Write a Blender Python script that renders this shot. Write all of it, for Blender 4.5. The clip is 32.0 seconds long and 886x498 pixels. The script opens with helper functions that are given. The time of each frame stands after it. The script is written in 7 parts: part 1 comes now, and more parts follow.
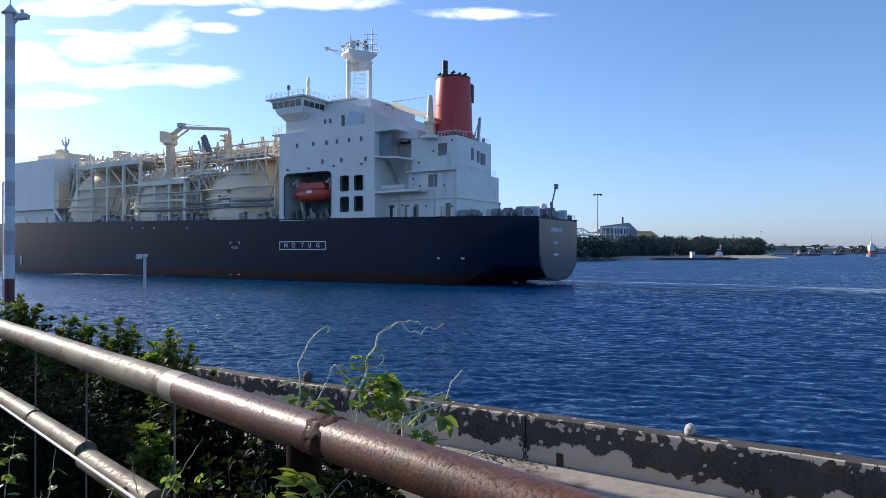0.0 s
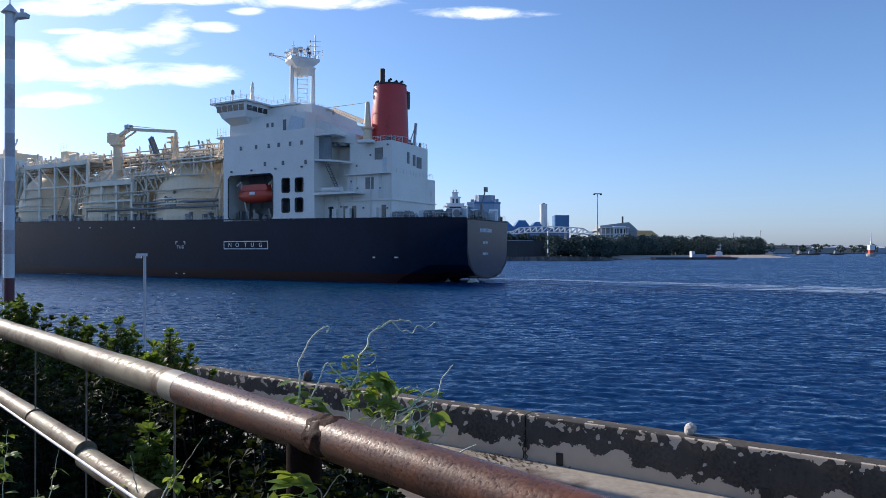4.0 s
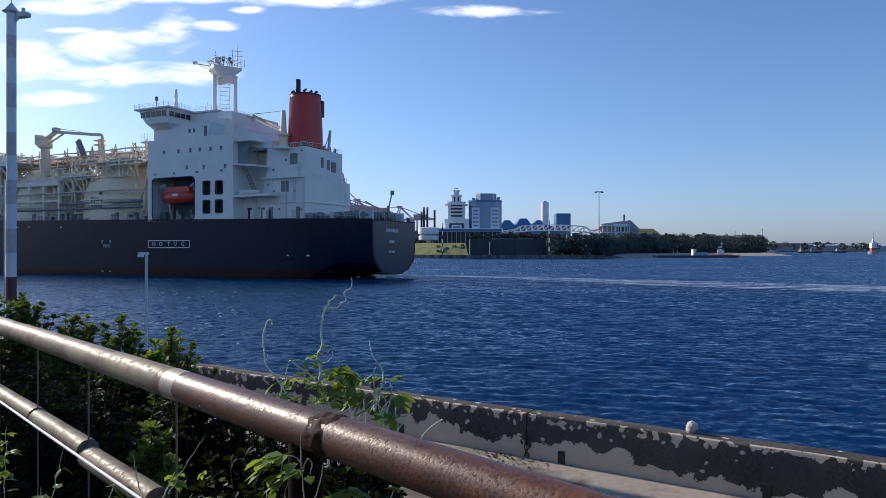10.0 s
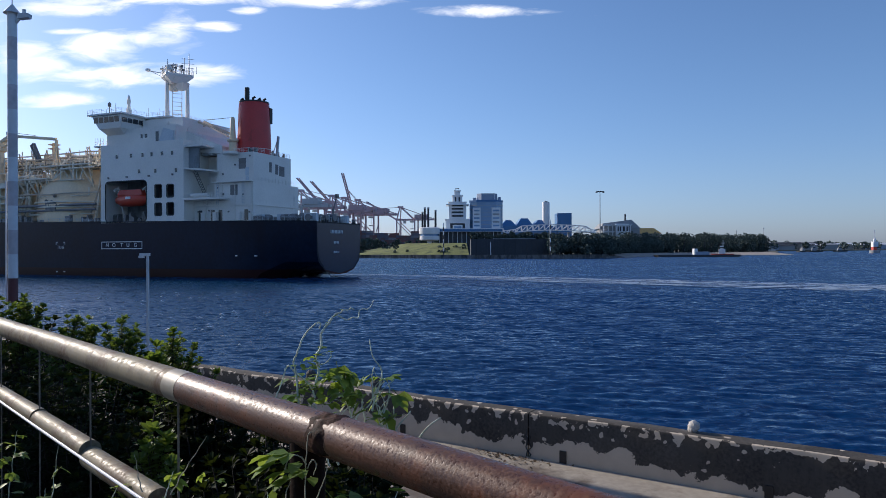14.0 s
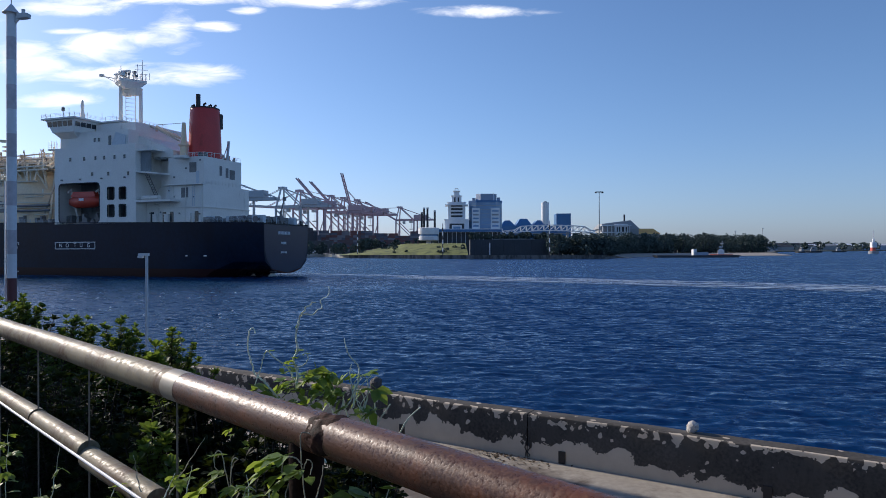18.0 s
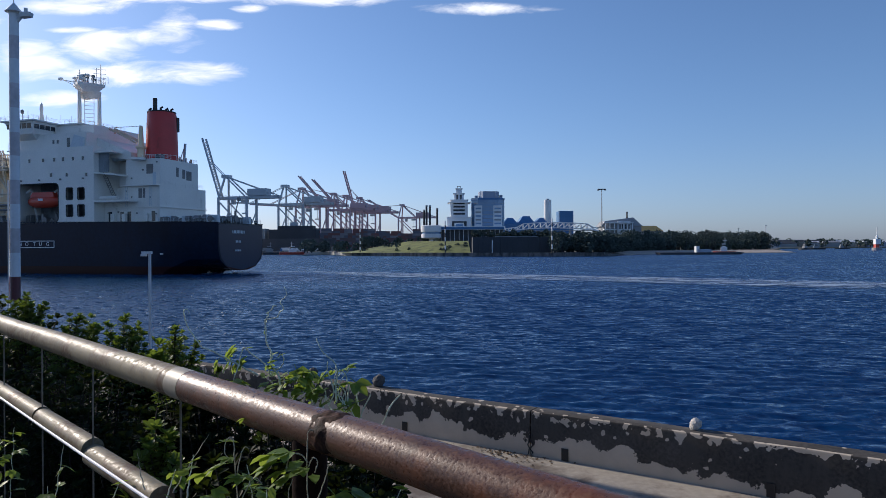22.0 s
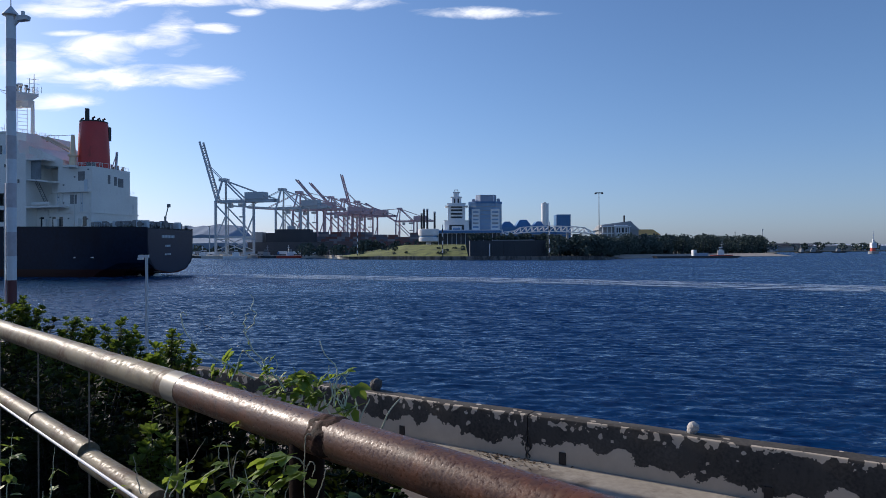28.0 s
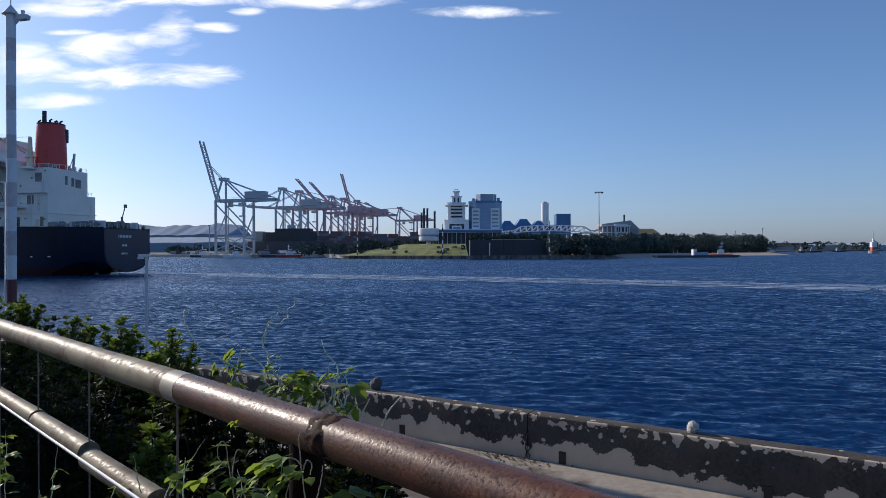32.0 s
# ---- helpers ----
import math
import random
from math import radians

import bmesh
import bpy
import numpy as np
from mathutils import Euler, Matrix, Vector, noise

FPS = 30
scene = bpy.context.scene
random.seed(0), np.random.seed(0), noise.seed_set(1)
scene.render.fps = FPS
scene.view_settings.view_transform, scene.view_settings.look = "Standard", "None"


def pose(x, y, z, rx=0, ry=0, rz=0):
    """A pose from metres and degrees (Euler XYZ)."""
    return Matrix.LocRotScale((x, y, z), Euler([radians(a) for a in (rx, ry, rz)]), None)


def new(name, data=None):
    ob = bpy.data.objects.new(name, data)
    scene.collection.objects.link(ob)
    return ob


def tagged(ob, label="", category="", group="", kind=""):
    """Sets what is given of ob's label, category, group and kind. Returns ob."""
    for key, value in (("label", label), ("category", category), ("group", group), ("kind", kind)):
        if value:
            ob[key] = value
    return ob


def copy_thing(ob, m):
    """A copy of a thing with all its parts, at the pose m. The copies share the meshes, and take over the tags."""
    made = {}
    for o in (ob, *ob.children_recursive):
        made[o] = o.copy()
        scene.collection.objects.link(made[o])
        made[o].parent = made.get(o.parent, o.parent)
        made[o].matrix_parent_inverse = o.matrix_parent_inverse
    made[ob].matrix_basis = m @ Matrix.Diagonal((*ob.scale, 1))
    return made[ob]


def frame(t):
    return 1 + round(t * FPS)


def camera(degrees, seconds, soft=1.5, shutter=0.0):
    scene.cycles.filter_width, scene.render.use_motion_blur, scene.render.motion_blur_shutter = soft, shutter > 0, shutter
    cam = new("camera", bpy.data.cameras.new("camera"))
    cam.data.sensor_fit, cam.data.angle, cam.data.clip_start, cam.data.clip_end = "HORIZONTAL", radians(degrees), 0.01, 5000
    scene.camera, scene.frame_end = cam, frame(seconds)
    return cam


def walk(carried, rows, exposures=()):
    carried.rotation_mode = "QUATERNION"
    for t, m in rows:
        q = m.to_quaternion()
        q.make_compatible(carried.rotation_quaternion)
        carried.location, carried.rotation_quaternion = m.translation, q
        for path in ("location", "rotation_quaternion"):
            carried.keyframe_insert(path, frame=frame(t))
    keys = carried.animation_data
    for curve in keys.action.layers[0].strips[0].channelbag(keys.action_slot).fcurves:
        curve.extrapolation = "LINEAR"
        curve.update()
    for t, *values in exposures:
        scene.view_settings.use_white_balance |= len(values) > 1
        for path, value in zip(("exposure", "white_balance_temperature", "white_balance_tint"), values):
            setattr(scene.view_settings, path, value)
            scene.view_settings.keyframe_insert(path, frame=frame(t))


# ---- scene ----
# ---- camera and its path ----
cam = camera(66.0, 32.0, soft=0.65)
# held by hand on one spot
PATH = [
    (0, pose(0, 0, 6.8, 90.200, -0.022, -0.042)),
    (0.5, pose(0, 0, 6.8, 90.238, 0.036, -0.082)),
    (1, pose(0, 0, 6.8, 90.141, 0.037, -0.002)),
    (1.5, pose(0, 0, 6.8, 90.056, 0.061, 0.026)),
    (2, pose(0, 0, 6.8, 90.179, 0.081, -0.072)),
    (2.5, pose(0, 0, 6.8, 90.240, 0.059, -0.080)),
    (3, pose(0, 0, 6.8, 90.292, 0.064, -0.144)),
    (3.5, pose(0, 0, 6.8, 90.118, -0.030, -0.031)),
    (5.5, pose(0, 0, 6.8, 90.336, -0.057, -0.182)),
    (6, pose(0, 0, 6.8, 90.216, -0.139, -0.123)),
    (6.5, pose(0, 0, 6.8, 90.303, -0.048, -0.162)),
    (7, pose(0, 0, 6.8, 90.259, -0.013, -0.125)),
    (7.5, pose(0, 0, 6.8, 90.238, -0.077, -0.114)),
    (8, pose(0, 0, 6.8, 90.251, 0.012, -0.093)),
    (8.5, pose(0, 0, 6.8, 90.118, 0.004, -0.027)),
    (9, pose(0, 0, 6.8, 90.113, -0.000, 0.000)),
    (9.5, pose(0, 0, 6.8, 90.064, -0.040, 0.003)),
    (10, pose(0, 0, 6.8, 90.016, 0.042, 0.069)),
    (10.5, pose(0, 0, 6.8, 90.201, 0.051, 0.002)),
    (11, pose(0, 0, 6.8, 90.231, -0.223, -0.262)),
    (11.5, pose(0, 0, 6.8, 90.134, -0.202, -0.252)),
    (12, pose(0, 0, 6.8, 90.011, -0.121, -0.111)),
    (12.5, pose(0, 0, 6.8, 90.087, 0.078, 0.034)),
    (13, pose(0, 0, 6.8, 90.027, 0.062, 0.094)),
    (13.5, pose(0, 0, 6.8, 90.027, 0.147, 0.101)),
    (14, pose(0, 0, 6.8, 90.023, 0.205, 0.157)),
    (14.5, pose(0, 0, 6.8, 89.878, 0.203, 0.256)),
    (16.5, pose(0, 0, 6.8, 90.126, 0.073, -0.007)),
    (17, pose(0, 0, 6.8, 90.127, 0.035, 0.011)),
    (17.5, pose(0, 0, 6.8, 90.124, 0.098, 0.034)),
    (18, pose(0, 0, 6.8, 90.047, 0.152, 0.089)),
    (18.5, pose(0, 0, 6.8, 90.113, 0.171, 0.081)),
    (19, pose(0, 0, 6.8, 90.195, 0.049, -0.010)),
    (19.5, pose(0, 0, 6.8, 90.189, 0.087, -0.020)),
    (20, pose(0, 0, 6.8, 90.087, 0.169, 0.081)),
    (20.5, pose(0, 0, 6.8, 90.056, 0.208, 0.084)),
    (21, pose(0, 0, 6.8, 90.064, 0.101, 0.059)),
    (21.5, pose(0, 0, 6.8, 89.914, 0.095, 0.145)),
    (22, pose(0, 0, 6.8, 89.850, 0.275, 0.300)),
    (22.5, pose(0, 0, 6.8, 89.868, 0.314, 0.321)),
    (23, pose(0, 0, 6.8, 89.930, 0.254, 0.251)),
    (23.5, pose(0, 0, 6.8, 90.053, 0.165, 0.120)),
    (24, pose(0, 0, 6.8, 89.978, 0.191, 0.165)),
    (24.5, pose(0, 0, 6.8, 89.966, 0.183, 0.198)),
    (25, pose(0, 0, 6.8, 90.077, 0.268, 0.113)),
    (25.5, pose(0, 0, 6.8, 90.052, 0.172, 0.139)),
    (27.5, pose(0, 0, 6.8, 90.053, 0.165, 0.114)),
    (28, pose(0, 0, 6.8, 90.147, 0.263, 0.080)),
    (28.5, pose(0, 0, 6.8, 90.148, 0.255, 0.106)),
    (29, pose(0, 0, 6.8, 89.980, 0.177, 0.147)),
    (29.5, pose(0, 0, 6.8, 89.907, 0.177, 0.219)),
    (30, pose(0, 0, 6.8, 89.850, 0.250, 0.299)),
    (30.5, pose(0, 0, 6.8, 89.778, 0.132, 0.273)),
    (31, pose(0, 0, 6.8, 90.067, 0.224, 0.121)),
    (31.5, pose(0, 0, 6.8, 90.071, 0.093, 0.058)),
    (32, pose(0, 0, 6.8, 90.086, 0.252, 0.082)),
]
walk(cam, PATH, [(0, 0.30, 6280, 13), (3, 0.22, 6280, 13), (6, 0.11, 6280, 13), (9, 0.0, 6280, 13), (13, -0.17, 6280, 13), (19, -0.2, 6280, 13), (25, -0.32, 6280, 13), (32, -0.30, 6280, 13)])

# ---- light ----
SUN_AZ, SUN_EL = -55.0, 24.0          # degrees from +y towards +x, and above the horizon
world = bpy.data.worlds.new("world")
scene.world = world
world.use_nodes = True
wn, wl = world.node_tree.nodes, world.node_tree.links
wn.clear()
w_out = wn.new("ShaderNodeOutputWorld")
w_bg = wn.new("ShaderNodeBackground")
sky = wn.new("ShaderNodeTexSky")
sky.sky_type, sky.sun_disc = "NISHITA", False
sky.sun_elevation, sky.sun_rotation = radians(SUN_EL), radians(SUN_AZ)
sky.air_density, sky.dust_density, sky.ozone_density = 1.0, 0.6, 6.0
w_bg.inputs["Strength"].default_value = 0.15
w_co = wn.new("ShaderNodeTexCoord")
w_sep = wn.new("ShaderNodeSeparateXYZ")
wl.new(w_co.outputs["Generated"], w_sep.inputs[0])


def wmath(op, a, b=0.0, clamp=False):
    n = wn.new("ShaderNodeMath")
    n.operation, n.use_clamp = op, clamp
    for i, v in enumerate((a, b)):
        if isinstance(v, (int, float)):
            n.inputs[i].default_value = v
        else:
            wl.new(v, n.inputs[i])
    return n.outputs[0]


# thin fair-weather clouds: streaks by bearing and height, frayed by noise
w_y = wmath("MAXIMUM", w_sep.outputs["Y"], 0.05)
w_a = wmath("DIVIDE", w_sep.outputs["X"], w_y)
w_e = wmath("DIVIDE", w_sep.outputs["Z"], w_y)
w_vec = wn.new("ShaderNodeCombineXYZ")
wl.new(wmath("MULTIPLY", w_a, 7.0), w_vec.inputs[0])
wl.new(wmath("MULTIPLY", w_e, 26.0), w_vec.inputs[1])
w_noise = wn.new("ShaderNodeTexNoise")
w_noise.inputs["Scale"].default_value, w_noise.inputs["Detail"].default_value = 1.6, 7.0
w_noise.inputs["Roughness"].default_value, w_noise.inputs["Distortion"].default_value = 0.62, 0.6
wl.new(w_vec.outputs[0], w_noise.inputs["Vector"])
CLOUDS = [(-0.455, 0.256, 0.175, 0.020), (-0.38, 0.258, 0.10, 0.020), (-0.605, 0.276, 0.065, 0.034), (-0.505, 0.298, 0.075, 0.027), (-0.397, 0.324, 0.042, 0.034),
          (-0.42, 0.309, 0.075, 0.015), (-0.341, 0.328, 0.045, 0.010), (-0.285, 0.351, 0.032, 0.008), (-0.575, 0.221, 0.075, 0.014), (-0.54, 0.362, 0.10, 0.020),
          (-0.385, 0.368, 0.14, 0.009), (-0.185, 0.366, 0.13, 0.015), (0.055, 0.349, 0.11, 0.010), (-0.75, 0.33, 0.1, 0.03), (-0.55, 0.322, 0.05, 0.006)]
cover = 0.0
for ca, ce, ra, re in CLOUDS:
    da = wmath("DIVIDE", wmath("SUBTRACT", w_a, ca), ra)
    de = wmath("DIVIDE", wmath("SUBTRACT", w_e, ce), re)
    d2 = wmath("ADD", wmath("MULTIPLY", da, da), wmath("MULTIPLY", de, de))
    cover = wmath("MAXIMUM", cover, wmath("SUBTRACT", 1.25, wmath("MULTIPLY", d2, 0.8)))
cloud = wmath("MULTIPLY", wmath("ADD", wmath("SUBTRACT", cover, 1.60), wmath("MULTIPLY", w_noise.outputs[0], 2.3)), 1.25, True)
cloud = wmath("MULTIPLY", wmath("POWER", cloud, 1.5), 0.82, True)
cloud = wmath("MULTIPLY", cloud, wmath("GREATER_THAN", w_sep.outputs["Y"], 0.1))
w_mix = wn.new("ShaderNodeMix")
w_mix.data_type = "RGBA"
wl.new(cloud, w_mix.inputs[0])
# sea haze turns the low sky paler and more violet-blue all round
w_low = wmath("SUBTRACT", 1.0, wmath("MULTIPLY", wmath("MAXIMUM", w_sep.outputs["Z"], 0.0), 3.4), True)
w_haze = wn.new("ShaderNodeMix")
w_haze.data_type, w_haze.blend_type = "RGBA", "MULTIPLY"
wl.new(wmath("MULTIPLY", w_low, w_low), w_haze.inputs[0])
wl.new(sky.outputs[0], w_haze.inputs[6])
w_haze.inputs[7].default_value = (0.90, 0.885, 1.05, 1)
w_rim = wmath("SUBTRACT", 1.0, wmath("MULTIPLY", wmath("MAXIMUM", w_sep.outputs["Z"], 0.0), 9.0), True)
w_haze2 = wn.new("ShaderNodeMix")
w_haze2.data_type, w_haze2.blend_type = "RGBA", "MULTIPLY"
wl.new(wmath("MULTIPLY", w_rim, w_rim), w_haze2.inputs[0])
wl.new(w_haze.outputs[2], w_haze2.inputs[6])
w_haze2.inputs[7].default_value = (0.83, 0.94, 1.06, 1)
w_tone = wn.new("ShaderNodeVectorMath")
w_tone.operation = "MULTIPLY"
wl.new(w_haze2.outputs[2], w_tone.inputs[0])
w_tone.inputs[1].default_value = (1.03, 1.0, 1.01)
wl.new(w_tone.outputs[0], w_mix.inputs[6])
w_mix.inputs[7].default_value = (9.5, 9.6, 9.8, 1)
wl.new(w_mix.outputs[2], w_bg.inputs["Color"])
wl.new(w_bg.outputs[0], w_out.inputs[0])

sun = new("sun", bpy.data.lights.new("sun", "SUN"))
sun.data.energy, sun.data.angle, sun.data.color = 5.0, radians(0.53), (1.0, 0.90, 0.76)
saz, sel = radians(SUN_AZ), radians(SUN_EL)
SUN_DIR = Vector((math.sin(saz) * math.cos(sel), math.cos(saz) * math.cos(sel), math.sin(sel)))
sun.matrix_world = Matrix.Translation((0, 0, 60)) @ SUN_DIR.to_track_quat("Z", "Y").to_matrix().to_4x4()


# ---- materials ----
def mat(name, col, rough=0.7, metal=0.0, vary=0.18, scale=1.0, bump=0.0, grime=None, grime_at=0.6, grime_scale=0.4, spec=0.5, per_piece=0.0, coat=0.0, streak=0.35, wear=0.06):
    """A surface with variation at two sizes, optional dirt of a second colour, and fine relief. scale: features per metre."""
    m = bpy.data.materials.new(name)
    m.use_nodes = True
    n, l = m.node_tree.nodes, m.node_tree.links
    b = n["Principled BSDF"]
    b.inputs["Metallic"].default_value = metal
    b.inputs["Specular IOR Level"].default_value = spec
    b.inputs["Coat Weight"].default_value = coat
    co = n.new("ShaderNodeTexCoord")
    big, fine = n.new("ShaderNodeTexNoise"), n.new("ShaderNodeTexNoise")
    for t, s, d in ((big, scale * 0.35, 4), (fine, scale * 6, 5)):
        t.inputs["Scale"].default_value, t.inputs["Detail"].default_value = s, d
        l.new(co.outputs["Object"], t.inputs["Vector"])
    add = n.new("ShaderNodeMath")
    add.operation = "ADD"
    l.new(big.outputs[0], add.inputs[0])
    l.new(fine.outputs[0], add.inputs[1])
    ramp = n.new("ShaderNodeMapRange")
    ramp.inputs["From Min"].default_value, ramp.inputs["From Max"].default_value = 0.7, 1.3
    ramp.inputs["To Min"].default_value, ramp.inputs["To Max"].default_value = 1 - vary, 1 + vary
    l.new(add.outputs[0], ramp.inputs["Value"])
    value = ramp.outputs[0]
    if per_piece:
        info = n.new("ShaderNodeObjectInfo")
        isl = n.new("ShaderNodeNewGeometry")
        s2 = n.new("ShaderNodeMath")
        s2.operation = "ADD"
        l.new(info.outputs["Random"], s2.inputs[0])
        l.new(isl.outputs["Random Per Island"], s2.inputs[1])
        r2 = n.new("ShaderNodeMapRange")
        r2.inputs["From Max"].default_value = 2.0
        r2.inputs["To Min"].default_value, r2.inputs["To Max"].default_value = 1 - per_piece, 1 + per_piece
        l.new(s2.outputs[0], r2.inputs["Value"])
        mu = n.new("ShaderNodeMath")
        mu.operation = "MULTIPLY"
        l.new(value, mu.inputs[0])
        l.new(r2.outputs[0], mu.inputs[1])
        value = mu.outputs[0]
    sc = n.new("ShaderNodeVectorMath")
    sc.operation = "SCALE"
    sc.inputs[0].default_value = col
    l.new(value, sc.inputs["Scale"])
    out = sc.outputs[0]
    if grime:
        gn = n.new("ShaderNodeTexNoise")
        gn.inputs["Scale"].default_value, gn.inputs["Detail"].default_value, gn.inputs["Roughness"].default_value = grime_scale, 8, 0.65
        mp = n.new("ShaderNodeMapping")
        mp.inputs["Scale"].default_value = (1, 1, streak)
        l.new(co.outputs["Object"], mp.inputs["Vector"])
        l.new(mp.outputs[0], gn.inputs["Vector"])
        gr = n.new("ShaderNodeMapRange")
        gr.inputs["From Min"].default_value, gr.inputs["From Max"].default_value = grime_at - 0.06, grime_at + 0.1
        l.new(gn.outputs[0], gr.inputs["Value"])
        mx = n.new("ShaderNodeMix")
        mx.data_type = "RGBA"
        l.new(gr.outputs[0], mx.inputs[0])
        l.new(out, mx.inputs[6])
        mx.inputs[7].default_value = (*grime, 1)
        out = mx.outputs[2]
    l.new(out, b.inputs["Base Color"])
    rr = n.new("ShaderNodeMapRange")
    rr.inputs["From Min"].default_value, rr.inputs["From Max"].default_value = 0.3, 0.7
    rr.inputs["To Min"].default_value, rr.inputs["To Max"].default_value = max(0.02, rough - wear), min(1, rough + wear)
    l.new(fine.outputs[0], rr.inputs["Value"])
    l.new(rr.outputs[0], b.inputs["Roughness"])
    if bump:
        bp = n.new("ShaderNodeBump")
        bp.inputs["Strength"].default_value, bp.inputs["Distance"].default_value = 0.6, bump
        l.new(add.outputs[0], bp.inputs["Height"])
        l.new(bp.outputs[0], b.inputs["Normal"])
    return m


def leaf_mat(name, col, light=(0.25, 0.34, 0.04), thin=0.3):
    m = mat(name, col, 0.5, vary=0.3, scale=6, per_piece=0.45, spec=0.25)
    n, l = m.node_tree.nodes, m.node_tree.links
    b = n["Principled BSDF"]
    tr = n.new("ShaderNodeBsdfTranslucent")
    tr.inputs["Color"].default_value = (*light, 1)
    mx = n.new("ShaderNodeMixShader")
    mx.inputs[0].default_value = thin
    l.new(b.outputs[0], mx.inputs[1])
    l.new(tr.outputs[0], mx.inputs[2])
    l.new(mx.outputs[0], n["Material Output"].inputs[0])
    return m


def glass_mat(name, col=(0.02, 0.03, 0.04), rough=0.08):
    return mat(name, col, rough + 0.08, vary=0.3, scale=0.6, spec=0.8)


def water_mat():
    """Wind-ruffled harbour water: wavelets of three sizes tilt the surface, the small ones by far the most."""
    m = bpy.data.materials.new("sea_water")
    m.use_nodes = True
    n, l = m.node_tree.nodes, m.node_tree.links
    b = n["Principled BSDF"]
    co = n.new("ShaderNodeTexCoord")
    far = n.new("ShaderNodeSeparateXYZ")
    l.new(co.outputs["Object"], far.inputs[0])

    def ranged(src, a, c, lo, hi):
        r = n.new("ShaderNodeMapRange")
        for key, v in (("From Min", a), ("From Max", c), ("To Min", lo), ("To Max", hi)):
            r.inputs[key].default_value = v
        l.new(src, r.inputs["Value"])
        return r.outputs[0]

    def vec(op, a, c=None, scale=None):
        v = n.new("ShaderNodeVectorMath")
        v.operation = op
        for i, q in enumerate((a, c)):
            if q is None:
                continue
            if isinstance(q, tuple):
                v.inputs[i].default_value = q
            else:
                l.new(q, v.inputs[i])
        if scale is not None:
            l.new(scale, v.inputs["Scale"])
        return v.outputs[0]

    def ripple(sx, sy, turn, detail, rough, warp):
        mp = n.new("ShaderNodeMapping")
        mp.inputs["Rotation"].default_value = (0, 0, radians(turn))
        mp.inputs["Scale"].default_value = (sx, sy, 1)
        l.new(co.outputs["Object"], mp.inputs["Vector"])
        t = n.new("ShaderNodeTexNoise")
        t.inputs["Scale"].default_value, t.inputs["Detail"].default_value = 1.0, detail
        t.inputs["Roughness"].default_value, t.inputs["Distortion"].default_value = rough, warp
        l.new(mp.outputs[0], t.inputs["Vector"])
        return t

    small, mid, big = ripple(1.5, 2.5, -9, 4, 0.66, 0.8), ripple(0.42, 0.68, 7, 4, 0.62, 0.6), ripple(0.022, 0.050, -4, 4, 0.6, 0.3)
    gust = ranged(big.outputs[0], 0.3, 0.7, 0.55, 1.25)            # wind roughens the sheet in patches
    slope = vec("ADD", vec("MULTIPLY", vec("SUBTRACT", small.outputs["Color"], (0.5, 0.5, 0.5)), WAVELET),
                vec("MULTIPLY", vec("SUBTRACT", mid.outputs["Color"], (0.5, 0.5, 0.5)), CHOP))
    slope = vec("SCALE", slope, scale=gust)
    lean = n.new("ShaderNodeCombineXYZ")                           # tilts the normals to -y, towards the camera, more with distance
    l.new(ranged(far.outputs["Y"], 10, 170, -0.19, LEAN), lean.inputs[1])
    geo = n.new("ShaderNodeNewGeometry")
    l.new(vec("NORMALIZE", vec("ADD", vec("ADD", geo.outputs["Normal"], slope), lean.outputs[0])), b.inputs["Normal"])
    l.new(ranged(far.outputs["Y"], 20, 300, 0.08, 0.20), b.inputs["Roughness"])
    b.inputs["IOR"].default_value = 1.33
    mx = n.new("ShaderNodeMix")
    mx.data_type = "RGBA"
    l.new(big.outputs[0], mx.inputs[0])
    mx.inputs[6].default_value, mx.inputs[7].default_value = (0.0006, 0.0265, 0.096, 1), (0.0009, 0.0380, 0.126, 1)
    mx2 = n.new("ShaderNodeMix")                                    # greener stirred water to the left, lightened for the brighter sky it mirrors
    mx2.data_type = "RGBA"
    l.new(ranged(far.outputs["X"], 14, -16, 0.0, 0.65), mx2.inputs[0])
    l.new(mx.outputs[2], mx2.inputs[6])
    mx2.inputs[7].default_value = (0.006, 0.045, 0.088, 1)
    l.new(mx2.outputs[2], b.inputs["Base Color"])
    return m


# LEAN: tilt of the far normals towards the camera's side
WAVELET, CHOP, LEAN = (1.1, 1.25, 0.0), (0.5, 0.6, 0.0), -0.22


def foam_mat(name, at, stretch, rot=0.0):
    m = bpy.data.materials.new(name)
    m.use_nodes = True
    n, l = m.node_tree.nodes, m.node_tree.links
    b = n["Principled BSDF"]
    b.inputs["Base Color"].default_value, b.inputs["Roughness"].default_value = (0.60, 0.74, 0.88, 1), 0.8
    co = n.new("ShaderNodeTexCoord")
    mp = n.new("ShaderNodeMapping")
    mp.inputs["Scale"].default_value = stretch
    mp.inputs["Rotation"].default_value = (0, 0, rot)
    l.new(co.outputs["Object"], mp.inputs["Vector"])
    t = n.new("ShaderNodeTexNoise")
    t.inputs["Scale"].default_value, t.inputs["Detail"].default_value, t.inputs["Roughness"].default_value = 1.0, 9, 0.7
    l.new(mp.outputs[0], t.inputs["Vector"])
    r = n.new("ShaderNodeMapRange")
    r.inputs["From Min"].default_value, r.inputs["From Max"].default_value = at, at + 0.14
    r.inputs["To Max"].default_value = 0.55
    l.new(t.outputs[0], r.inputs["Value"])
    l.new(r.outputs[0], b.inputs["Alpha"])
    return m


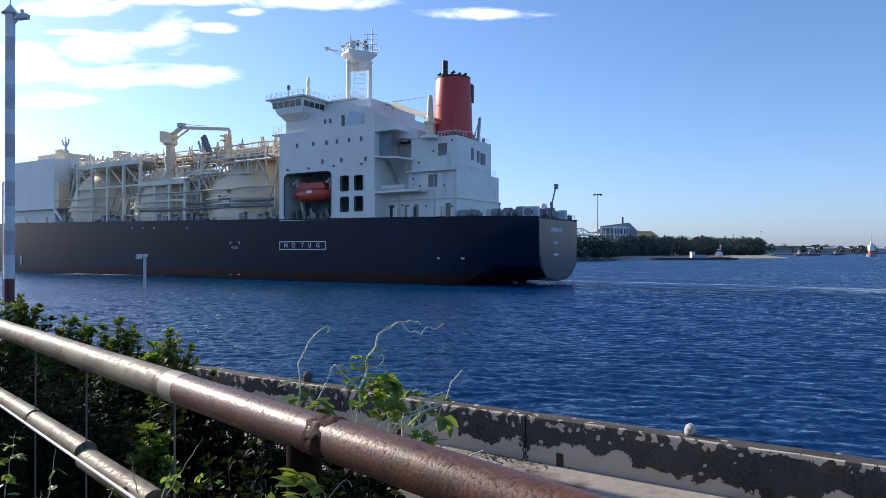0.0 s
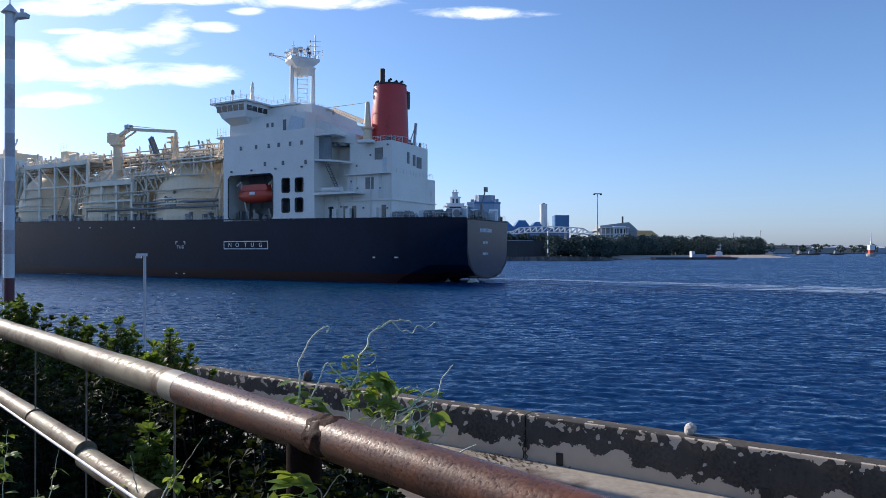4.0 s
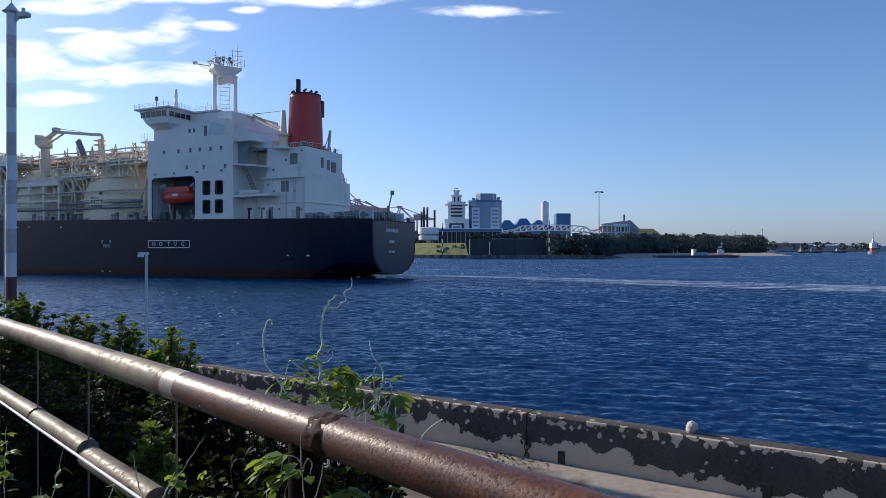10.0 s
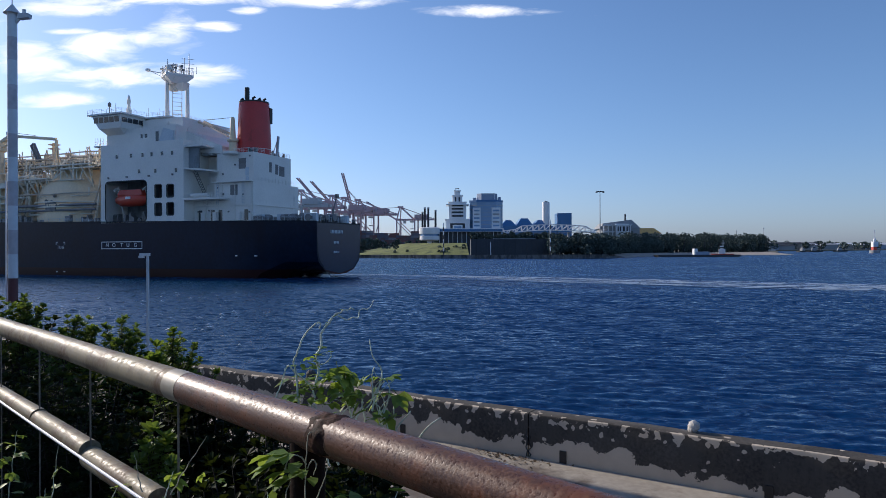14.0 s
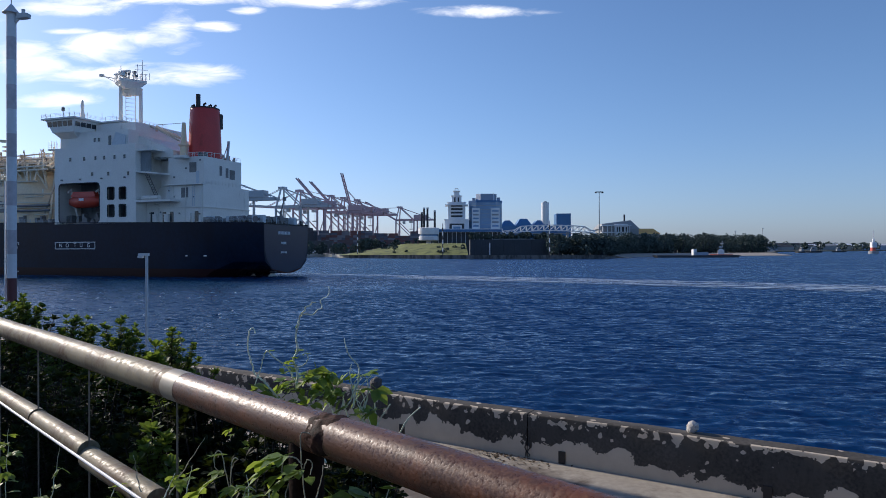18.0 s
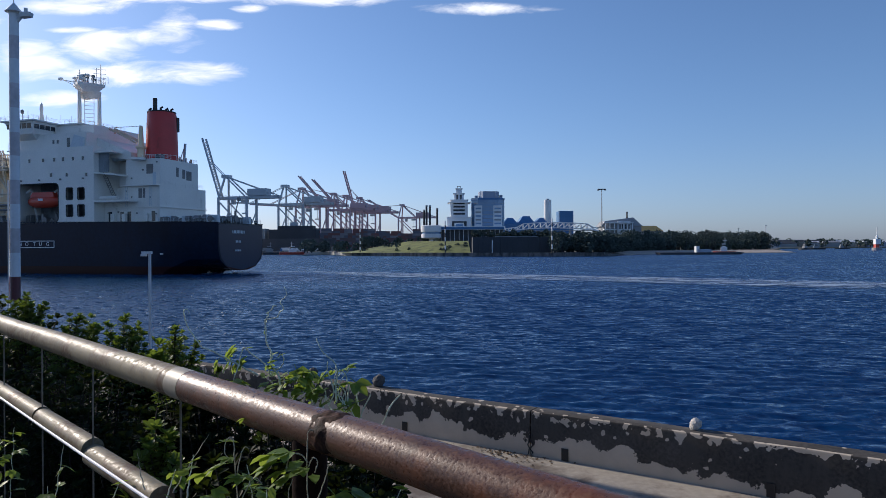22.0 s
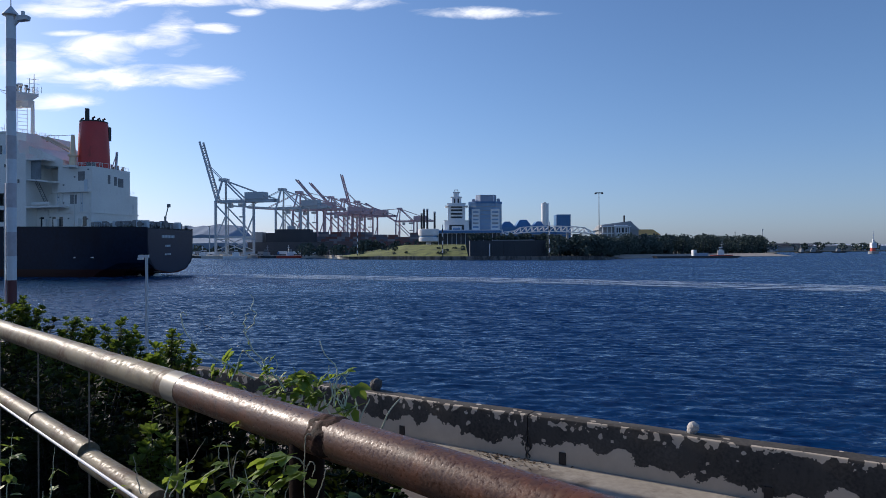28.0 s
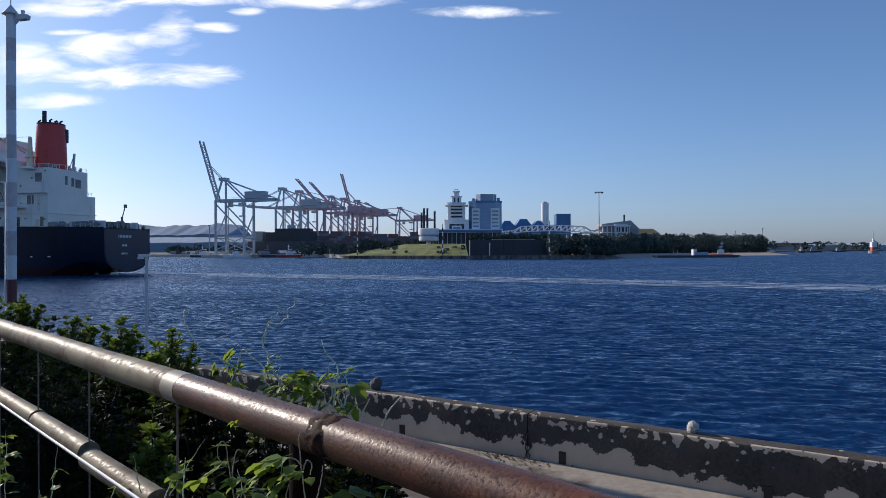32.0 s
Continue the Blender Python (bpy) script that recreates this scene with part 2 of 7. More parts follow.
M = {
    "hull": mat("navy_hull_paint", (0.0042, 0.0130, 0.033), 0.18, vary=0.25, scale=0.2, grime=(0.006, 0.010, 0.024), grime_at=0.60, grime_scale=0.12, spec=0.12),
    # hull navy with the sky's reflection put into its base colour
    "transom": mat("sky_lightened_navy_paint", (0.014, 0.025, 0.056), 0.2, vary=0.1, scale=0.3, spec=0.35, wear=0.03),
    "rackpipe": mat("tan_weathered_pipe", (0.60, 0.48, 0.35), 0.6, vary=0.25, scale=0.6),
    "white": mat("white_ship_paint", (0.80, 0.77, 0.71), 0.45, vary=0.07, scale=0.5, grime=(0.42, 0.38, 0.33), grime_at=0.68, grime_scale=0.25),
    "cream": mat("cream_tank_paint", (0.88, 0.68, 0.45), 0.55, vary=0.1, scale=0.3, grime=(0.42, 0.33, 0.24), grime_at=0.66, grime_scale=0.2),
    "pipe": mat("cream_pipe_paint", (0.84, 0.76, 0.62), 0.55, vary=0.15, scale=0.8),
    "funnel": mat("red_funnel_paint", (0.57, 0.045, 0.040), 0.42, vary=0.12, scale=0.5, grime=(0.25, 0.03, 0.02), grime_at=0.68, grime_scale=0.4),
    "black": mat("black_paint", (0.02, 0.02, 0.022), 0.5, vary=0.3),
    "orange": mat("orange_lifeboat_shell", (0.55, 0.055, 0.025), 0.4, vary=0.1),
    # darker grey for recess walls; the shade inside is put into the colour
    "recess": mat("shaded_recess_paint", (0.24, 0.27, 0.29), 0.6, vary=0.15, scale=0.4, grime=(0.14, 0.14, 0.14), grime_at=0.55, grime_scale=0.3),
    "deck": mat("green_deck_paint", (0.10, 0.12, 0.12), 0.7, vary=0.25),
    "glass": glass_mat("dark_window_glass"),
    "steel": mat("grey_steel", (0.2, 0.2, 0.2), 0.5, metal=0.4, vary=0.25),
    "mark": mat("white_marking", (0.8, 0.8, 0.8), 0.6, vary=0.08),
    "greypaint": mat("pale_grey_paint", (0.56, 0.61, 0.64), 0.55, vary=0.1, scale=0.3),
}
def paint_line(m, z, below):
    """Below the height z the paint is of another colour."""
    n, l = m.node_tree.nodes, m.node_tree.links
    b = n["Principled BSDF"]
    src = b.inputs["Base Color"].links[0].from_socket
    co, sep, lt, mx = n.new("ShaderNodeTexCoord"), n.new("ShaderNodeSeparateXYZ"), n.new("ShaderNodeMath"), n.new("ShaderNodeMix")
    lt.operation, lt.inputs[1].default_value, mx.data_type = "LESS_THAN", z, "RGBA"
    l.new(co.outputs["Object"], sep.inputs[0])
    l.new(sep.outputs["Z"], lt.inputs[0])
    l.new(lt.outputs[0], mx.inputs[0])
    l.new(src, mx.inputs[6])
    mx.inputs[7].default_value = (*below, 1)
    l.new(mx.outputs[2], b.inputs["Base Color"])


paint_line(M["hull"], 2.1, (0.030, 0.009, 0.010))
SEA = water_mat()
WAKE = foam_mat("wake_foam", 0.455, (0.16, 0.75, 1), radians(26))


# ---- mesh helpers ----
class Geo:
    """Collects plain solids; makes one mesh of them."""

    def __init__(self):
        self.v, self.f = [], []

    def box(self, x0, x1, y0, y1, z0, z1):
        return self.hexa([(x0, y0, z0), (x1, y0, z0), (x1, y1, z0), (x0, y1, z0), (x0, y0, z1), (x1, y0, z1), (x1, y1, z1), (x0, y1, z1)])

    def hexa(self, p):
        k = len(self.v)
        self.v += [tuple(q) for q in p]
        self.f += [(k, k + 3, k + 2, k + 1), (k + 4, k + 5, k + 6, k + 7), (k, k + 1, k + 5, k + 4), (k + 1, k + 2, k + 6, k + 5),
                   (k + 2, k + 3, k + 7, k + 6), (k + 3, k, k + 4, k + 7)]
        return self

    def prism(self, poly, z0, z1, top=None):
        """An upright prism over a plan polygon (anticlockwise); top: another polygon for its upper end."""
        k, n = len(self.v), len(poly)
        self.v += [(x, y, z0) for x, y in poly] + [(x, y, z1) for x, y in (top or poly)]
        self.f += [tuple(range(k + n - 1, k - 1, -1)), tuple(range(k + n, k + 2 * n))]
        self.f += [(k + i, k + (i + 1) % n, k + n + (i + 1) % n, k + n + i) for i in range(n)]
        return self

    def tube(self, pts, radii, n=8, cap=True):
        pts = [Vector(p) for p in pts]
        if isinstance(radii, (int, float)):
            radii = [radii] * len(pts)
        k0, up = len(self.v), None
        for i, p in enumerate(pts):
            d = (pts[min(i + 1, len(pts) - 1)] - pts[max(i - 1, 0)]).normalized()
            if up is None:
                up = Vector((0, 0, 1)) if abs(d.z) < 0.9 else Vector((1, 0, 0))
            a = d.cross(up).normalized()
            b = a.cross(d).normalized()
            up = b
            for j in range(n):
                w = 2 * math.pi * j / n
                self.v.append(tuple(p + radii[i] * (math.cos(w) * a + math.sin(w) * b)))
        for i in range(len(pts) - 1):
            for j in range(n):
                q, r = k0 + i * n + j, k0 + i * n + (j + 1) % n
                self.f.append((q, r, r + n, q + n))
        if cap:
            self.f.append(tuple(range(k0 + n - 1, k0 - 1, -1)))
            self.f.append(tuple(range(k0 + (len(pts) - 1) * n, k0 + len(pts) * n)))
        return self

    def beam(self, a, b, w=0.3, h=None):
        """A square bar from a to b."""
        a, b = Vector(a), Vector(b)
        d = (b - a).normalized()
        up = Vector((0, 0, 1)) if abs(d.z) < 0.95 else Vector((1, 0, 0))
        s = d.cross(up).normalized() * w / 2
        u = s.cross(d).normalized() * (h or w) / 2
        return self.hexa([a - s - u, a + s - u, b + s - u, b - s - u, a - s + u, a + s + u, b + s + u, b - s + u])

    def lathe(self, profile, cx=0, cy=0, n=32, sx=1.0, sy=1.0):
        """Turns (radius, z) points round an upright axis."""
        k = len(self.v)
        for r, z in profile:
            for j in range(n):
                w = 2 * math.pi * j / n
                self.v.append((cx + sx * r * math.cos(w), cy + sy * r * math.sin(w), z))
        for i in range(len(profile) - 1):
            for j in range(n):
                a, b = k + i * n + j, k + i * n + (j + 1) % n
                self.f.append((a, b, b + n, a + n))
        self.f.append(tuple(range(k + n - 1, k - 1, -1)))
        self.f.append(tuple(range(k + (len(profile) - 1) * n, k + len(profile) * n)))
        return self

    def mesh(self, name, material, smooth=False):
        me = bpy.data.meshes.new(name)
        me.from_pydata(self.v, [], self.f)
        me.materials.append(material)
        if smooth:
            me.shade_smooth()
            me.set_sharp_from_angle(angle=radians(40))
        me.update()
        return me


def thing(name, label, category, group="", kind="", geo=None, material=None, smooth=False, at=None):
    ob = new(name, geo.mesh(name, material, smooth) if geo else None)
    if at is not None:
        ob.matrix_world = at
    return tagged(ob, label, category, group, kind)


def part(name, geo, material, parent, label="", smooth=False, at=None, kind=""):
    ob = new(name, geo if isinstance(geo, bpy.types.Mesh) else geo.mesh(name, material, smooth))
    ob.parent = parent
    if at is not None:
        ob.matrix_basis = at
    return tagged(ob, label, "", "", kind)


def railing(geo, pts, h=1.1, step=2.0, r=0.04, rows=(0.45, 0.78, 1.1)):
    """Posts and bars along a line, added to geo."""
    for a, b in zip(pts, pts[1:]):
        a, b = Vector(a), Vector(b)
        n = max(1, int((b - a).length / step))
        for i in range(n + 1):
            p = a.lerp(b, i / n)
            geo.beam(p, p + Vector((0, 0, h)), r * 1.6)
        for z in rows:
            geo.beam(a + Vector((0, 0, z)), b + Vector((0, 0, z)), r)
    return geo


def punched(geo, u0, u1, z0, z1, holes, v0, v1):
    """A wall in the plane of u and z, from v0 to v1 thick, with rectangular openings through it."""
    us = sorted({u0, u1, *[h[0] for h in holes], *[h[1] for h in holes]})
    zs = sorted({z0, z1, *[h[2] for h in holes], *[h[3] for h in holes]})
    for a, b in zip(us, us[1:]):
        for c, d in zip(zs, zs[1:]):
            m, k = (a + b) / 2, (c + d) / 2
            if not any(h[0] < m < h[1] and h[2] < k < h[3] for h in holes):
                geo.box(a, b, v0, v1, c, d)
    return geo


# ---- the gas carrier: x forward, y to port, z up from the water ----
SHIP_MID = -10.5
ship = thing("gas_carrier", "navy-hulled gas carrier with white deckhouse and red funnel", "ship")


def sheer(u):
    return 13.5 + 0.0132 * u


def build_hull():
    stations = [(0, 10.2), (3, 11.2), (8, 12.4), (14, 13.2), (20, 13.6), (28, 13.7), (45, 13.7), (66, 13.7), (100, 13.7), (140, 13.7), (185, 13.6),
                (205, 12.2), (220, 9.8), (232, 6.8), (242, 3.4), (249, 0.5)]
    stern = [(1.0, None), (1.0, 6.4), (0.93, 3.9), (0.66, 1.8), (0.3, 0.9), (0.0, 0.75)]
    mid = [(1.0, None), (1.0, 1.7), (1.0, -5.0), (0.92, -8.0), (0.7, -9.6), (0.0, -10.0)]
    rows = []
    for u, hb in stations:
        k = max(0.0, min(1.0, (u - 9) / 14))
        k = k * k * (3 - 2 * k)
        ring = []
        for (a, za), (b, zb) in zip(stern, mid):
            w = a + (b - a) * k
            z = sheer(u) if za is None else za + (zb - za) * k
            ring.append((w * hb, z))
        rows.append([(u, SHIP_MID + w, z) for w, z in ring] + [(u, SHIP_MID - w, z) for w, z in ring[-2::-1]])
    me = bpy.data.meshes.new("hull")
    n = len(rows[0])
    verts = [p for r in rows for p in r]
    faces = []
    for i in range(len(rows) - 1):
        for j in range(n - 1):
            a = i * n + j
            faces.append((a, a + n, a + n + 1, a + 1))
    faces.append(tuple(range(n)))
    me.from_pydata(verts, [], faces)
    me.materials.append(M["hull"])
    me.shade_smooth()
    me.set_sharp_from_angle(angle=radians(35))
    part("hull", me, None, ship, "glossy navy hull with dull red boot-topping")
    g = Geo()
    for (u, hb), (w, hc) in zip(stations, stations[1:]):
        g.hexa([(u, SHIP_MID - hb, sheer(u) - 0.3), (w, SHIP_MID - hc, sheer(w) - 0.3), (w, SHIP_MID + hc, sheer(w) - 0.3), (u, SHIP_MID + hb, sheer(u) - 0.3),
                (u, SHIP_MID - hb + 0.05, sheer(u) - 0.05), (w, SHIP_MID - hc + 0.05, sheer(w) - 0.05), (w, SHIP_MID + hc - 0.05, sheer(w) - 0.05), (u, SHIP_MID + hb - 0.05, sheer(u) - 0.05)])
    part("deck", g, M["deck"], ship)
    # rubbing edge along the sheer and deck rails aft
    g = Geo()
    for (u, hb), (w, hc) in zip(stations, stations[1:]):
        for s in (1, -1):
            g.beam((u, SHIP_MID + s * hb, sheer(u) + 0.05), (w, SHIP_MID + s * hc, sheer(w) + 0.05), 0.22)
    part("gunwale", g, M["hull"], ship)


build_hull()

PORT = 3.2                      # the hull's side
# -- accommodation block, its port wall open at the lifeboat bay and the four large ports --
H0, H1, HT = 37.0, 65.4, 34.4
BAY = (49.3, 63.8, 14.3, 25.0)
PORTS = [(44.2, 46.5, 20.3, 23.6), (40.2, 42.5, 20.3, 23.5), (44.2, 46.5, 15.7, 18.9), (40.2, 42.5, 15.7, 18.9)]
house = part("deckhouse", punched(Geo(), H0, H1, 14.0, HT, [BAY, *PORTS], PORT - 0.35, PORT), M["white"], ship, "white steel deckhouse")
for k, box in enumerate(((H0, H1, -24.2, -23.9, 14, HT), (H1 - 0.3, H1, -23.9, PORT - 0.35, 14, HT), (H0, H0 + 0.3, -23.9, PORT - 0.35, 14, HT), (H0, H1, -24.2, PORT, HT, HT + 0.35),
                         (H0 + 0.3, H1 - 0.3, -5.5, -5.2, 14, HT), (H0 + 0.3, H1 - 0.3, -5.2, PORT - 0.35, 25.6, 25.9), (48.0, 48.3, -5.2, PORT - 0.35, 14, 25.6),
                         (H1 + 0.002, H1 + 2.2, -3.0, PORT + 0.3, HT, HT + 0.35))):
    part(("starboard_wall", "front_wall", "after_wall", "roof_plate", "bay_wall", "bay_ceiling", "bay_end", "ledge")[k], Geo().box(*box), M["recess" if k in (4, 5, 6) else "white"], ship)
# rounded rim round the bay and the ports
for a, b, c, d in [BAY, *PORTS]:
    g = Geo()
    r = min(1.1, (b - a) * 0.16)
    pts = []
    for cx, cz, w0 in ((b - r, d - r, 0), (a + r, d - r, 90), (a + r, c + r, 180), (b - r, c + r, 270)):
        for w in (0, 30, 60, 90):
            pts.append((cx + r * math.cos(radians(w0 + w)), cz + r * math.sin(radians(w0 + w))))
    k = len(pts)
    rect = [(min(max(x + (0.7 if x > (a + b) / 2 else -0.7), a), b), min(max(z + (0.7 if z > (c + d) / 2 else -0.7), c), d)) for x, z in pts]
    g.v = [(x, PORT + 0.004, z) for x, z in pts] + [(x, PORT + 0.004, z) for x, z in rect] + [(x, PORT - 0.34, z) for x, z in pts]
    for i in range(k):
        j = (i + 1) % k
        g.f += [(i, j, k + j, k + i), (j, i, 2 * k + i, 2 * k + j)]
    part("rim", g, M["white"], house)
    g = Geo()
    g.tube([(x, PORT + 0.03, z) for x, z in pts + pts[:1]], 0.13, 6)
    part("coaming", g, M["black"], house)

# small cabin windows, each a framed pane standing in the wall
win_frame = Geo().box(-0.45, 0.45, -0.02, 0.05, -0.6, 0.6).mesh("window", M["white"])
win_pane = Geo().box(-0.36, 0.36, 0.03, 0.07, -0.5, 0.5).mesh("pane", M["glass"])
CABIN = [(u, 31.5) for u in (59.6, 54.6, 50.6, 47.5, 44.0, 40.6)] + [(51.8, 27.3), (46.2, 27.2), (39.4, 27.0)]
for u, z in CABIN:
    w = part("window", win_frame, None, house, at=pose(u, PORT + 0.02, z))
    p = new("pane", win_pane)
    p.parent = w

# -- upper tiers, bridge with open wings --
g = Geo()
g.box(40.0, 63.9, -22.0, 2.6, HT + 0.35, 38.8)
g.box(42.0, 56.0, -20.0, -2.0, 38.8, 41.6)
g.hexa([(29.0, -18, 31.2), (40.0, -18, HT - 2), (40.0, -1.0, HT - 2), (29.0, -1.6, 31.2), (29.0, -18, 33.2), (40.0, -18, 37.6), (40.0, -1.0, 37.6), (29.0, -1.6, 33.2)])
part("upper_deckhouse", g, M["white"], ship)
bridge = part("bridge", Geo().hexa([(56.5, -26.5, 38.8), (64.2, -26.5, 38.8), (64.2, 4.8, 38.8), (56.5, 4.8, 38.8),
                                    (56.0, -26.8, 42.3), (66.4, -26.8, 42.3), (66.4, 5.2, 42.3), (56.0, 5.2, 42.3)])
              .box(48.0, 56.5, -19.0, -3.2, 38.8, 42.2), M["white"], ship, "wheelhouse with open-ended wings")
part("bridge_roof", Geo().box(55.2, 67.4, -27.2, 5.8, 42.3, 42.7).box(47.4, 55.2, -19.6, -2.6, 42.2, 42.6), M["white"], ship)
pane = Geo().box(-0.78, 0.78, -0.05, 0.06, -0.72, 0.72).mesh("pane", M["glass"])
pane_y = Geo().box(-0.06, 0.05, -0.76, 0.76, -0.72, 0.72).mesh("pane", M["glass"])
for i in range(5):                                                   # end of the port wing
    part("pane", pane, None, bridge, at=pose(57.6 + i * 1.85, 5.03, 41.1, -6.5))
for i in range(5):                                                   # after side of the wing and the wheelhouse
    part("pane", pane_y, None, bridge, at=pose(56.16, 3.9 - i * 1.8, 41.1))
for i in range(4):
    part("pane", pane, None, bridge, at=pose(49.2 + i * 1.9, -3.19, 41.1))
for i in range(8):
    part("pane", pane_y, None, bridge, at=pose(47.99, -4.6 - i * 1.8, 41.1))
g = Geo().hexa([(57.5, 2.6, 37.4), (63.6, 2.6, 37.4), (63.6, 2.8, 37.5), (57.5, 2.8, 37.5), (56.8, 2.6, 38.8), (64.1, 2.6, 38.8), (64.1, 4.7, 38.8), (56.8, 4.7, 38.8)])
part("wing_bracket", g, M["white"], ship)
for u in (51.5, 50.0, 44.0, 42.6):
    w = part("window", win_frame, None, bridge, at=pose(u, 2.62, 36.5))
    p = new("pane", win_pane)
    p.parent = w
part("door", Geo().box(45.8, 46.7, 2.58, 2.68, 34.9, 37.4), M["glass"], bridge)
part("locker", Geo().hexa([(40.6, 2.6, 34.75), (45.2, 2.6, 34.75), (45.2, 3.1, 34.75), (40.6, 3.1, 34.75), (40.6, 2.6, 37.2), (44.0, 2.6, 38.2), (44.0, 2.9, 38.2), (40.6, 2.9, 37.2)]), M["greypaint"], bridge)

# rails on roofs and ledges
g = railing(Geo(), [(67.3, -27, 42.7), (67.3, 5.7, 42.7), (55.3, 5.7, 42.7), (55.3, -2.7, 42.7), (47.5, -2.7, 42.6), (47.5, -19.5, 42.6)], step=1.6)
part("roof_rail", g, M["white"], ship)
g = railing(Geo(), [(67.4, -3, HT + 0.35), (67.4, 3.3, HT + 0.35), (64.5, 3.3, HT + 0.35)], h=2.2, step=0.8, rows=(0.5, 1.1))
part("ledge_rail", g, M["white"], ship)
g = railing(Geo(), [(39.8, -1.2, 37.6), (31.2, -1.2, 33.7)], step=1.2)
part("stair_rail", g, M["white"], ship)
# small gear on the wheelhouse roof: search light, dome, whip aerials
g = Geo().tube([(63.6, 2.0, 42.7), (63.6, 2.0, 45.4)], 0.12, 6).lathe([(0.1, 45.2), (0.45, 45.4), (0.45, 46.2), (0.1, 46.5)], 63.6, 2.0, 10)
part("dome_aerial", g, M["steel"], ship, "small dark aerial on a post")
g = Geo().tube([(61.0, -2.0, 42.7), (61.0, -2.0, 46.5)], [0.9, 0.35], 8).lathe([(0.45, 46.5), (0.5, 47.4), (0.3, 48.6), (0.1, 49)], 61.0, -2.0, 12)
part("light_post", g, M["white"], ship)
for i, (u, v, h) in enumerate([(66.5, 5, 1.8), (66.5, -8, 2.6), (58, 5, 2.6), (57, 0, 2.2), (56, -4, 2.8), (52, -4, 2.4), (49, -4, 2.6), (54, -14, 6.0), (48.2, -10, 2.0), (58, -16, 3)]):
    part("whip_aerial", Geo().tube([(u, v, 42.6), (u, v, 42.6 + h)], 0.06, 5), M["white"], ship)

# -- signal mast: two columns, a table and the radars on it --
mast = part("signal_mast", Geo().tube([(54.3, -9.0, 42.0), (54.3, -9.0, 53.8)], [0.62, 0.5], 12).tube([(50.4, -12.5, 41.6), (50.4, -12.5, 53.6)], [0.62, 0.5], 12), M["white"], ship, "white two-legged signal mast", smooth=True)
part("mast_table", Geo().hexa([(52.8, -12.6, 53.0), (54.6, -9.6, 53.0), (52.0, -8.2, 53.0), (50.2, -11.4, 53.0), (52.6, -15.0, 54.9), (56.6, -9.0, 54.9), (52.2, -6.4, 54.9), (48.4, -12.8, 54.9)])
     .prism([(52.6, -15.0), (56.6, -9.0), (52.2, -6.4), (48.4, -12.8)], 54.9, 55.6), M["white"], mast)
g = Geo()
for i in range(9):
    g.beam((53.3, -9.9, 43.5 + i * 1.15), (51.5, -11.6, 43.5 + i * 1.15), 0.12)
g.beam((53.3, -9.9, 42.6), (53.3, -9.9, 53.4), 0.12).beam((51.5, -11.6, 42.6), (51.5, -11.6, 53.4), 0.12)
part("mast_ladder", g, M["white"], mast)
g = Geo().tube([(49.3, -12.0, 55.5), (49.3, -12.0, 61.6)], [0.2, 0.1], 6).tube([(50.2, -11.2, 55.5), (50.2, -11.2, 60.3)], 0.1, 6)
for z in (57.5, 58.7, 60.0):
    g.beam((48.2, -12.9, z), (50.8, -10.7, z), 0.1)
g.tube([(48.0, -13.4, 56), (48.0, -13.4, 58)], 0.08, 5)
part("yard", g, M["white"], mast)
g = Geo().tube([(53.4, -10, 55.9), (53.4, -10, 58.0)], 0.35, 8).box(51.8, 55.0, -10.3, -9.7, 58.0, 58.5)
part("radar_scanner", g, M["white"], mast)
g = Geo().tube([(55.2, -8.6, 55.9), (55.2, -8.6, 57.0)], 0.28, 8).box(54.2, 56.2, -8.9, -8.3, 57.0, 57.4)
part("radar_scanner", g, M["white"], mast)
part("radome", Geo().lathe([(0.2, 55.9), (0.7, 56.2), (0.7, 57.0), (0.3, 57.6)], 51.8, -7.2, 10), M["white"], mast)
g = railing(Geo(), [(52.6, -15.0, 55.6), (56.6, -9.0, 55.6), (52.2, -6.4, 55.6), (48.4, -12.8, 55.6), (52.6, -15.0, 55.6)], h=1.0, step=1.2)
for u, v, h in ((52.6, -14.6, 3.0), (56.2, -9.2, 2.6), (52.0, -6.8, 3.4), (48.8, -12.6, 2.2), (54.6, -11.6, 3.8), (51.0, -13.4, 2.6)):
    part("mast_aerial", Geo().tube([(u, v, 55.6), (u, v, 55.6 + h)], 0.09, 5).tube([(u - 0.5, v, 55.6 + h * 0.7), (u + 0.5, v, 55.6 + h * 0.7)], 0.07, 5), M["white"], mast)
part("mast_rail", g, M["white"], mast)
random.seed(57)
for i in range(14):
    u, v, h = random.uniform(49.2, 55.6), random.uniform(-13.0, -8.0), random.uniform(0.8, 2.6)
    part("mast_lamp", Geo().tube([(u, v, 55.5), (u, v, 55.5 + h)], 0.1, 5).box(u - 0.28, u + 0.28, v - 0.28, v + 0.28, 55.5 + h, 56.0 + h), M["white"] if i % 3 else M["steel"], mast)
part("mast_arm", Geo().beam((56.4, -9.0, 56.2), (60.2, -7.8, 57.0), 0.22).box(59.6, 60.6, -8.3, -7.4, 56.8, 57.5).beam((56.0, -9.4, 55.0), (59.4, -8.2, 56.8), 0.14), M["white"], mast)
for u in (53.6, 50.9):
    part("mast_gusset", Geo().hexa([(u - 0.9, -11.4, 51.2), (u + 0.9, -11.4, 51.2), (u + 0.9, -10.2, 51.2), (u - 0.9, -10.2, 51.2), (u - 1.9, -12.0, 53.1), (u + 1.9, -12.0, 53.1), (u + 1.9, -9.6, 53.1), (u - 1.9, -9.6, 53.1)]), M["white"], mast)

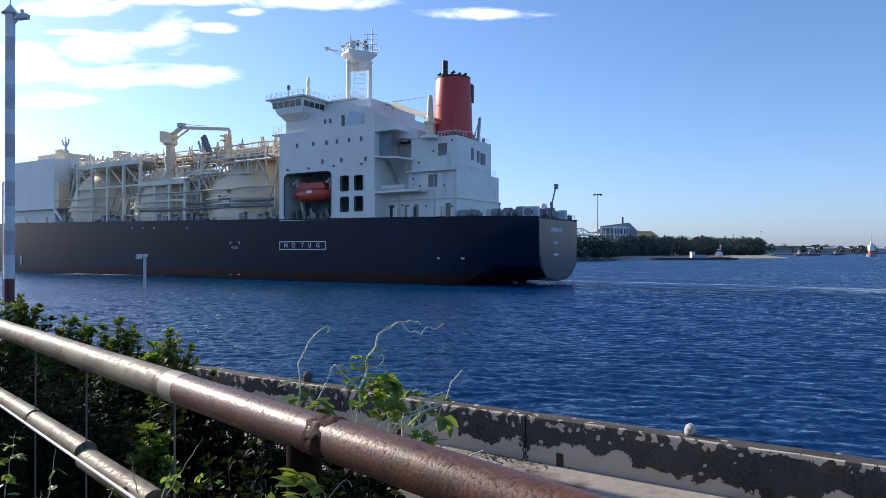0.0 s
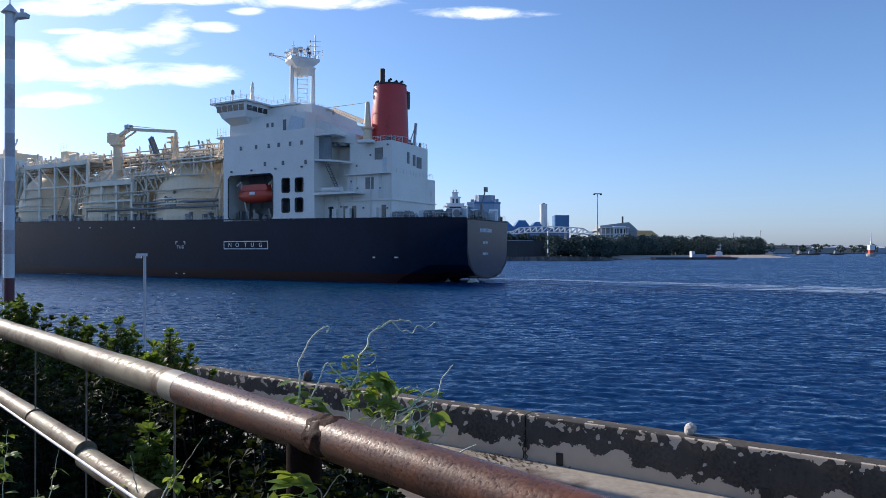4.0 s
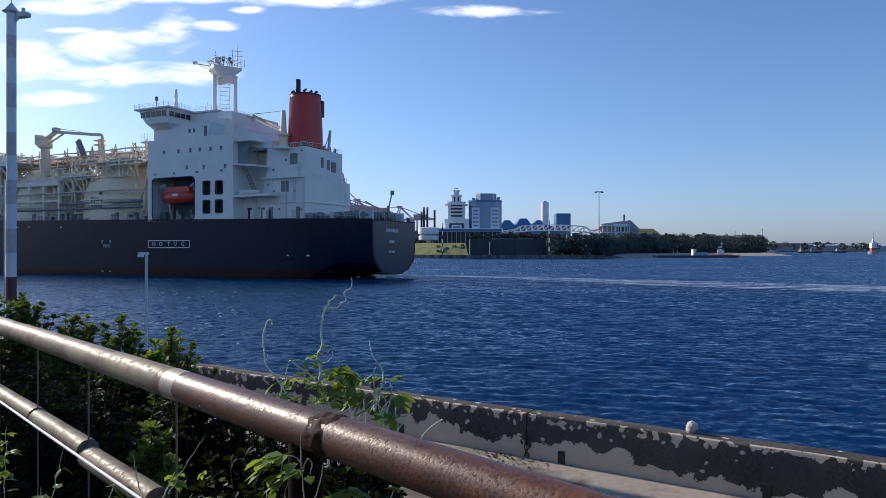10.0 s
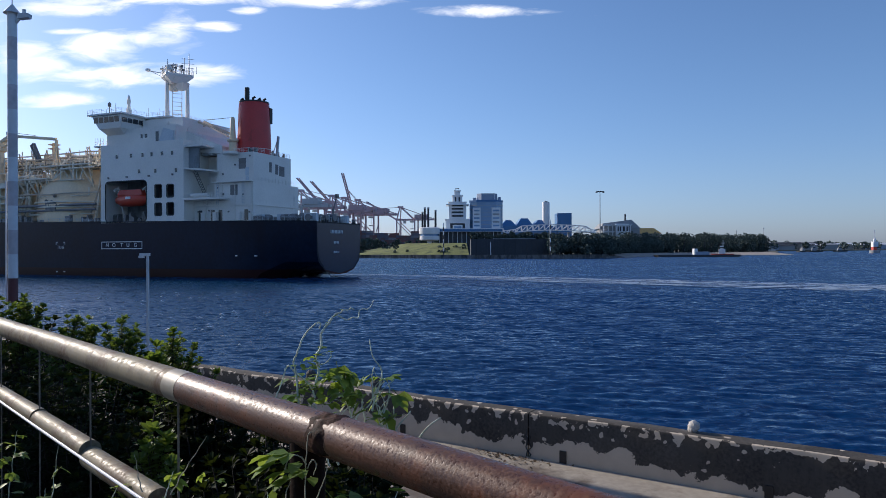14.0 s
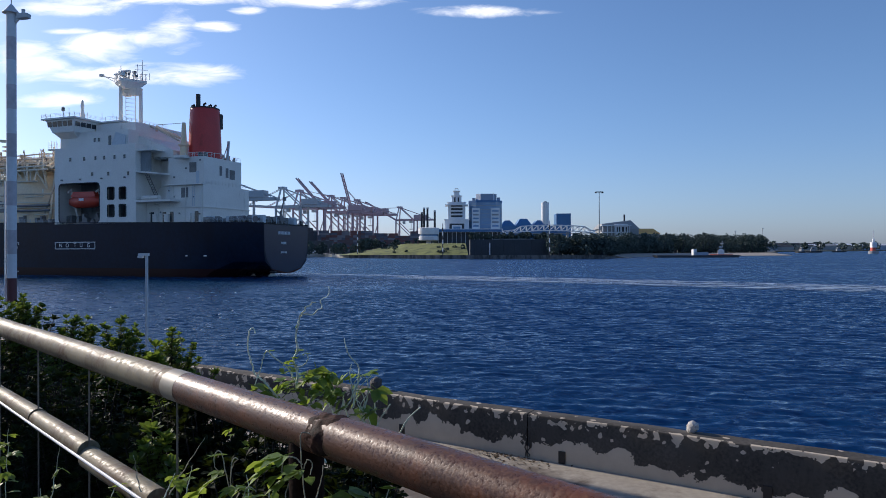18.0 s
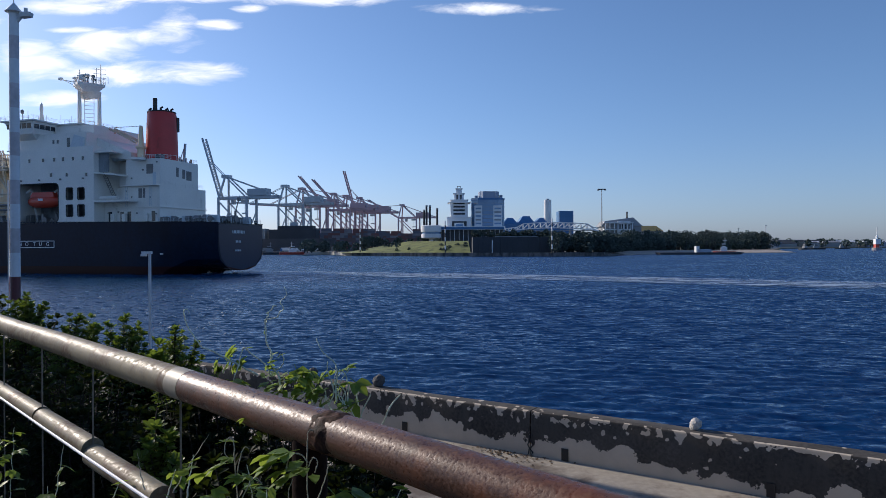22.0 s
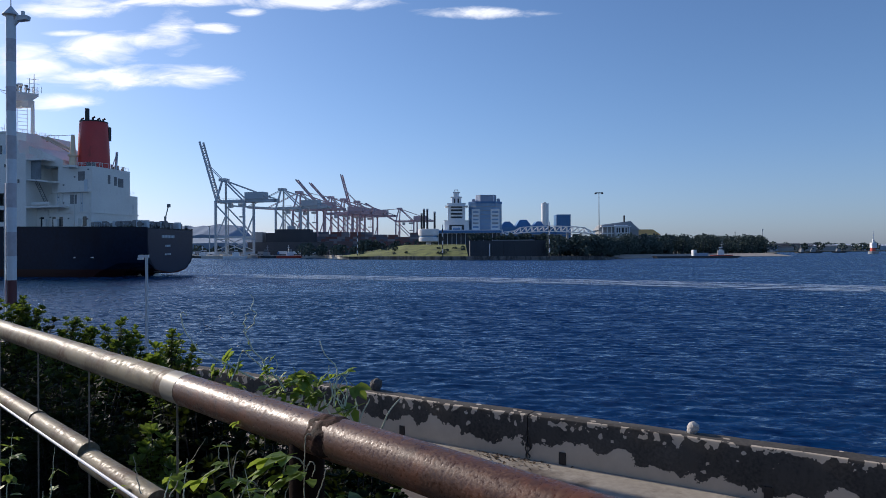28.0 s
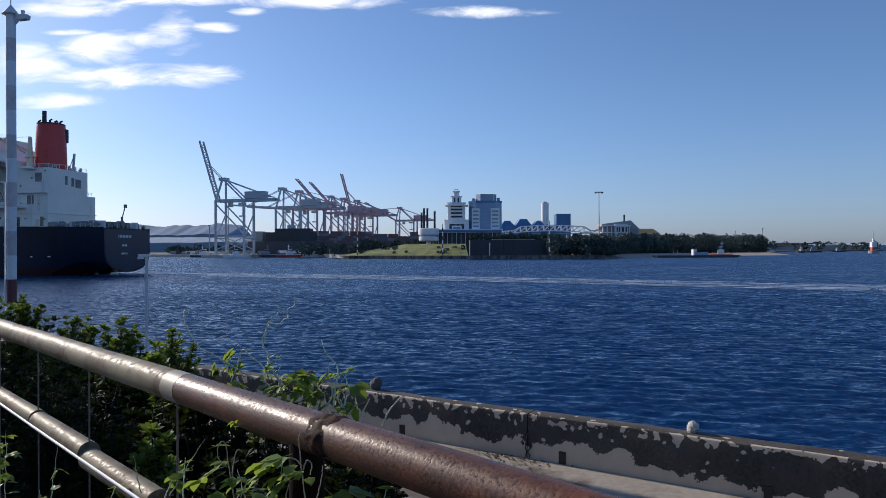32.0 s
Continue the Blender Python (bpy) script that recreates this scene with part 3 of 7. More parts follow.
# -- open decks between the block and the engine casing --
part("boat_deck", Geo().box(25.8, H0, -2, PORT, 19.4, 19.9).box(36.9, H0, 2.4, PORT, 14, 19.4), M["white"], ship)
part("shelter_roof", Geo().hexa([(29.8, -2, 26.6), (H0, -2, 27.2), (H0, PORT - 0.1, 27.2), (30.6, PORT - 0.9, 26.6), (29.8, -2, 27.0), (H0, -2, 27.6), (H0, PORT - 0.1, 27.6), (30.6, PORT - 0.9, 27.0)]), M["white"], ship)
part("shelter_roof", Geo().box(31.5, H0, -2, PORT - 0.4, 32.8, 33.2), M["white"], ship)
part("shelter_wall", Geo().box(33.6, H0, 1.2, 1.4, 27.6, 32.8), M["recess"], ship)
g = Geo().tube([(35.5, 2.2, 20.5), (30.0, 2.2, 20.5)], 0.55, 10)
part("raft_canister", g, M["white"], ship, smooth=True)
g = Geo()
for i in range(10):                                                   # stair flights
    g.box(31.6 + i * 0.34, 32.0 + i * 0.34, 0.4, 1.6, 20.0 + i * 0.66, 20.1 + i * 0.66)
g.beam((31.6, 0.4, 20), (35.2, 0.4, 26.6), 0.15).beam((31.6, 1.6, 20), (35.2, 1.6, 26.6), 0.15)
g.beam((31.6, 1.6, 21), (35.2, 1.6, 27.6), 0.08)
part("stair", g, M["steel"], ship)
part("boat_deck_rail", railing(Geo(), [(36.8, PORT - 0.1, 19.9), (26.0, PORT - 0.1, 19.9), (26.0, -1, 19.9)], step=1.8), M["white"], ship)

# -- engine casing with the lower poop house --
casing = part("engine_casing", Geo().box(19.2, 30.6, -17.2, -1.6, 23.8, 31.2).box(30.6, 37.0, -17.2, -6.0, 23.8, 31.2), M["white"], ship, "white engine casing below the funnel")
low = part("poop_house", Geo().box(18.6, 30.6, -19.8, -0.6, 13.9, 23.8).box(30.6, 37.0, -19.8, -5.0, 19.6, 23.8).box(30.6, 37.0, -19.8, -0.6, 13.9, 19.6), M["white"], ship)
part("casing_cap", Geo().prism([(24.2, -1.9), (26.2, -1.9), (27.2, -0.9), (27.2, 0.3), (26.2, 1.3), (24.2, 1.3), (23.2, 0.3), (23.2, -0.9)], 30.7, 31.3), M["white"], casing)
part("ledge", Geo().box(18.3, 37.0, -20.0, -0.3, 17.9, 18.15), M["white"], low)
louver = Geo().box(-1.1, 1.1, -0.05, 0.04, -1.3, 1.3)
for i in range(8):
    louver.box(-1.0, 1.0, 0.04, 0.09, -1.15 + i * 0.3, -1.0 + i * 0.3)
lm = louver.mesh("louver", M["steel"])
for u, z in ((22.6, 28.4), (24.4, 21.8)):
    part("louver", lm, None, casing, at=pose(u, -1.58 if z > 24 else -0.58, z))
for v, z, s in ((-8.4, 28.0, 0.45), (-11.0, 27.7, 0.5), (-13.2, 27.4, 1.0)):
    part("louver", lm, None, casing, at=pose(19.19, v, z, 0, 0, 90) @ Matrix.Diagonal((s, 1, 1, 1)))
part("door", Geo().box(20.6, 21.6, -1.62, -1.5, 24.0, 27.4), M["greypaint"], casing)
for u in (35.0, 31.0, 28.6, 20.6):
    part("door", Geo().box(u - 0.55, u + 0.55, -0.62, -0.5, 14.2, 16.9), M["glass"], low)
for u in (33.6, 29.8, 22.6):
    part("locker", Geo().box(u - 0.6, u + 0.6, -0.6, 0.3, 14.2, 16.3), M["white"], low)
for u, z0, z1 in ((28.0, 19.9, 23.8), (33.0, 14, 19.4), (24.0, 14, 23.8), (19.0, 14, 23.8)):
    part("drain_pipe", Geo().tube([(u, -0.45, z0), (u, -0.45, z1)], 0.1, 6), M["white"], low)
part("casing_rail", railing(Geo(), [(36.8, -1.8, 31.2), (19.4, -1.8, 31.2), (19.4, -17, 31.2)], step=1.4), M["white"], casing)
part("poop_rail", railing(Geo(), [(18.4, 0.1, 13.8), (1.0, -0.2, 13.6), (0.4, -20.4, 13.6)], step=1.5), M["greypaint"], ship)
random.seed(5)
for i in range(26):
    v, u = random.uniform(-16.5, -2.2), random.uniform(19.5, 21)
    part("vent_head", Geo().box(u, u + random.uniform(0.2, 0.6), v, v + random.uniform(0.2, 0.7), 31.2, 31.2 + random.uniform(0.4, 1.6)), M["steel"], casing)

random.seed(58)
for u, z in ((21.5, 20.6), (27.6, 20.8), (29.4, 22.4), (35.6, 16.6), (32.2, 16.8), (26.0, 16.4), (19.6, 16.2), (24.8, 28.2), (28.6, 26.0), (20.2, 30.2)):
    part("wall_lamp", Geo().box(u - 0.16, u + 0.16, -0.6 if z < 24 else -1.6, -0.3 if z < 24 else -1.3, z - 0.2, z + 0.2), M["steel"], low)
for u in (40.5, 48.4, 56.0, 62.6):
    part("wall_lamp", Geo().box(u - 0.2, u + 0.2, PORT, PORT + 0.4, 25.8, 26.2), M["steel"], house)
part("step_plate", Geo().box(18.3, 30.6, -0.6, 0.6, 23.7, 23.95), M["white"], low)
part("step_rail", railing(Geo(), [(30.5, 0.5, 23.95), (18.4, 0.5, 23.95), (18.4, -18, 23.95)], step=1.4), M["white"], low)
for u in (28.9, 21.0):
    g = Geo().beam((u, -0.2, 18.2), (u, -0.2, 23.8), 0.08).beam((u + 0.6, -0.2, 18.2), (u + 0.6, -0.2, 23.8), 0.08)
    for k in range(14):
        g.beam((u, -0.2, 18.5 + k * 0.38), (u + 0.6, -0.2, 18.5 + k * 0.38), 0.06)
    part("wall_ladder", g, M["greypaint"], low)
part("exhaust_fan", Geo().tube([(33.4, -3.0, 31.2), (33.4, -3.0, 33.0)], [0.9, 1.3], 12).tube([(35.8, -3.2, 31.2), (35.8, -3.2, 32.6)], [0.7, 1.0], 12), M["greypaint"], casing)

# -- funnel --
FU, FV = 23.4, -7.3
funnel = part("funnel", Geo().lathe([(4.25, 31.2), (4.2, 35), (4.02, 40), (3.85, 43.9), (3.7, 44.4)], FU, FV, 40), M["funnel"], ship, "red tapered funnel", smooth=True)
part("funnel_top", Geo().lathe([(3.78, 44.4), (3.8, 44.75), (3.4, 44.8)], FU, FV, 40), M["black"], funnel, smooth=True)
g = Geo().tube([(FU + 1.6, FV + 0.8, 44), (FU + 1.6, FV + 0.8, 48.6)], 0.62, 12)
for du, dv, h in ((0, 0.4, 46.2), (-0.9, -0.6, 45.9), (-1.8, -1.6, 45.9), (2.6, 1.8, 45.7), (-0.2, -1.8, 45.6)):
    g.tube([(FU + du, FV + dv, 44), (FU + du, FV + dv, h - 0.3), (FU + du - 0.5, FV + dv - 0.3, h)], 0.32, 8)
part("exhaust_pipe", g, M["black"], funnel, smooth=True)
g = Geo().box(FU - 3.7, FU - 2.6, FV - 2.7, FV - 1.6, 39.4, 43.4)
part("funnel_vent", g, M["black"], funnel)
for i in range(16):
    w = 2 * math.pi * i / 16
    g = Geo().beam((FU + 4.9 * math.cos(w), FV + 4.9 * math.sin(w), 31.2), (FU + 4.9 * math.cos(w), FV + 4.9 * math.sin(w), 32.4), 0.08)
    part("rail_post", g, M["white"], funnel)
part("funnel_rail", Geo().tube([(FU + 4.9 * math.cos(i * math.pi / 16), FV + 4.9 * math.sin(i * math.pi / 16), 32.4) for i in range(33)], 0.06, 5), M["white"], funnel)
g = Geo().beam((19.5, -11.5, 31.2), (19.0, -11.5, 36.4), 0.5).beam((20.6, -11.0, 31.2), (19.2, -11.5, 35.6), 0.2)
part("after_mast", g, M["greypaint"], ship)
# provision crane
crane = part("provision_crane", Geo().lathe([(1.0, 31.2), (1.0, 34.0), (1.4, 34.3), (1.4, 34.7), (0.8, 34.8), (0.55, 39.6), (0.4, 40.4)], 26.3, -2.5, 12), M["cream"], ship, "cream provision crane with its jib stowed forward", smooth=True)
g = Geo().beam((27.4, -3.2, 36.2), (39.5, -7.0, 41.0), 0.55).beam((27.4, -2.0, 35.6), (37.0, -5.0, 39.6), 0.35)
g.beam((39.5, -7.0, 41.0), (39.5, -7.0, 39.6), 0.4)
part("jib", g, M["rackpipe"], crane)
g = Geo().tube([(26.3, -2.5, 40.3), (39.5, -7.0, 41.4)], 0.06, 5).tube([(26.3, -2.5, 40.3), (46.0, -9.0, 42.0)], 0.06, 5)
part("stay_wire", g, M["steel"], crane)
g = Geo().beam((45.5, -8.6, 42.4), (31.0, -4.4, 37.4), 0.45).beam((45.5, -8.6, 41.6), (45.5, -8.6, 40.6), 0.6)
part("second_jib", g, M["rackpipe"], crane)

# -- lifeboat under its davits, in the bay --
boat = part("lifeboat", Geo().lathe([(0.2, -5.0), (0.9, -4.4), (1.45, -3.0), (1.6, 0), (1.45, 3.0), (0.9, 4.4), (0.2, 5.0)], 0, 0, 14, 1.15, 1.0), M["orange"], ship, "orange enclosed lifeboat", smooth=True,
            at=pose(56.6, 1.0, 20.2, 0, 90, 0) @ Matrix.Diagonal((1, 1, 1.18, 1)))
part("canopy", Geo().hexa([(-2.6, -0.9, -3.2), (-2.6, 0.9, -3.2), (-2.6, 0.9, 3.0), (-2.6, -0.9, 3.0), (-1.2, -1.2, -4), (-1.2, 1.2, -4), (-1.2, 1.2, 3.6), (-1.2, -1.2, 3.6)]), M["orange"], boat)
part("emblem", Geo().box(-0.75, -0.1, 1.62, 1.66, -0.9, 0.6), M["mark"], boat)
for u in (61.6, 51.4):
    g = Geo()
    g.beam((u, -1.5, 14.2), (u, 1.0, 23.6), 0.5).beam((u, 1.0, 23.6), (u, 2.4, 22.6), 0.4).tube([(u, 1.6, 22.8), (u, 1.0, 21.0)], 0.1, 5)
    part("davit", g, M["white"], ship)
random.seed(8)
for i in range(18):
    u = random.uniform(50.5, 62.5)
    g = Geo()
    g.box(u, u + random.uniform(0.3, 1.0), 0.2, 1.6, 14.2, 14.2 + random.uniform(0.6, 2.8))
    part("winch_gear", g, M["steel"], ship)

# -- mooring gear and clutter on the poop --
g = Geo()
random.seed(11)
for i in range(30):
    u, v = random.uniform(1.5, 17.0), random.uniform(-19, -0.6)
    s = random.uniform(0.4, 1.2)
    g = Geo()
    if i % 2:
        g.tube([(u, v - s, 14.5), (u, v + s, 14.5)], s * 0.7, 10)
    else:
        g.box(u - s, u + s, v - s * 0.6, v + s * 0.6, 13.5, 13.9 + s * 1.2)
    part("mooring_winch", g, M["steel"], ship)
g = Geo().beam((1.2, -9.5, 13.4), (1.2, -9.5, 17.0), 0.45).beam((1.2, -9.5, 16.4), (0.4, -10.0, 20.4), 0.22).box(0.1, 0.7, -10.4, -9.6, 19.6, 20.6)
part("stern_light_mast", g, M["steel"], ship)
for v in (-1.5, -5.5, -15.0, -18.5):
    part("bollard", Geo().tube([(0.9, v, 13.4), (0.9, v, 14.6)], 0.3, 10).tube([(0.9, v - 0.9, 13.4), (0.9, v - 0.9, 14.6)], 0.3, 10), M["black"], ship)


random.seed(12)
for i in range(34):                                  # winches and drums along the poop's port side
    u = random.uniform(0.8, 18.0)
    v = random.uniform(-3.2, -0.4) if i % 2 else random.uniform(-19, -3)
    r = random.uniform(0.5, 0.95)
    if i % 3:
        part("winch_drum", Geo().tube([(u - r, v, 14.3 + r * 0.5), (u + r, v, 14.3 + r * 0.5)], r, 12).box(u - r * 0.3, u + r * 0.3, v - r, v + r, 13.5, 14.6), M["steel"], ship)
    else:
        part("deck_locker", Geo().box(u - r, u + r, v - 0.5, v + 0.5, 13.5, 14.6 + r), M["greypaint"], ship)


# -- writing and marks on the hull --
def lettering(name, text, size, parent, at):
    cu = bpy.data.curves.new(name, "FONT")
    cu.body, cu.size, cu.extrude, cu.align_x, cu.align_y, cu.space_character = text, size, 0.02, "CENTER", "CENTER", 1.25
    tmp = bpy.data.objects.new("tmp", cu)
    me = bpy.data.meshes.new_from_object(tmp)
    bpy.data.objects.remove(tmp)
    me.materials.clear()
    me.materials.append(M["mark"])
    return part(name, me, None, parent, at=at)


SIDE = PORT + 0.02
g = Geo().box(50.8, 65.3, SIDE, SIDE + 0.03, 8.95, 9.15).box(50.8, 65.3, SIDE, SIDE + 0.03, 7.15, 7.35)
g.box(50.8, 51.0, SIDE, SIDE + 0.03, 7.35, 8.95).box(65.1, 65.3, SIDE, SIDE + 0.03, 7.35, 8.95)
part("marking_frame", g, M["mark"], ship)
for i, ch in enumerate("NOTUG"):
    lettering("letter", ch, 1.5, ship, pose((63.2, 60.8, 58.0, 55.8, 53.2)[i], SIDE, 8.15, 90, 0, 180))
lettering("letter", "TUG", 1.15, ship, pose(80.8, SIDE, 7.7, 90, 0, 180))
for a, b, c, d in ((81.9, 82.6, 9.0, 9.2), (82.4, 82.6, 8.4, 9.2), (79.0, 79.7, 9.0, 9.2), (79.0, 79.2, 8.4, 9.2), (81.9, 82.6, 0.9, 1.1), (79.0, 79.7, 0.9, 1.1), (182.0, 182.8, 2.2, 5.4)):
    part("tug_mark", Geo().box(a, b, SIDE, SIDE + 0.03, c, d), M["mark"], ship)
for u, z in ((113, 13.2), (118, 13.3), (123, 13.3), (99, 13.0), (20.6, 5.4), (15.0, 5.4)):
    part("hull_fitting", Geo().box(u - 0.3, u + 0.3, PORT - 1.2 if u < 20 else SIDE - 0.05, SIDE + 0.04, z - 0.15, z + 0.15), M["mark"], ship)
# transom plate: hull navy lightened to stand in for reflected sky, and glossier
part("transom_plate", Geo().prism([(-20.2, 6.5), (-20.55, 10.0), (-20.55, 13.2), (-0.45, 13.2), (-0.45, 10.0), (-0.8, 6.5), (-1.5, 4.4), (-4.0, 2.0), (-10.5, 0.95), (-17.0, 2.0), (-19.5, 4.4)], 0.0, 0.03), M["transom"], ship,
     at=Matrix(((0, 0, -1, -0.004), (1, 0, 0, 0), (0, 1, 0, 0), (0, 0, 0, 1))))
# the name and port on the transom, as bars
random.seed(59)
for w, z, h in ((5.4, 11.2, 0.8), (2.4, 8.6, 0.6), (2.8, 6.2, 0.5)):
    v = -9.0 + w / 2
    while v > -9.0 - w / 2:
        b = random.uniform(0.22, 0.5)
        part("name_bar", Geo().box(-0.07, -0.02, v - b, v, z - h / 2, z + h / 2), M["greypaint"], ship)
        v -= b + random.uniform(0.16, 0.3)

# -- cargo deck: domed tanks, pipe racks, manifold frames, cranes --
for i, u in enumerate((84.5, 117.0, 149.5)):
    prof = [(13.3, 14.0), (13.3, 19.3), (13.7, 19.3), (13.7, 19.8), (13.2, 19.8)] + [(13.2 * math.cos(radians(a)), 19.8 + 13.6 * math.sin(radians(a))) for a in range(6, 86, 8)]
    tank = part("domed_tank", Geo().lathe(prof, u, SHIP_MID, 56, 1.21, 1.0), M["cream"], ship, "cream domed cargo tank cover", smooth=True)
    g = Geo()
    for z in (19.0, 20.4):
        for k in range(48):
            a, b = 2 * math.pi * k / 48, 2 * math.pi * (k + 1) / 48
            g.beam((u + 16.7 * math.cos(a), SHIP_MID + 13.85 * math.sin(a), z), (u + 16.7 * math.cos(b), SHIP_MID + 13.85 * math.sin(b), z), 0.35)
    part("tank_ring", g, M["pipe"], tank)
part("forward_house", Geo().box(166, 196, -22, 1.5, 20.6, 36.4), M["white"], ship, "pale forward deckhouse")
part("forward_house_base", Geo().box(168, 196, -20, 0.0, 15.5, 20.2).box(165, 197, -22.4, 2.0, 20.2, 20.6), M["white"], ship)
for u in (170, 176, 182, 188):
    for z in (24.5, 30.5):
        part("window", win_frame, None, ship, at=pose(u, 1.52, z))
for u in (172.5, 185.0):
    part("door", Geo().box(u, u + 1.0, -0.05, 0.06, 15.8, 18.2), M["glass"], ship)
part("forward_rail", railing(Geo(), [(166.2, 1.3, 36.4), (195.8, 1.3, 36.4)], step=2.0), M["white"], ship)
g = Geo().beam((165.5, 1.8, 20.4), (159.5, 1.8, 15.6), 0.6)
part("forward_ladder", g, M["white"], ship)
part("forward_house_top", Geo().box(170, 186, -14, -4, 36.4, 39.2).box(176, 179, -9, -6, 39.2, 41).box(163.5, 166, -2, 1.4, 20.6, 29), M["cream"], ship)
# pipe rack on the tank tops
g = Geo()
for v, z, r in ((-7.0, 34.2, 0.5), (-9.5, 34.4, 0.7), (-4.6, 33.0, 0.35), (-12.0, 34.3, 0.45)):
    g.tube([(67, v, z), (168, v, z)], r, 8)
part("deck_pipe", g, M["pipe"], ship, smooth=True)
g = Geo().box(67, 168, -14, -3.4, 32.2, 32.5)
part("catwalk", g, M["pipe"], ship)
g = railing(Geo(), [(67, -3.5, 32.5), (168, -3.5, 32.5)], h=1.3, step=2.5)
part("catwalk_rail", g, M["pipe"], ship)
for u in (68.5, 72.5, 101.5, 104, 131, 133.5, 163, 165.5):
    part("rack_leg", Geo().beam((u, -1.0, 14.6), (u, -3.6, 32.3), 0.5), M["pipe"], ship)
    part("rack_brace", Geo().beam((u, -1.6, 19), (u + (5 if u < 100 else -4), -3.6, 32.3), 0.35), M["pipe"], ship)
# open lattice that carries the pipe rack
for v in (-3.6, -13.6):
    g = Geo()
    for k in range(40):
        u = 67 + k * 2.5
        g.beam((u, v, 29.8), (u + 1.25, v, 32.2), 0.22).beam((u + 1.25, v, 32.2), (u + 2.5, v, 29.8), 0.22)
    g.beam((67, v, 29.8), (167, v, 29.8), 0.35)
    part("rack_lattice", g, M["rackpipe"], ship)
for k, (v, z, r) in enumerate(((-2.8, 31.2, 0.3), (-3.1, 30.4, 0.22), (-2.6, 33.3, 0.28), (-4.0, 34.9, 0.2), (2.9, 22.6, 0.2))):
    pts = [(67 + 6 * i, v + 0.25 * math.sin(i * 1.7 + k), z + 0.12 * math.sin(i * 2.3 + k)) for i in range(17)]
    part("rack_pipe", Geo().tube(pts, r, 8), M["rackpipe"], ship, smooth=True)
random.seed(26)
for i in range(44):                                  # stanchions, valve wheels and bent risers over the tanks
    u, v = 68 + i * 2.25 + random.uniform(-0.8, 0.8), random.uniform(-4.5, -2.4)
    h = random.uniform(1.2, 4.0)
    d = random.uniform(-2.2, 2.2)
    part("riser", Geo().tube([(u, v, 31.0), (u, v, 32.6 + h * 0.6), (u + d, v, 32.6 + h), (u + d, v - 0.6, 33.0)], random.uniform(0.1, 0.24), 6), M["rackpipe"] if i % 3 else M["steel"], ship)
for i in range(22):                                  # leaning props from the deck to the rack
    u = 69 + i * 4.4
    part("prop", Geo().beam((u, 0.6, 15.0), (u + random.uniform(-3, 3), -3.2, 30.0), 0.3), M["rackpipe"], ship)
# manifold frames at the side
for (a, b, zt, rail) in ((120.5, 151.5, 32.0, 25.6), (101.0, 120.5, 25.4, 20.6)):
    g = Geo()
    n = 4 if zt > 30 else 3
    for k in range(n + 1):
        u = a + (b - a) * k / n
        g.beam((u, 2.2, 15.0), (u, 2.2, zt), 0.75).beam((u, -3.0, 15.0), (u, -3.0, zt), 0.5)
    for v in (2.2, -3.0):
        g.beam((a, v, zt), (b, v, zt), 0.9).beam((a, v, rail), (b, v, rail), 0.5)
    if zt > 30:
        for k in range(n):
            u, w = a + (b - a) * k / n, a + (b - a) * (k + 1) / n
            g.beam((u, 2.2, rail), (w, 2.2, zt), 0.35)
    part("manifold_frame", g, M["pipe"], ship)
    part("platform", Geo().box(a, b, -3.2, 2.6, zt + 0.4, zt + 0.8), M["pipe"], ship)
    part("platform_rail", railing(Geo(), [(a, 2.5, zt + 0.8), (b, 2.5, zt + 0.8)], step=2.0), M["pipe"], ship)
g = Geo()
random.seed(21)
for i in range(95):
    u, v = random.uniform(92, 152), random.uniform(-3, 1.8)
    z0 = 26.2 if u < 120 else 32.8
    k = random.random()
    if k < 0.45:
        g.tube([(u, v, z0), (u, v, z0 + random.uniform(0.8, 3.4))], random.uniform(0.12, 0.4), 6)
    elif k < 0.8:
        L = random.uniform(2, 8)
        z = z0 + random.uniform(0.3, 2.6)
        g.tube([(u, v, z), (min(u + L, 153), v, z), (min(u + L, 153), v, z0)], random.uniform(0.12, 0.35), 6)
    else:
        s = random.uniform(0.5, 1.3)
        g.box(u - s, u + s, v - 0.6, v + 0.6, z0, z0 + s * 1.6)
part("manifold_piping", g, M["pipe"], ship, kind="stuff")
g = Geo()
random.seed(22)
for i in range(70):
    u, v = random.uniform(68, 165), random.uniform(-13, -4)
    z0 = 32.5
    if i % 3:
        g.tube([(u, v, z0), (u, v, z0 + random.uniform(1.5, 4.2))], random.uniform(0.1, 0.3), 6)
    else:
        s = random.uniform(0.5, 1.2)
        g.box(u - s, u + s, v - s, v + s, z0, z0 + 1.2 + s * 1.4)
part("tank_top_gear", g, M["pipe"], ship, kind="stuff")
g = Geo()
random.seed(23)
for i in range(80):                                  # pipework before the tanks
    u, v = random.uniform(67, 118), random.uniform(0.5, 2.4)
    z0 = random.choice((17.0, 22.0, 26.5, 29.5))
    k = random.random()
    if k < 0.4:
        g.tube([(u, v, z0), (u, v, z0 + random.uniform(1.5, 5.5))], random.uniform(0.1, 0.28), 6)
    elif k < 0.8:
        L = random.uniform(3, 14)
        g.tube([(u, v, z0), (u + L, v, z0), (u + L, v - 1.0, z0 + random.uniform(-2, 2))], random.uniform(0.1, 0.26), 6)
    else:
        g.beam((u, v, z0), (u + random.uniform(-4, 4), v - 2.5, z0 + random.uniform(3, 6)), 0.28)
part("side_pipework", g, M["pipe"], ship, kind="stuff")
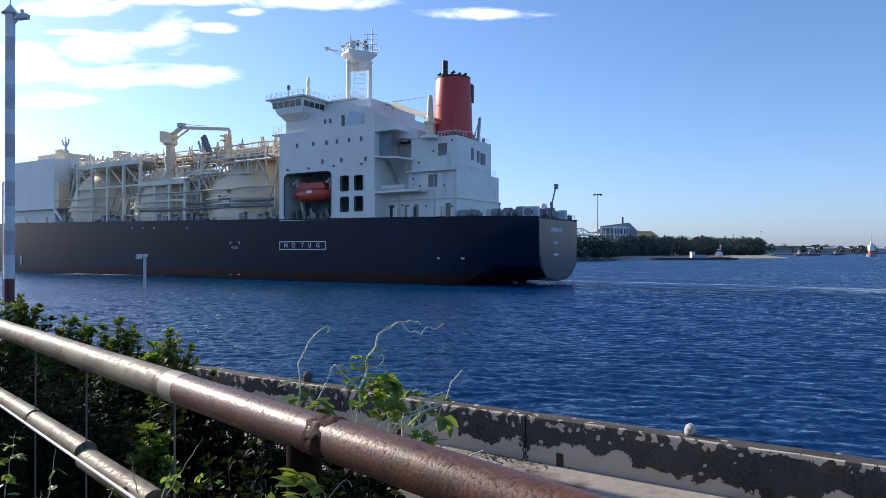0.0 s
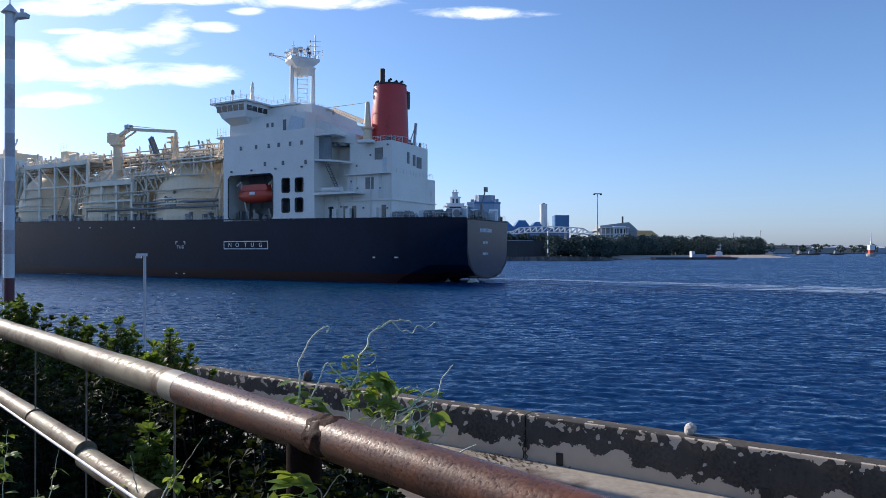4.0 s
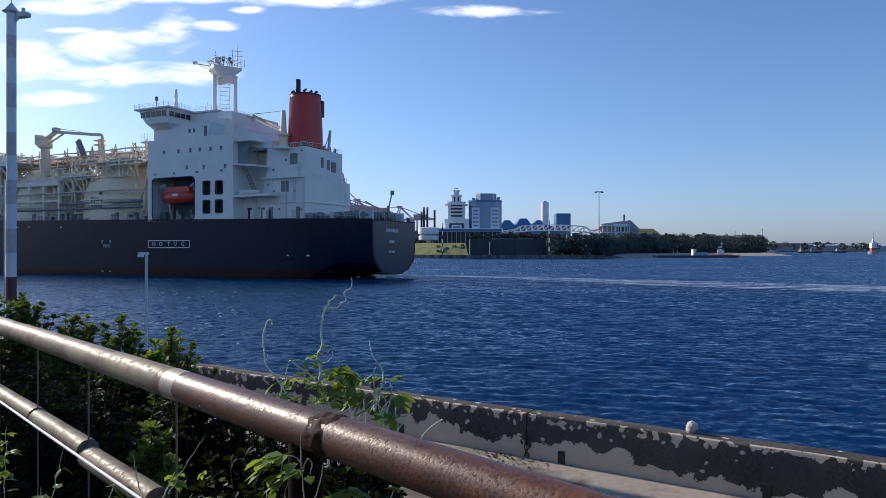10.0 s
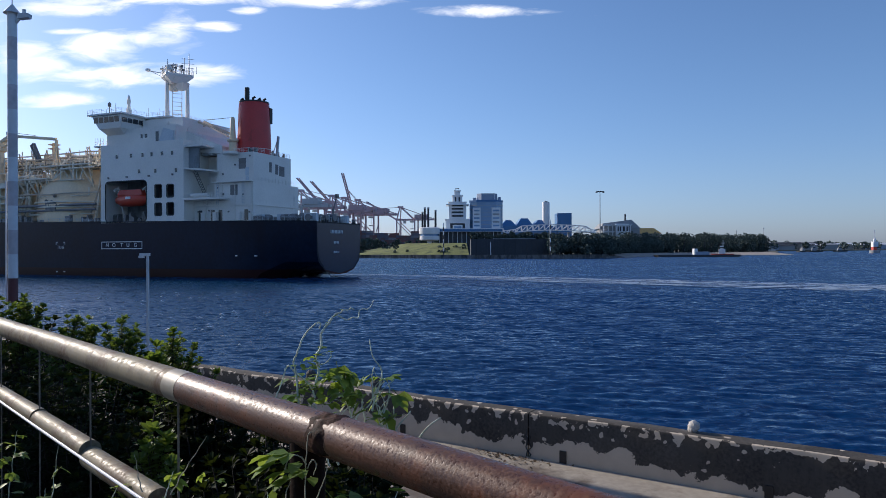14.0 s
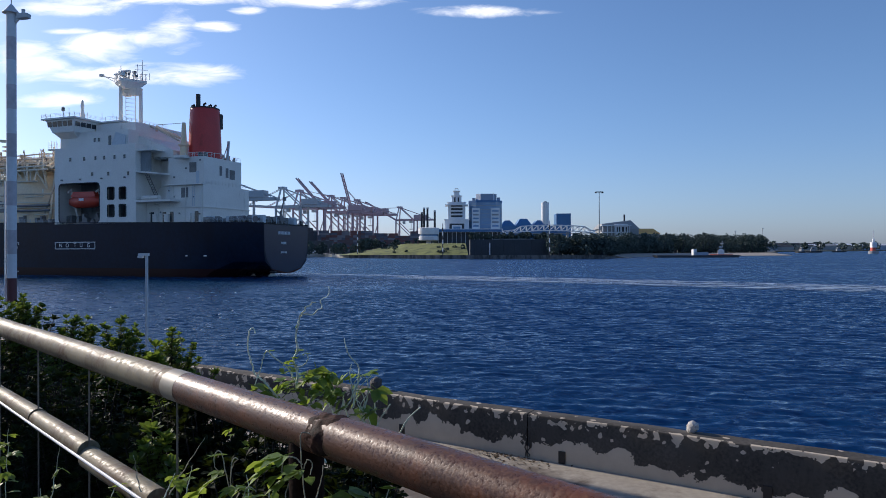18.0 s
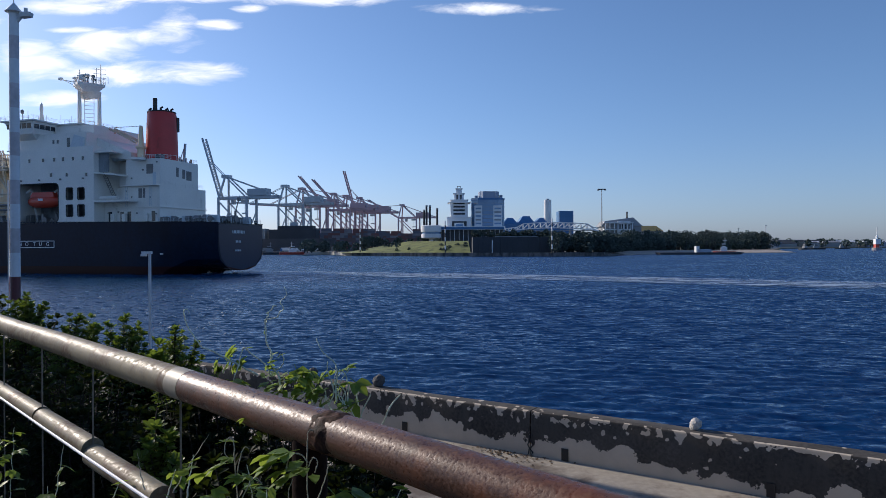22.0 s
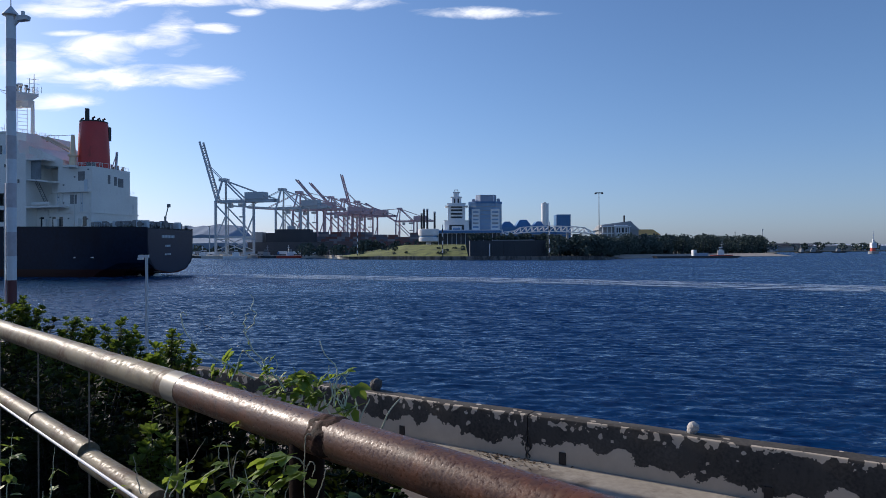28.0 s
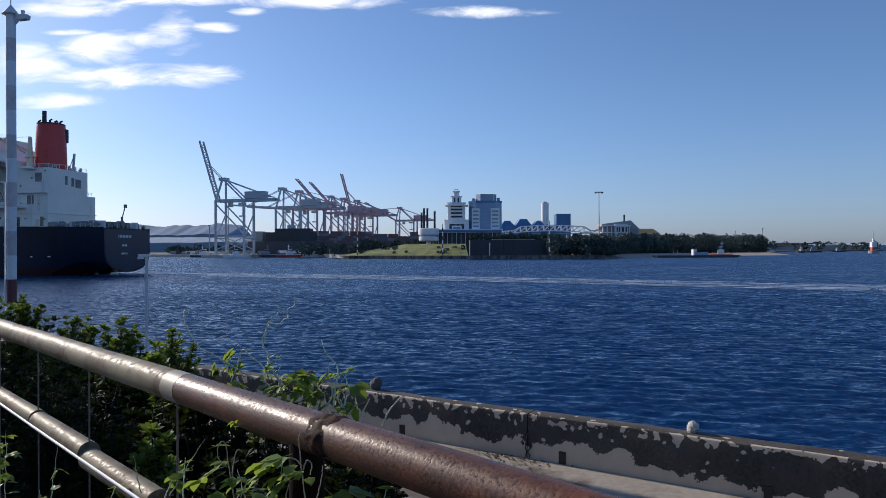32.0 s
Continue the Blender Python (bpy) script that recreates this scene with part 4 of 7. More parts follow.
for a, b, z in ((70, 92, 30.4), (88, 101, 27.0)):
    part("platform", Geo().box(a, b, -2.5, 2.0, z, z + 0.35), M["pipe"], ship)
    part("platform_rail", railing(Geo(), [(a, 1.9, z + 0.35), (b, 1.9, z + 0.35)], step=1.6), M["pipe"], ship)
    for k in range(3):
        u = a + (b - a) * (k + 0.5) / 3
        part("platform_strut", Geo().beam((u - 1.6, 1.6, z), (u, -1.5, z - 6), 0.35).beam((u + 1.6, 1.6, z), (u, -1.5, z - 6), 0.35), M["pipe"], ship)
g = Geo()
random.seed(24)
for i in range(26):
    u, z = random.gauss(85, 1.2), random.gauss(19.6, 1.0)
    g.tube([(u, 2.6, z), (u + random.uniform(-1, 1), 3.0, z + random.uniform(-0.6, 0.6))], random.uniform(0.15, 0.4), 7)
part("valve_gear", g, M["steel"], ship, kind="stuff")
# hose-handling crane
hc = part("hose_crane", Geo().lathe([(1.3, 15.0), (1.25, 30.0), (1.6, 33.0), (1.3, 33.3), (1.2, 36.0), (2.0, 36.4), (2.0, 36.8)], 110.4, 0.0, 14), M["cream"], ship, "cream hose crane with a folded jib", smooth=True)
g = Geo().box(109.0, 112.4, -1.3, 1.3, 36.8, 39.4).box(112.4, 113.8, -0.9, 0.9, 37.4, 40.2).beam((109.6, 0, 39.0), (105.6, 0, 40.6), 0.9).beam((105.6, 0, 40.6), (86.6, 0, 38.4), 0.55, 0.8)
g.beam((109.4, 0, 37.2), (102.6, 0, 39.8), 0.35).beam((105.6, 0, 41.6), (95.0, 0, 40.0), 0.15).beam((109.2, 0, 39.4), (105.6, 0, 41.8), 0.2)
part("jib", g, M["cream"], hc)
part("crane_cab", Geo().box(104.8, 106.4, -0.8, 0.8, 40.8, 41.8), M["greypaint"], hc)
part("jib_rest", Geo().beam((86.4, 0, 27), (86.4, 0, 38.2), 0.6).beam((85.2, -0.2, 30), (86.2, 0, 38), 0.25).beam((89.5, 0, 27), (86.6, 0, 34), 0.4), M["cream"], ship)
part("vent_post", Geo().tube([(92.5, -4, 32), (92.5, -4, 38.2)], 0.55, 10).box(91.2, 93.8, -5, -3, 37.6, 37.9).box(91.2, 93.8, -5, -3, 36.4, 36.7), M["cream"], ship)
part("vent_post", Geo().beam((97.0, -3, 33), (100.0, -3, 38.4), 0.8).beam((98.2, -3, 33), (101.0, -3, 38.0), 0.5), M["steel"], ship)
tw = part("instrument_tower", Geo().box(135.6, 138.6, -5, -1, 32.5, 36.8), M["cream"], ship)
part("tower_rail", railing(Geo(), [(135.6, -1, 36.8), (138.6, -1, 36.8)], h=2.2, step=1.1, rows=(1.2, 2.5)), M["pipe"], tw)
g = Geo().tube([(173.6, -6.5, 36), (173.6, -6.5, 43.4)], [0.6, 0.35], 10)
for w in (-1, 1):
    g.tube([(173.6, -6.5, 41.4), (173.6 + w * 1.6, -6.5, 42.8), (173.6 + w * 2.0, -6.5, 44.2)], 0.24, 6)
g.tube([(173.6, -6.5, 43), (173.6, -6.5, 45.0)], 0.18, 6)
part("vent_mast", g, M["greypaint"], ship)
# deck-level rail and gear along the side
part("side_rail", railing(Geo(), [(66, 2.9, 14.4), (166, 2.9, 15.7)], h=1.1, step=2.2), M["greypaint"], ship)
g = Geo()
random.seed(31)
for i in range(60):
    u = random.uniform(67, 160)
    g.box(u, u + random.uniform(0.4, 2.0), 1.0, 2.4, sheer(u), sheer(u) + random.uniform(0.6, 2.2))
part("deck_gear", g, M["steel"], ship, kind="stuff")
g = Geo().box(83.2, 87.0, 1.6, 3.1, 17.8, 20.6).tube([(68, 2.7, 19.4), (100, 2.7, 19.4)], 0.35, 8).tube([(68, 2.7, 18.0), (120, 2.7, 18.0)], 0.3, 8)
part("side_piping", g, M["steel"], ship)
# white water under the counter
g = Geo().tube([(13.0, -8.4, 0.1), (11.8, -8.4, 0.35), (9.5, -8.4, 0.45), (8.2, -8.4, 0.1)], [0.1, 0.5, 0.5, 0.1], 8)
part("screw_wash", g, M["mark"], ship, "white screw wash below the counter")
g = Geo().tube([(3.2, -6.8, 0.1), (2.4, -6.8, 0.4), (1.2, -6.8, 0.5), (0.4, -6.8, 0.1)], [0.1, 0.45, 0.4, 0.1], 8)
part("screw_wash", g, M["mark"], ship, "white screw wash below the counter")

# ---- sea: one sheet to the horizon, finely rippled near the wall ----
def graded(a, b, fine, grow, lo, hi):
    """Steps of a fine spacing between a and b, growing outwards to lo and hi."""
    mid = list(np.arange(a, b, fine))
    up, s = [mid[-1] + fine], fine
    while up[-1] < hi:
        s *= grow
        up.append(up[-1] + s)
    dn, s = [mid[0] - fine], fine
    while dn[-1] > lo:
        s *= grow
        dn.append(dn[-1] - s)
    return np.array(dn[::-1] + mid + up)


def build_sea():
    xs, ys = graded(-45, 60, 0.29, 1.045, -4600, 4600), graded(9, 105, 0.2, 1.02, -300, 4900)
    X, Y = np.meshgrid(xs, ys)
    cell = np.maximum(*np.meshgrid(np.gradient(xs), np.gradient(ys)))
    Z = np.zeros_like(X)
    rng = np.random.RandomState(4)
    for i in range(46):
        lam = 0.9 * 1.085 ** i * rng.uniform(0.9, 1.1)
        th = radians(-100 + rng.normal(0, 38))
        k = 2 * math.pi / lam
        amp = 0.023 * lam ** 0.72 if lam < 1.4 else 0.023 * 1.4 ** 0.72 * (1.4 / lam) ** 1.6
        fade = np.clip(lam / (3.2 * cell) - 0.5, 0, 1)
        w = k * (X * math.cos(th) + Y * math.sin(th)) + rng.uniform(0, 6.28) + 0.6 * np.sin(X * 0.11 + i) + 0.5 * np.sin(Y * 0.07 + 2 * i)
        Z += 0.42 * amp * fade * (1 - 2 * np.abs(np.sin(w / 2)) ** 1.7)
    n, m = len(ys), len(xs)
    idx = np.arange(n * m).reshape(n, m)
    faces = np.stack([idx[:-1, :-1], idx[:-1, 1:], idx[1:, 1:], idx[1:, :-1]], -1).reshape(-1, 4)
    me = bpy.data.meshes.new("water")
    me.vertices.add(n * m)
    me.vertices.foreach_set("co", np.stack([X, Y, Z], -1).astype(np.float32).ravel())
    me.loops.add(faces.size)
    me.loops.foreach_set("vertex_index", faces.ravel().astype(np.int32))
    me.polygons.add(len(faces))
    me.polygons.foreach_set("loop_start", np.arange(0, faces.size, 4, dtype=np.int32))
    me.update(calc_edges=True)
    me.shade_smooth()
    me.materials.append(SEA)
    return tagged(new("water", me), "deep blue rippled harbour water", "water", kind="structure")


sea = build_sea()


def build_wake():
    """The foam that lies where the ship's stern has passed."""
    line = [(140, 84), (112, 97), (90, 105), (71, 113), (52, 127), (35, 140), (5, 157), (-27, 174), (-60, 189), (-92, 201), (-108, 206)]
    g = Geo()
    for (x0, y0), (x1, y1) in zip(line, line[1:]):
        d = Vector((x1 - x0, y1 - y0)).normalized()
        n = Vector((-d.y, d.x)) * 11
        k = len(g.v)
        steps = 6
        for i in range(steps + 1):
            f = i / steps - 0.5
            g.v += [(x0 + n.x * 2 * f, y0 + n.y * 2 * f, 0.2), (x1 + n.x * 2 * f, y1 + n.y * 2 * f, 0.2)]
        g.f += [(k + 2 * i, k + 2 * i + 1, k + 2 * i + 3, k + 2 * i + 2) for i in range(steps)]
    ob = thing("ship_wake", "streaks of white foam in the ship's wake", "foam", kind="stuff", geo=g, material=WAKE)
    return ob


build_wake()

# white flecks that stand in for sun glints and foam in the left-hand water
random.seed(64)
g = Geo()
for i in range(90):
    y = random.uniform(38, 108)
    x, L = y * random.uniform(-0.62, -0.30), random.uniform(0.12, 0.5)
    w = random.uniform(-0.4, 0.4)
    g.tube([(x - L * math.cos(w), y - L * math.sin(w), 0.06), (x, y, 0.15), (x + L * math.cos(w), y + L * math.sin(w), 0.06)], [0.02, random.uniform(0.04, 0.11), 0.02], 6)
thing("breaking_crests", "small white flecks for sun glints and foam on the water", "foam", kind="stuff", geo=g, material=M["mark"])

# ---- the near bank: walkway, overgrown slope, quay path, sea wall ----
RAIL0 = Vector((-1.56, 2.40))          # a point of the rail in plan
RD = Vector((0.7015, -0.7127)).normalized()   # along the rail, towards the right
RN = Vector((0.7127, 0.7015)).normalized()    # out from it, towards the water
WALK_Z, QUAY_Z, WALL_TOP = 5.45, 2.8, 3.65
WA = Vector((1.28, 13.3))              # a point of the wall's inner face
WD = Vector((0.84, -0.54)).normalized()
WN = Vector((0.54, 0.84)).normalized()


def rail_at(s, out=0.0):
    return RAIL0 + RD * s + RN * out


def bank_z(out):
    if out < 0.35:
        return WALK_Z
    k = min(1.0, (out - 0.35) / 4.6)
    return WALK_Z + (QUAY_Z - WALK_Z) * (k * k * (3 - 2 * k))


CONC = mat("quay_concrete", (0.36, 0.315, 0.255), 0.85, vary=0.18, scale=1.5, bump=0.01, grime=(0.13, 0.10, 0.075), grime_at=0.55, grime_scale=0.9)
SOIL = mat("dark_soil", (0.03, 0.026, 0.018), 0.95, vary=0.4, scale=3, bump=0.04)
# unseen ground, coloured dark to cut light bounced up at the rail
PAVE = mat("dark_walkway_ground", (0.075, 0.073, 0.070), 0.9, vary=0.15, scale=2, bump=0.01)


def strip(name, outs, zf, s0, s1, ns, material, label, category, rough=0.0):
    g = Geo()
    for i in range(ns + 1):
        s = s0 + (s1 - s0) * i / ns
        for o in outs:
            p = rail_at(s, o)
            g.v.append((p.x, p.y, zf(o) + (rough * noise.noise((p.x * 1.3, p.y * 1.3, 0)) if rough else 0)))
    m = len(outs)
    for i in range(ns):
        for j in range(m - 1):
            a = i * m + j
            g.f.append((a, a + m, a + m + 1, a + 1))
    return thing(name, label, category, kind="structure", geo=g, material=material, smooth=True)


strip("walkway", [-6, -4, -2, 0, 0.3], lambda o: WALK_Z, -60, 60, 60, PAVE, "raised dark walkway behind the pipe rail", "walkway")
strip("bank", [0.3 + i * 0.25 for i in range(20)], bank_z, -60, 60, 200, SOIL, "dark overgrown slope below the walkway", "ground", 0.06)
# the quay path from the slope's foot to the wall
g = Geo()
q0, q1 = rail_at(-70, 3.9), rail_at(60, 3.9)
w0, w1 = WA - WD * 75 + WN * 0.02, WA + WD * 55 + WN * 0.02
g.hexa([(q0.x, q0.y, -1), (q1.x, q1.y, -1), (w1.x, w1.y, -1), (w0.x, w0.y, -1), (q0.x, q0.y, QUAY_Z), (q1.x, q1.y, QUAY_Z), (w1.x, w1.y, QUAY_Z), (w0.x, w0.y, QUAY_Z)])
thing("quay_path", "worn grey-brown concrete path along the sea wall", "path", kind="structure", geo=g, material=CONC)
g = Geo()
b0, b1 = rail_at(-60, -6), rail_at(60, -6)
g.hexa([(b0.x, b0.y, WALK_Z - 1), (b0.x - 120, b0.y - 152, WALK_Z - 1), (b1.x - 120, b1.y - 152, WALK_Z - 1), (b1.x, b1.y, WALK_Z - 1),
        (b0.x, b0.y, WALK_Z - 0.004), (b0.x - 120, b0.y - 152, WALK_Z - 0.004), (b1.x - 120, b1.y - 152, WALK_Z - 0.004), (b1.x, b1.y, WALK_Z - 0.004)])
thing("ground", "plain ground behind the walkway", "ground", kind="structure", geo=g, material=PAVE)


def wall_mat():
    """Weather-blackened face; the lower coat has flaked off in ragged patches and shows pale concrete."""
    m = mat("weathered_wall", (0.064, 0.056, 0.047), 0.9, vary=0.6, scale=3, bump=0.005, grime=(0.075, 0.066, 0.055), grime_at=0.55, grime_scale=2.5)
    n, l = m.node_tree.nodes, m.node_tree.links
    b = n["Principled BSDF"]
    src = b.inputs["Base Color"].links[0].from_socket
    co = n.new("ShaderNodeTexCoord")
    sep = n.new("ShaderNodeSeparateXYZ")
    l.new(co.outputs["Object"], sep.inputs[0])
    rag = n.new("ShaderNodeTexNoise")
    rag.inputs["Scale"].default_value, rag.inputs["Detail"].default_value, rag.inputs["Roughness"].default_value = 1.5, 9, 0.62
    l.new(co.outputs["Object"], rag.inputs["Vector"])
    a = n.new("ShaderNodeMath")
    a.operation = "MULTIPLY_ADD"
    a.inputs[1].default_value, a.inputs[2].default_value = 1.5, -0.535
    l.new(rag.outputs[0], a.inputs[0])
    along = n.new("ShaderNodeMapRange")
    for key, v in (("From Min", -4.0), ("From Max", 8.0), ("To Min", 0.20), ("To Max", -0.06)):
        along.inputs[key].default_value = v
    l.new(sep.outputs["X"], along.inputs["Value"])
    tide = n.new("ShaderNodeMath")
    tide.operation = "ADD"
    l.new(a.outputs[0], tide.inputs[0])
    l.new(along.outputs[0], tide.inputs[1])
    low = n.new("ShaderNodeMath")
    low.operation = "GREATER_THAN"
    l.new(tide.outputs[0], low.inputs[0])
    l.new(sep.outputs["Z"], low.inputs[1])
    spots = n.new("ShaderNodeTexVoronoi")
    spots.inputs["Scale"].default_value = 3.4
    jit = n.new("ShaderNodeVectorMath")
    jit.operation = "MULTIPLY_ADD"
    jit.inputs[1].default_value = (0.35, 0.35, 0.35)
    l.new(rag.outputs["Color"], jit.inputs[0])
    l.new(co.outputs["Object"], jit.inputs[2])
    l.new(jit.outputs[0], spots.inputs["Vector"])
    wob = n.new("ShaderNodeMath")
    wob.operation = "MULTIPLY_ADD"
    wob.inputs[1].default_value = 0.45
    l.new(rag.outputs[0], wob.inputs[0])
    l.new(spots.outputs["Distance"], wob.inputs[2])
    sp = n.new("ShaderNodeMath")
    sp.operation = "LESS_THAN"
    sp.inputs[1].default_value = 0.375
    l.new(wob.outputs[0], sp.inputs[0])
    chip = n.new("ShaderNodeTexNoise")           # coat knocked off along the arris
    chip.inputs["Scale"].default_value, chip.inputs["Detail"].default_value = 5.2, 7
    l.new(co.outputs["Object"], chip.inputs["Vector"])
    ch = n.new("ShaderNodeMath")
    ch.operation = "MULTIPLY_ADD"
    ch.inputs[1].default_value, ch.inputs[2].default_value = -1.25, 1.44
    l.new(chip.outputs[0], ch.inputs[0])
    hi = n.new("ShaderNodeMath")
    hi.operation = "GREATER_THAN"
    l.new(sep.outputs["Z"], hi.inputs[0])
    l.new(ch.outputs[0], hi.inputs[1])
    face = n.new("ShaderNodeMath")
    face.operation = "LESS_THAN"
    face.inputs[1].default_value = 0.05
    l.new(sep.outputs["Y"], face.inputs[0])
    hi2 = n.new("ShaderNodeMath")
    hi2.operation = "MULTIPLY"
    l.new(hi.outputs[0], hi2.inputs[0])
    l.new(face.outputs[0], hi2.inputs[1])
    edge = n.new("ShaderNodeMath")
    edge.operation = "MAXIMUM"
    l.new(hi2.outputs[0], edge.inputs[0])
    l.new(low.outputs[0], edge.inputs[1])
    mx0 = n.new("ShaderNodeMath")
    mx0.operation = "MAXIMUM"
    l.new(edge.outputs[0], mx0.inputs[0])
    l.new(sp.outputs[0], mx0.inputs[1])
    mx = n.new("ShaderNodeMix")
    mx.data_type = "RGBA"
    l.new(mx0.outputs[0], mx.inputs[0])
    l.new(src, mx.inputs[6])
    pale = n.new("ShaderNodeVectorMath")
    pale.operation = "SCALE"
    pale.inputs[0].default_value = (0.60, 0.50, 0.38)
    f2 = n.new("ShaderNodeMapRange")
    f2.inputs["To Min"].default_value, f2.inputs["To Max"].default_value = 0.65, 1.2
    l.new(rag.outputs[0], f2.inputs["Value"])
    l.new(f2.outputs[0], pale.inputs["Scale"])
    l.new(pale.outputs[0], mx.inputs[7])
    l.new(mx.outputs[2], b.inputs["Base Color"])
    return m


WALLM = wall_mat()


def to_wall(s, n, z):
    p = WA + WD * s + WN * n
    return (p.x, p.y, z)


def build_wall():
    base = thing("sea_wall", "weather-blackened concrete sea wall with flaking plaster", "wall", kind="structure",
                 at=Matrix(((WD.x, WN.x, 0, WA.x), (WD.y, WN.y, 0, WA.y), (0, 0, 1, QUAY_Z), (0, 0, 0, 1))))
    H = WALL_TOP - QUAY_Z
    joints = [-75, -62, -50, -38, -27, -16.5, -9.3, 0.37, 8.2, 17, 27, 40, 55]
    random.seed(3)
    for a, b in zip(joints, joints[1:]):
        g = Geo()
        n = max(2, int((b - a) / 0.35))
        # face with slight waves, rounded arris, then the back down into the water
        prof = [(0.0, 0.0), (0.0, H - 0.05), (0.012, H - 0.018), (0.05, H), (0.34, H + 0.004), (0.37, H - 0.02), (0.38, H - 0.06), (0.5, -6.0)]
        for i in range(n + 1):
            x = a + 0.012 + (b - a - 0.024) * i / n
            for w, z in prof:
                e = 0.012 * noise.noise((x * 1.7, w * 5, z * 2 + a)) + 0.02 * noise.noise((x * 0.4, 3, a))
                g.v.append((x, w + e * (0.6 if z < H - 0.1 else 1), z + (e if z > 0.2 else 0)))
        m = len(prof)
        for i in range(n):
            for j in range(m - 1):
                k = i * m + j
                g.f.append((k, k + m, k + m + 1, k + 1))
        g.f += [tuple(range(m - 1, -1, -1)), tuple(range(n * m, n * m + m))]
        part("wall_section", g, WALLM, base, smooth=True)
    dark = M["black"]
    for s in (1.08, 4.57, -2.61, -6.3):
        part("drain_slot", Geo().box(s - 0.065, s + 0.065, -0.02, 0.05, 0.01, 0.235), dark, base)
    for s0, top in ((0.33, 0.52), (0.40, 0.40)):
        random.seed(int(s0 * 100))
        pts = [(s0 + random.uniform(-0.03, 0.03), -0.006, 0.02 + top * i / 9) for i in range(10)]
        part("crack", Geo().tube(pts, [0.011 + random.uniform(-0.002, 0.003) for _ in pts], 6), dark, base)
    return base


sea_wall = build_wall()
# dark colour that stands in for the shade on two of the lumps
SHADED_STONE = mat("shaded_stone", (0.10, 0.095, 0.09), 0.9, vary=0.3, scale=7, bump=0.01)
# a broken lump of pale concrete on the wall's top
bm = bmesh.new()
bmesh.ops.create_icosphere(bm, subdivisions=3, radius=0.105)
for v in bm.verts:
    v.co *= 1.0 + 0.38 * noise.noise(v.co * 7 + Vector((3, 1, 2))) + 0.16 * noise.noise(v.co * 22)
    v.co.z = max(v.co.z, -0.09)
me = bpy.data.meshes.new("concrete_lump")
bm.to_mesh(me)
bm.free()
me.materials.append(mat("pale_concrete", (0.55, 0.52, 0.48), 0.9, vary=0.25, scale=9, bump=0.01))
for s, n, k in ((3.35, 0.26, 1.0), (-5.6, 0.28, 1.2), (-3.55, 0.28, 1.3)):
    if k > 1.1:
        me = me.copy()
        me.materials[0] = SHADED_STONE
    ob = new("concrete_lump", me)
    ob.matrix_world = Matrix.Translation(to_wall(s, n, WALL_TOP + 0.09 * k)) @ pose(0, 0, 0, 0, 0, 40 * s) @ Matrix.Scale(k, 4)
    tagged(ob, "lump of broken pale concrete on the sea wall" if k < 1.1 else "broken stone on the sea wall, coloured dark for its shade", "stone")

# dry leaves and grit blown against the joint of the wall
random.seed(91)
g = Geo()
for i in range(150):
    s, n = random.gauss(0.1, 0.45), -abs(random.gauss(0, 0.28)) - 0.03
    c = Vector(to_wall(s, n, QUAY_Z + 0.012))
    w, r = random.uniform(0, 6.28), random.uniform(0.012, 0.045)
    a, b = Vector((math.cos(w), math.sin(w), random.uniform(0, 0.5))) * r, Vector((-math.sin(w), math.cos(w), 0)) * r * 0.6
    k = len(g.v)
    g.v += [tuple(c + a), tuple(c + b + Vector((0, 0, 0.008))), tuple(c - a), tuple(c - b)]
    g.f += [(k, k + 1, k + 2), (k, k + 2, k + 3)]
thing("leaf_litter", "dry brown leaf litter by the wall joint", "leaves", kind="stuff", geo=g, material=mat("dry_leaf", (0.09, 0.055, 0.03), 0.9, vary=0.4, per_piece=0.4))

# ---- pipe rail ----
# orange patches are rust, warmed for light thrown up from the path
RUST = mat("rusty_pipe", (0.105, 0.046, 0.026), 0.44, spec=0.38, metal=0.05, vary=0.38, scale=34, bump=0.0008, grime=(0.19, 0.065, 0.028), grime_at=0.59, grime_scale=10, streak=1.0, wear=0.24)
WELDM = mat("weld_slag", (0.018, 0.010, 0.008), 0.8, spec=0.06, vary=0.4, scale=30, bump=0.002)
GALV = mat("worn_galvanised_pipe", (0.215, 0.185, 0.122), 0.58, spec=0.2, metal=0.05, vary=0.35, scale=18, bump=0.0008, grime=(0.115, 0.075, 0.045), grime_at=0.52, grime_scale=9, wear=0.25, streak=1.0)
COLLAR = mat("bare_steel_collar", (0.30, 0.265, 0.20), 0.5, metal=0.1, vary=0.15, scale=12)
BARM = mat("thin_bar_steel", (0.20, 0.175, 0.14), 0.5, metal=0.2, vary=0.3, scale=12)


def rail_z(s, drop=0.0):
    return 6.8 - 0.268 - drop


def rail_p(s, drop=0.0, out=0.0):
    p = rail_at(s, out)
    return Vector((p.x, p.y, rail_z(s, drop)))


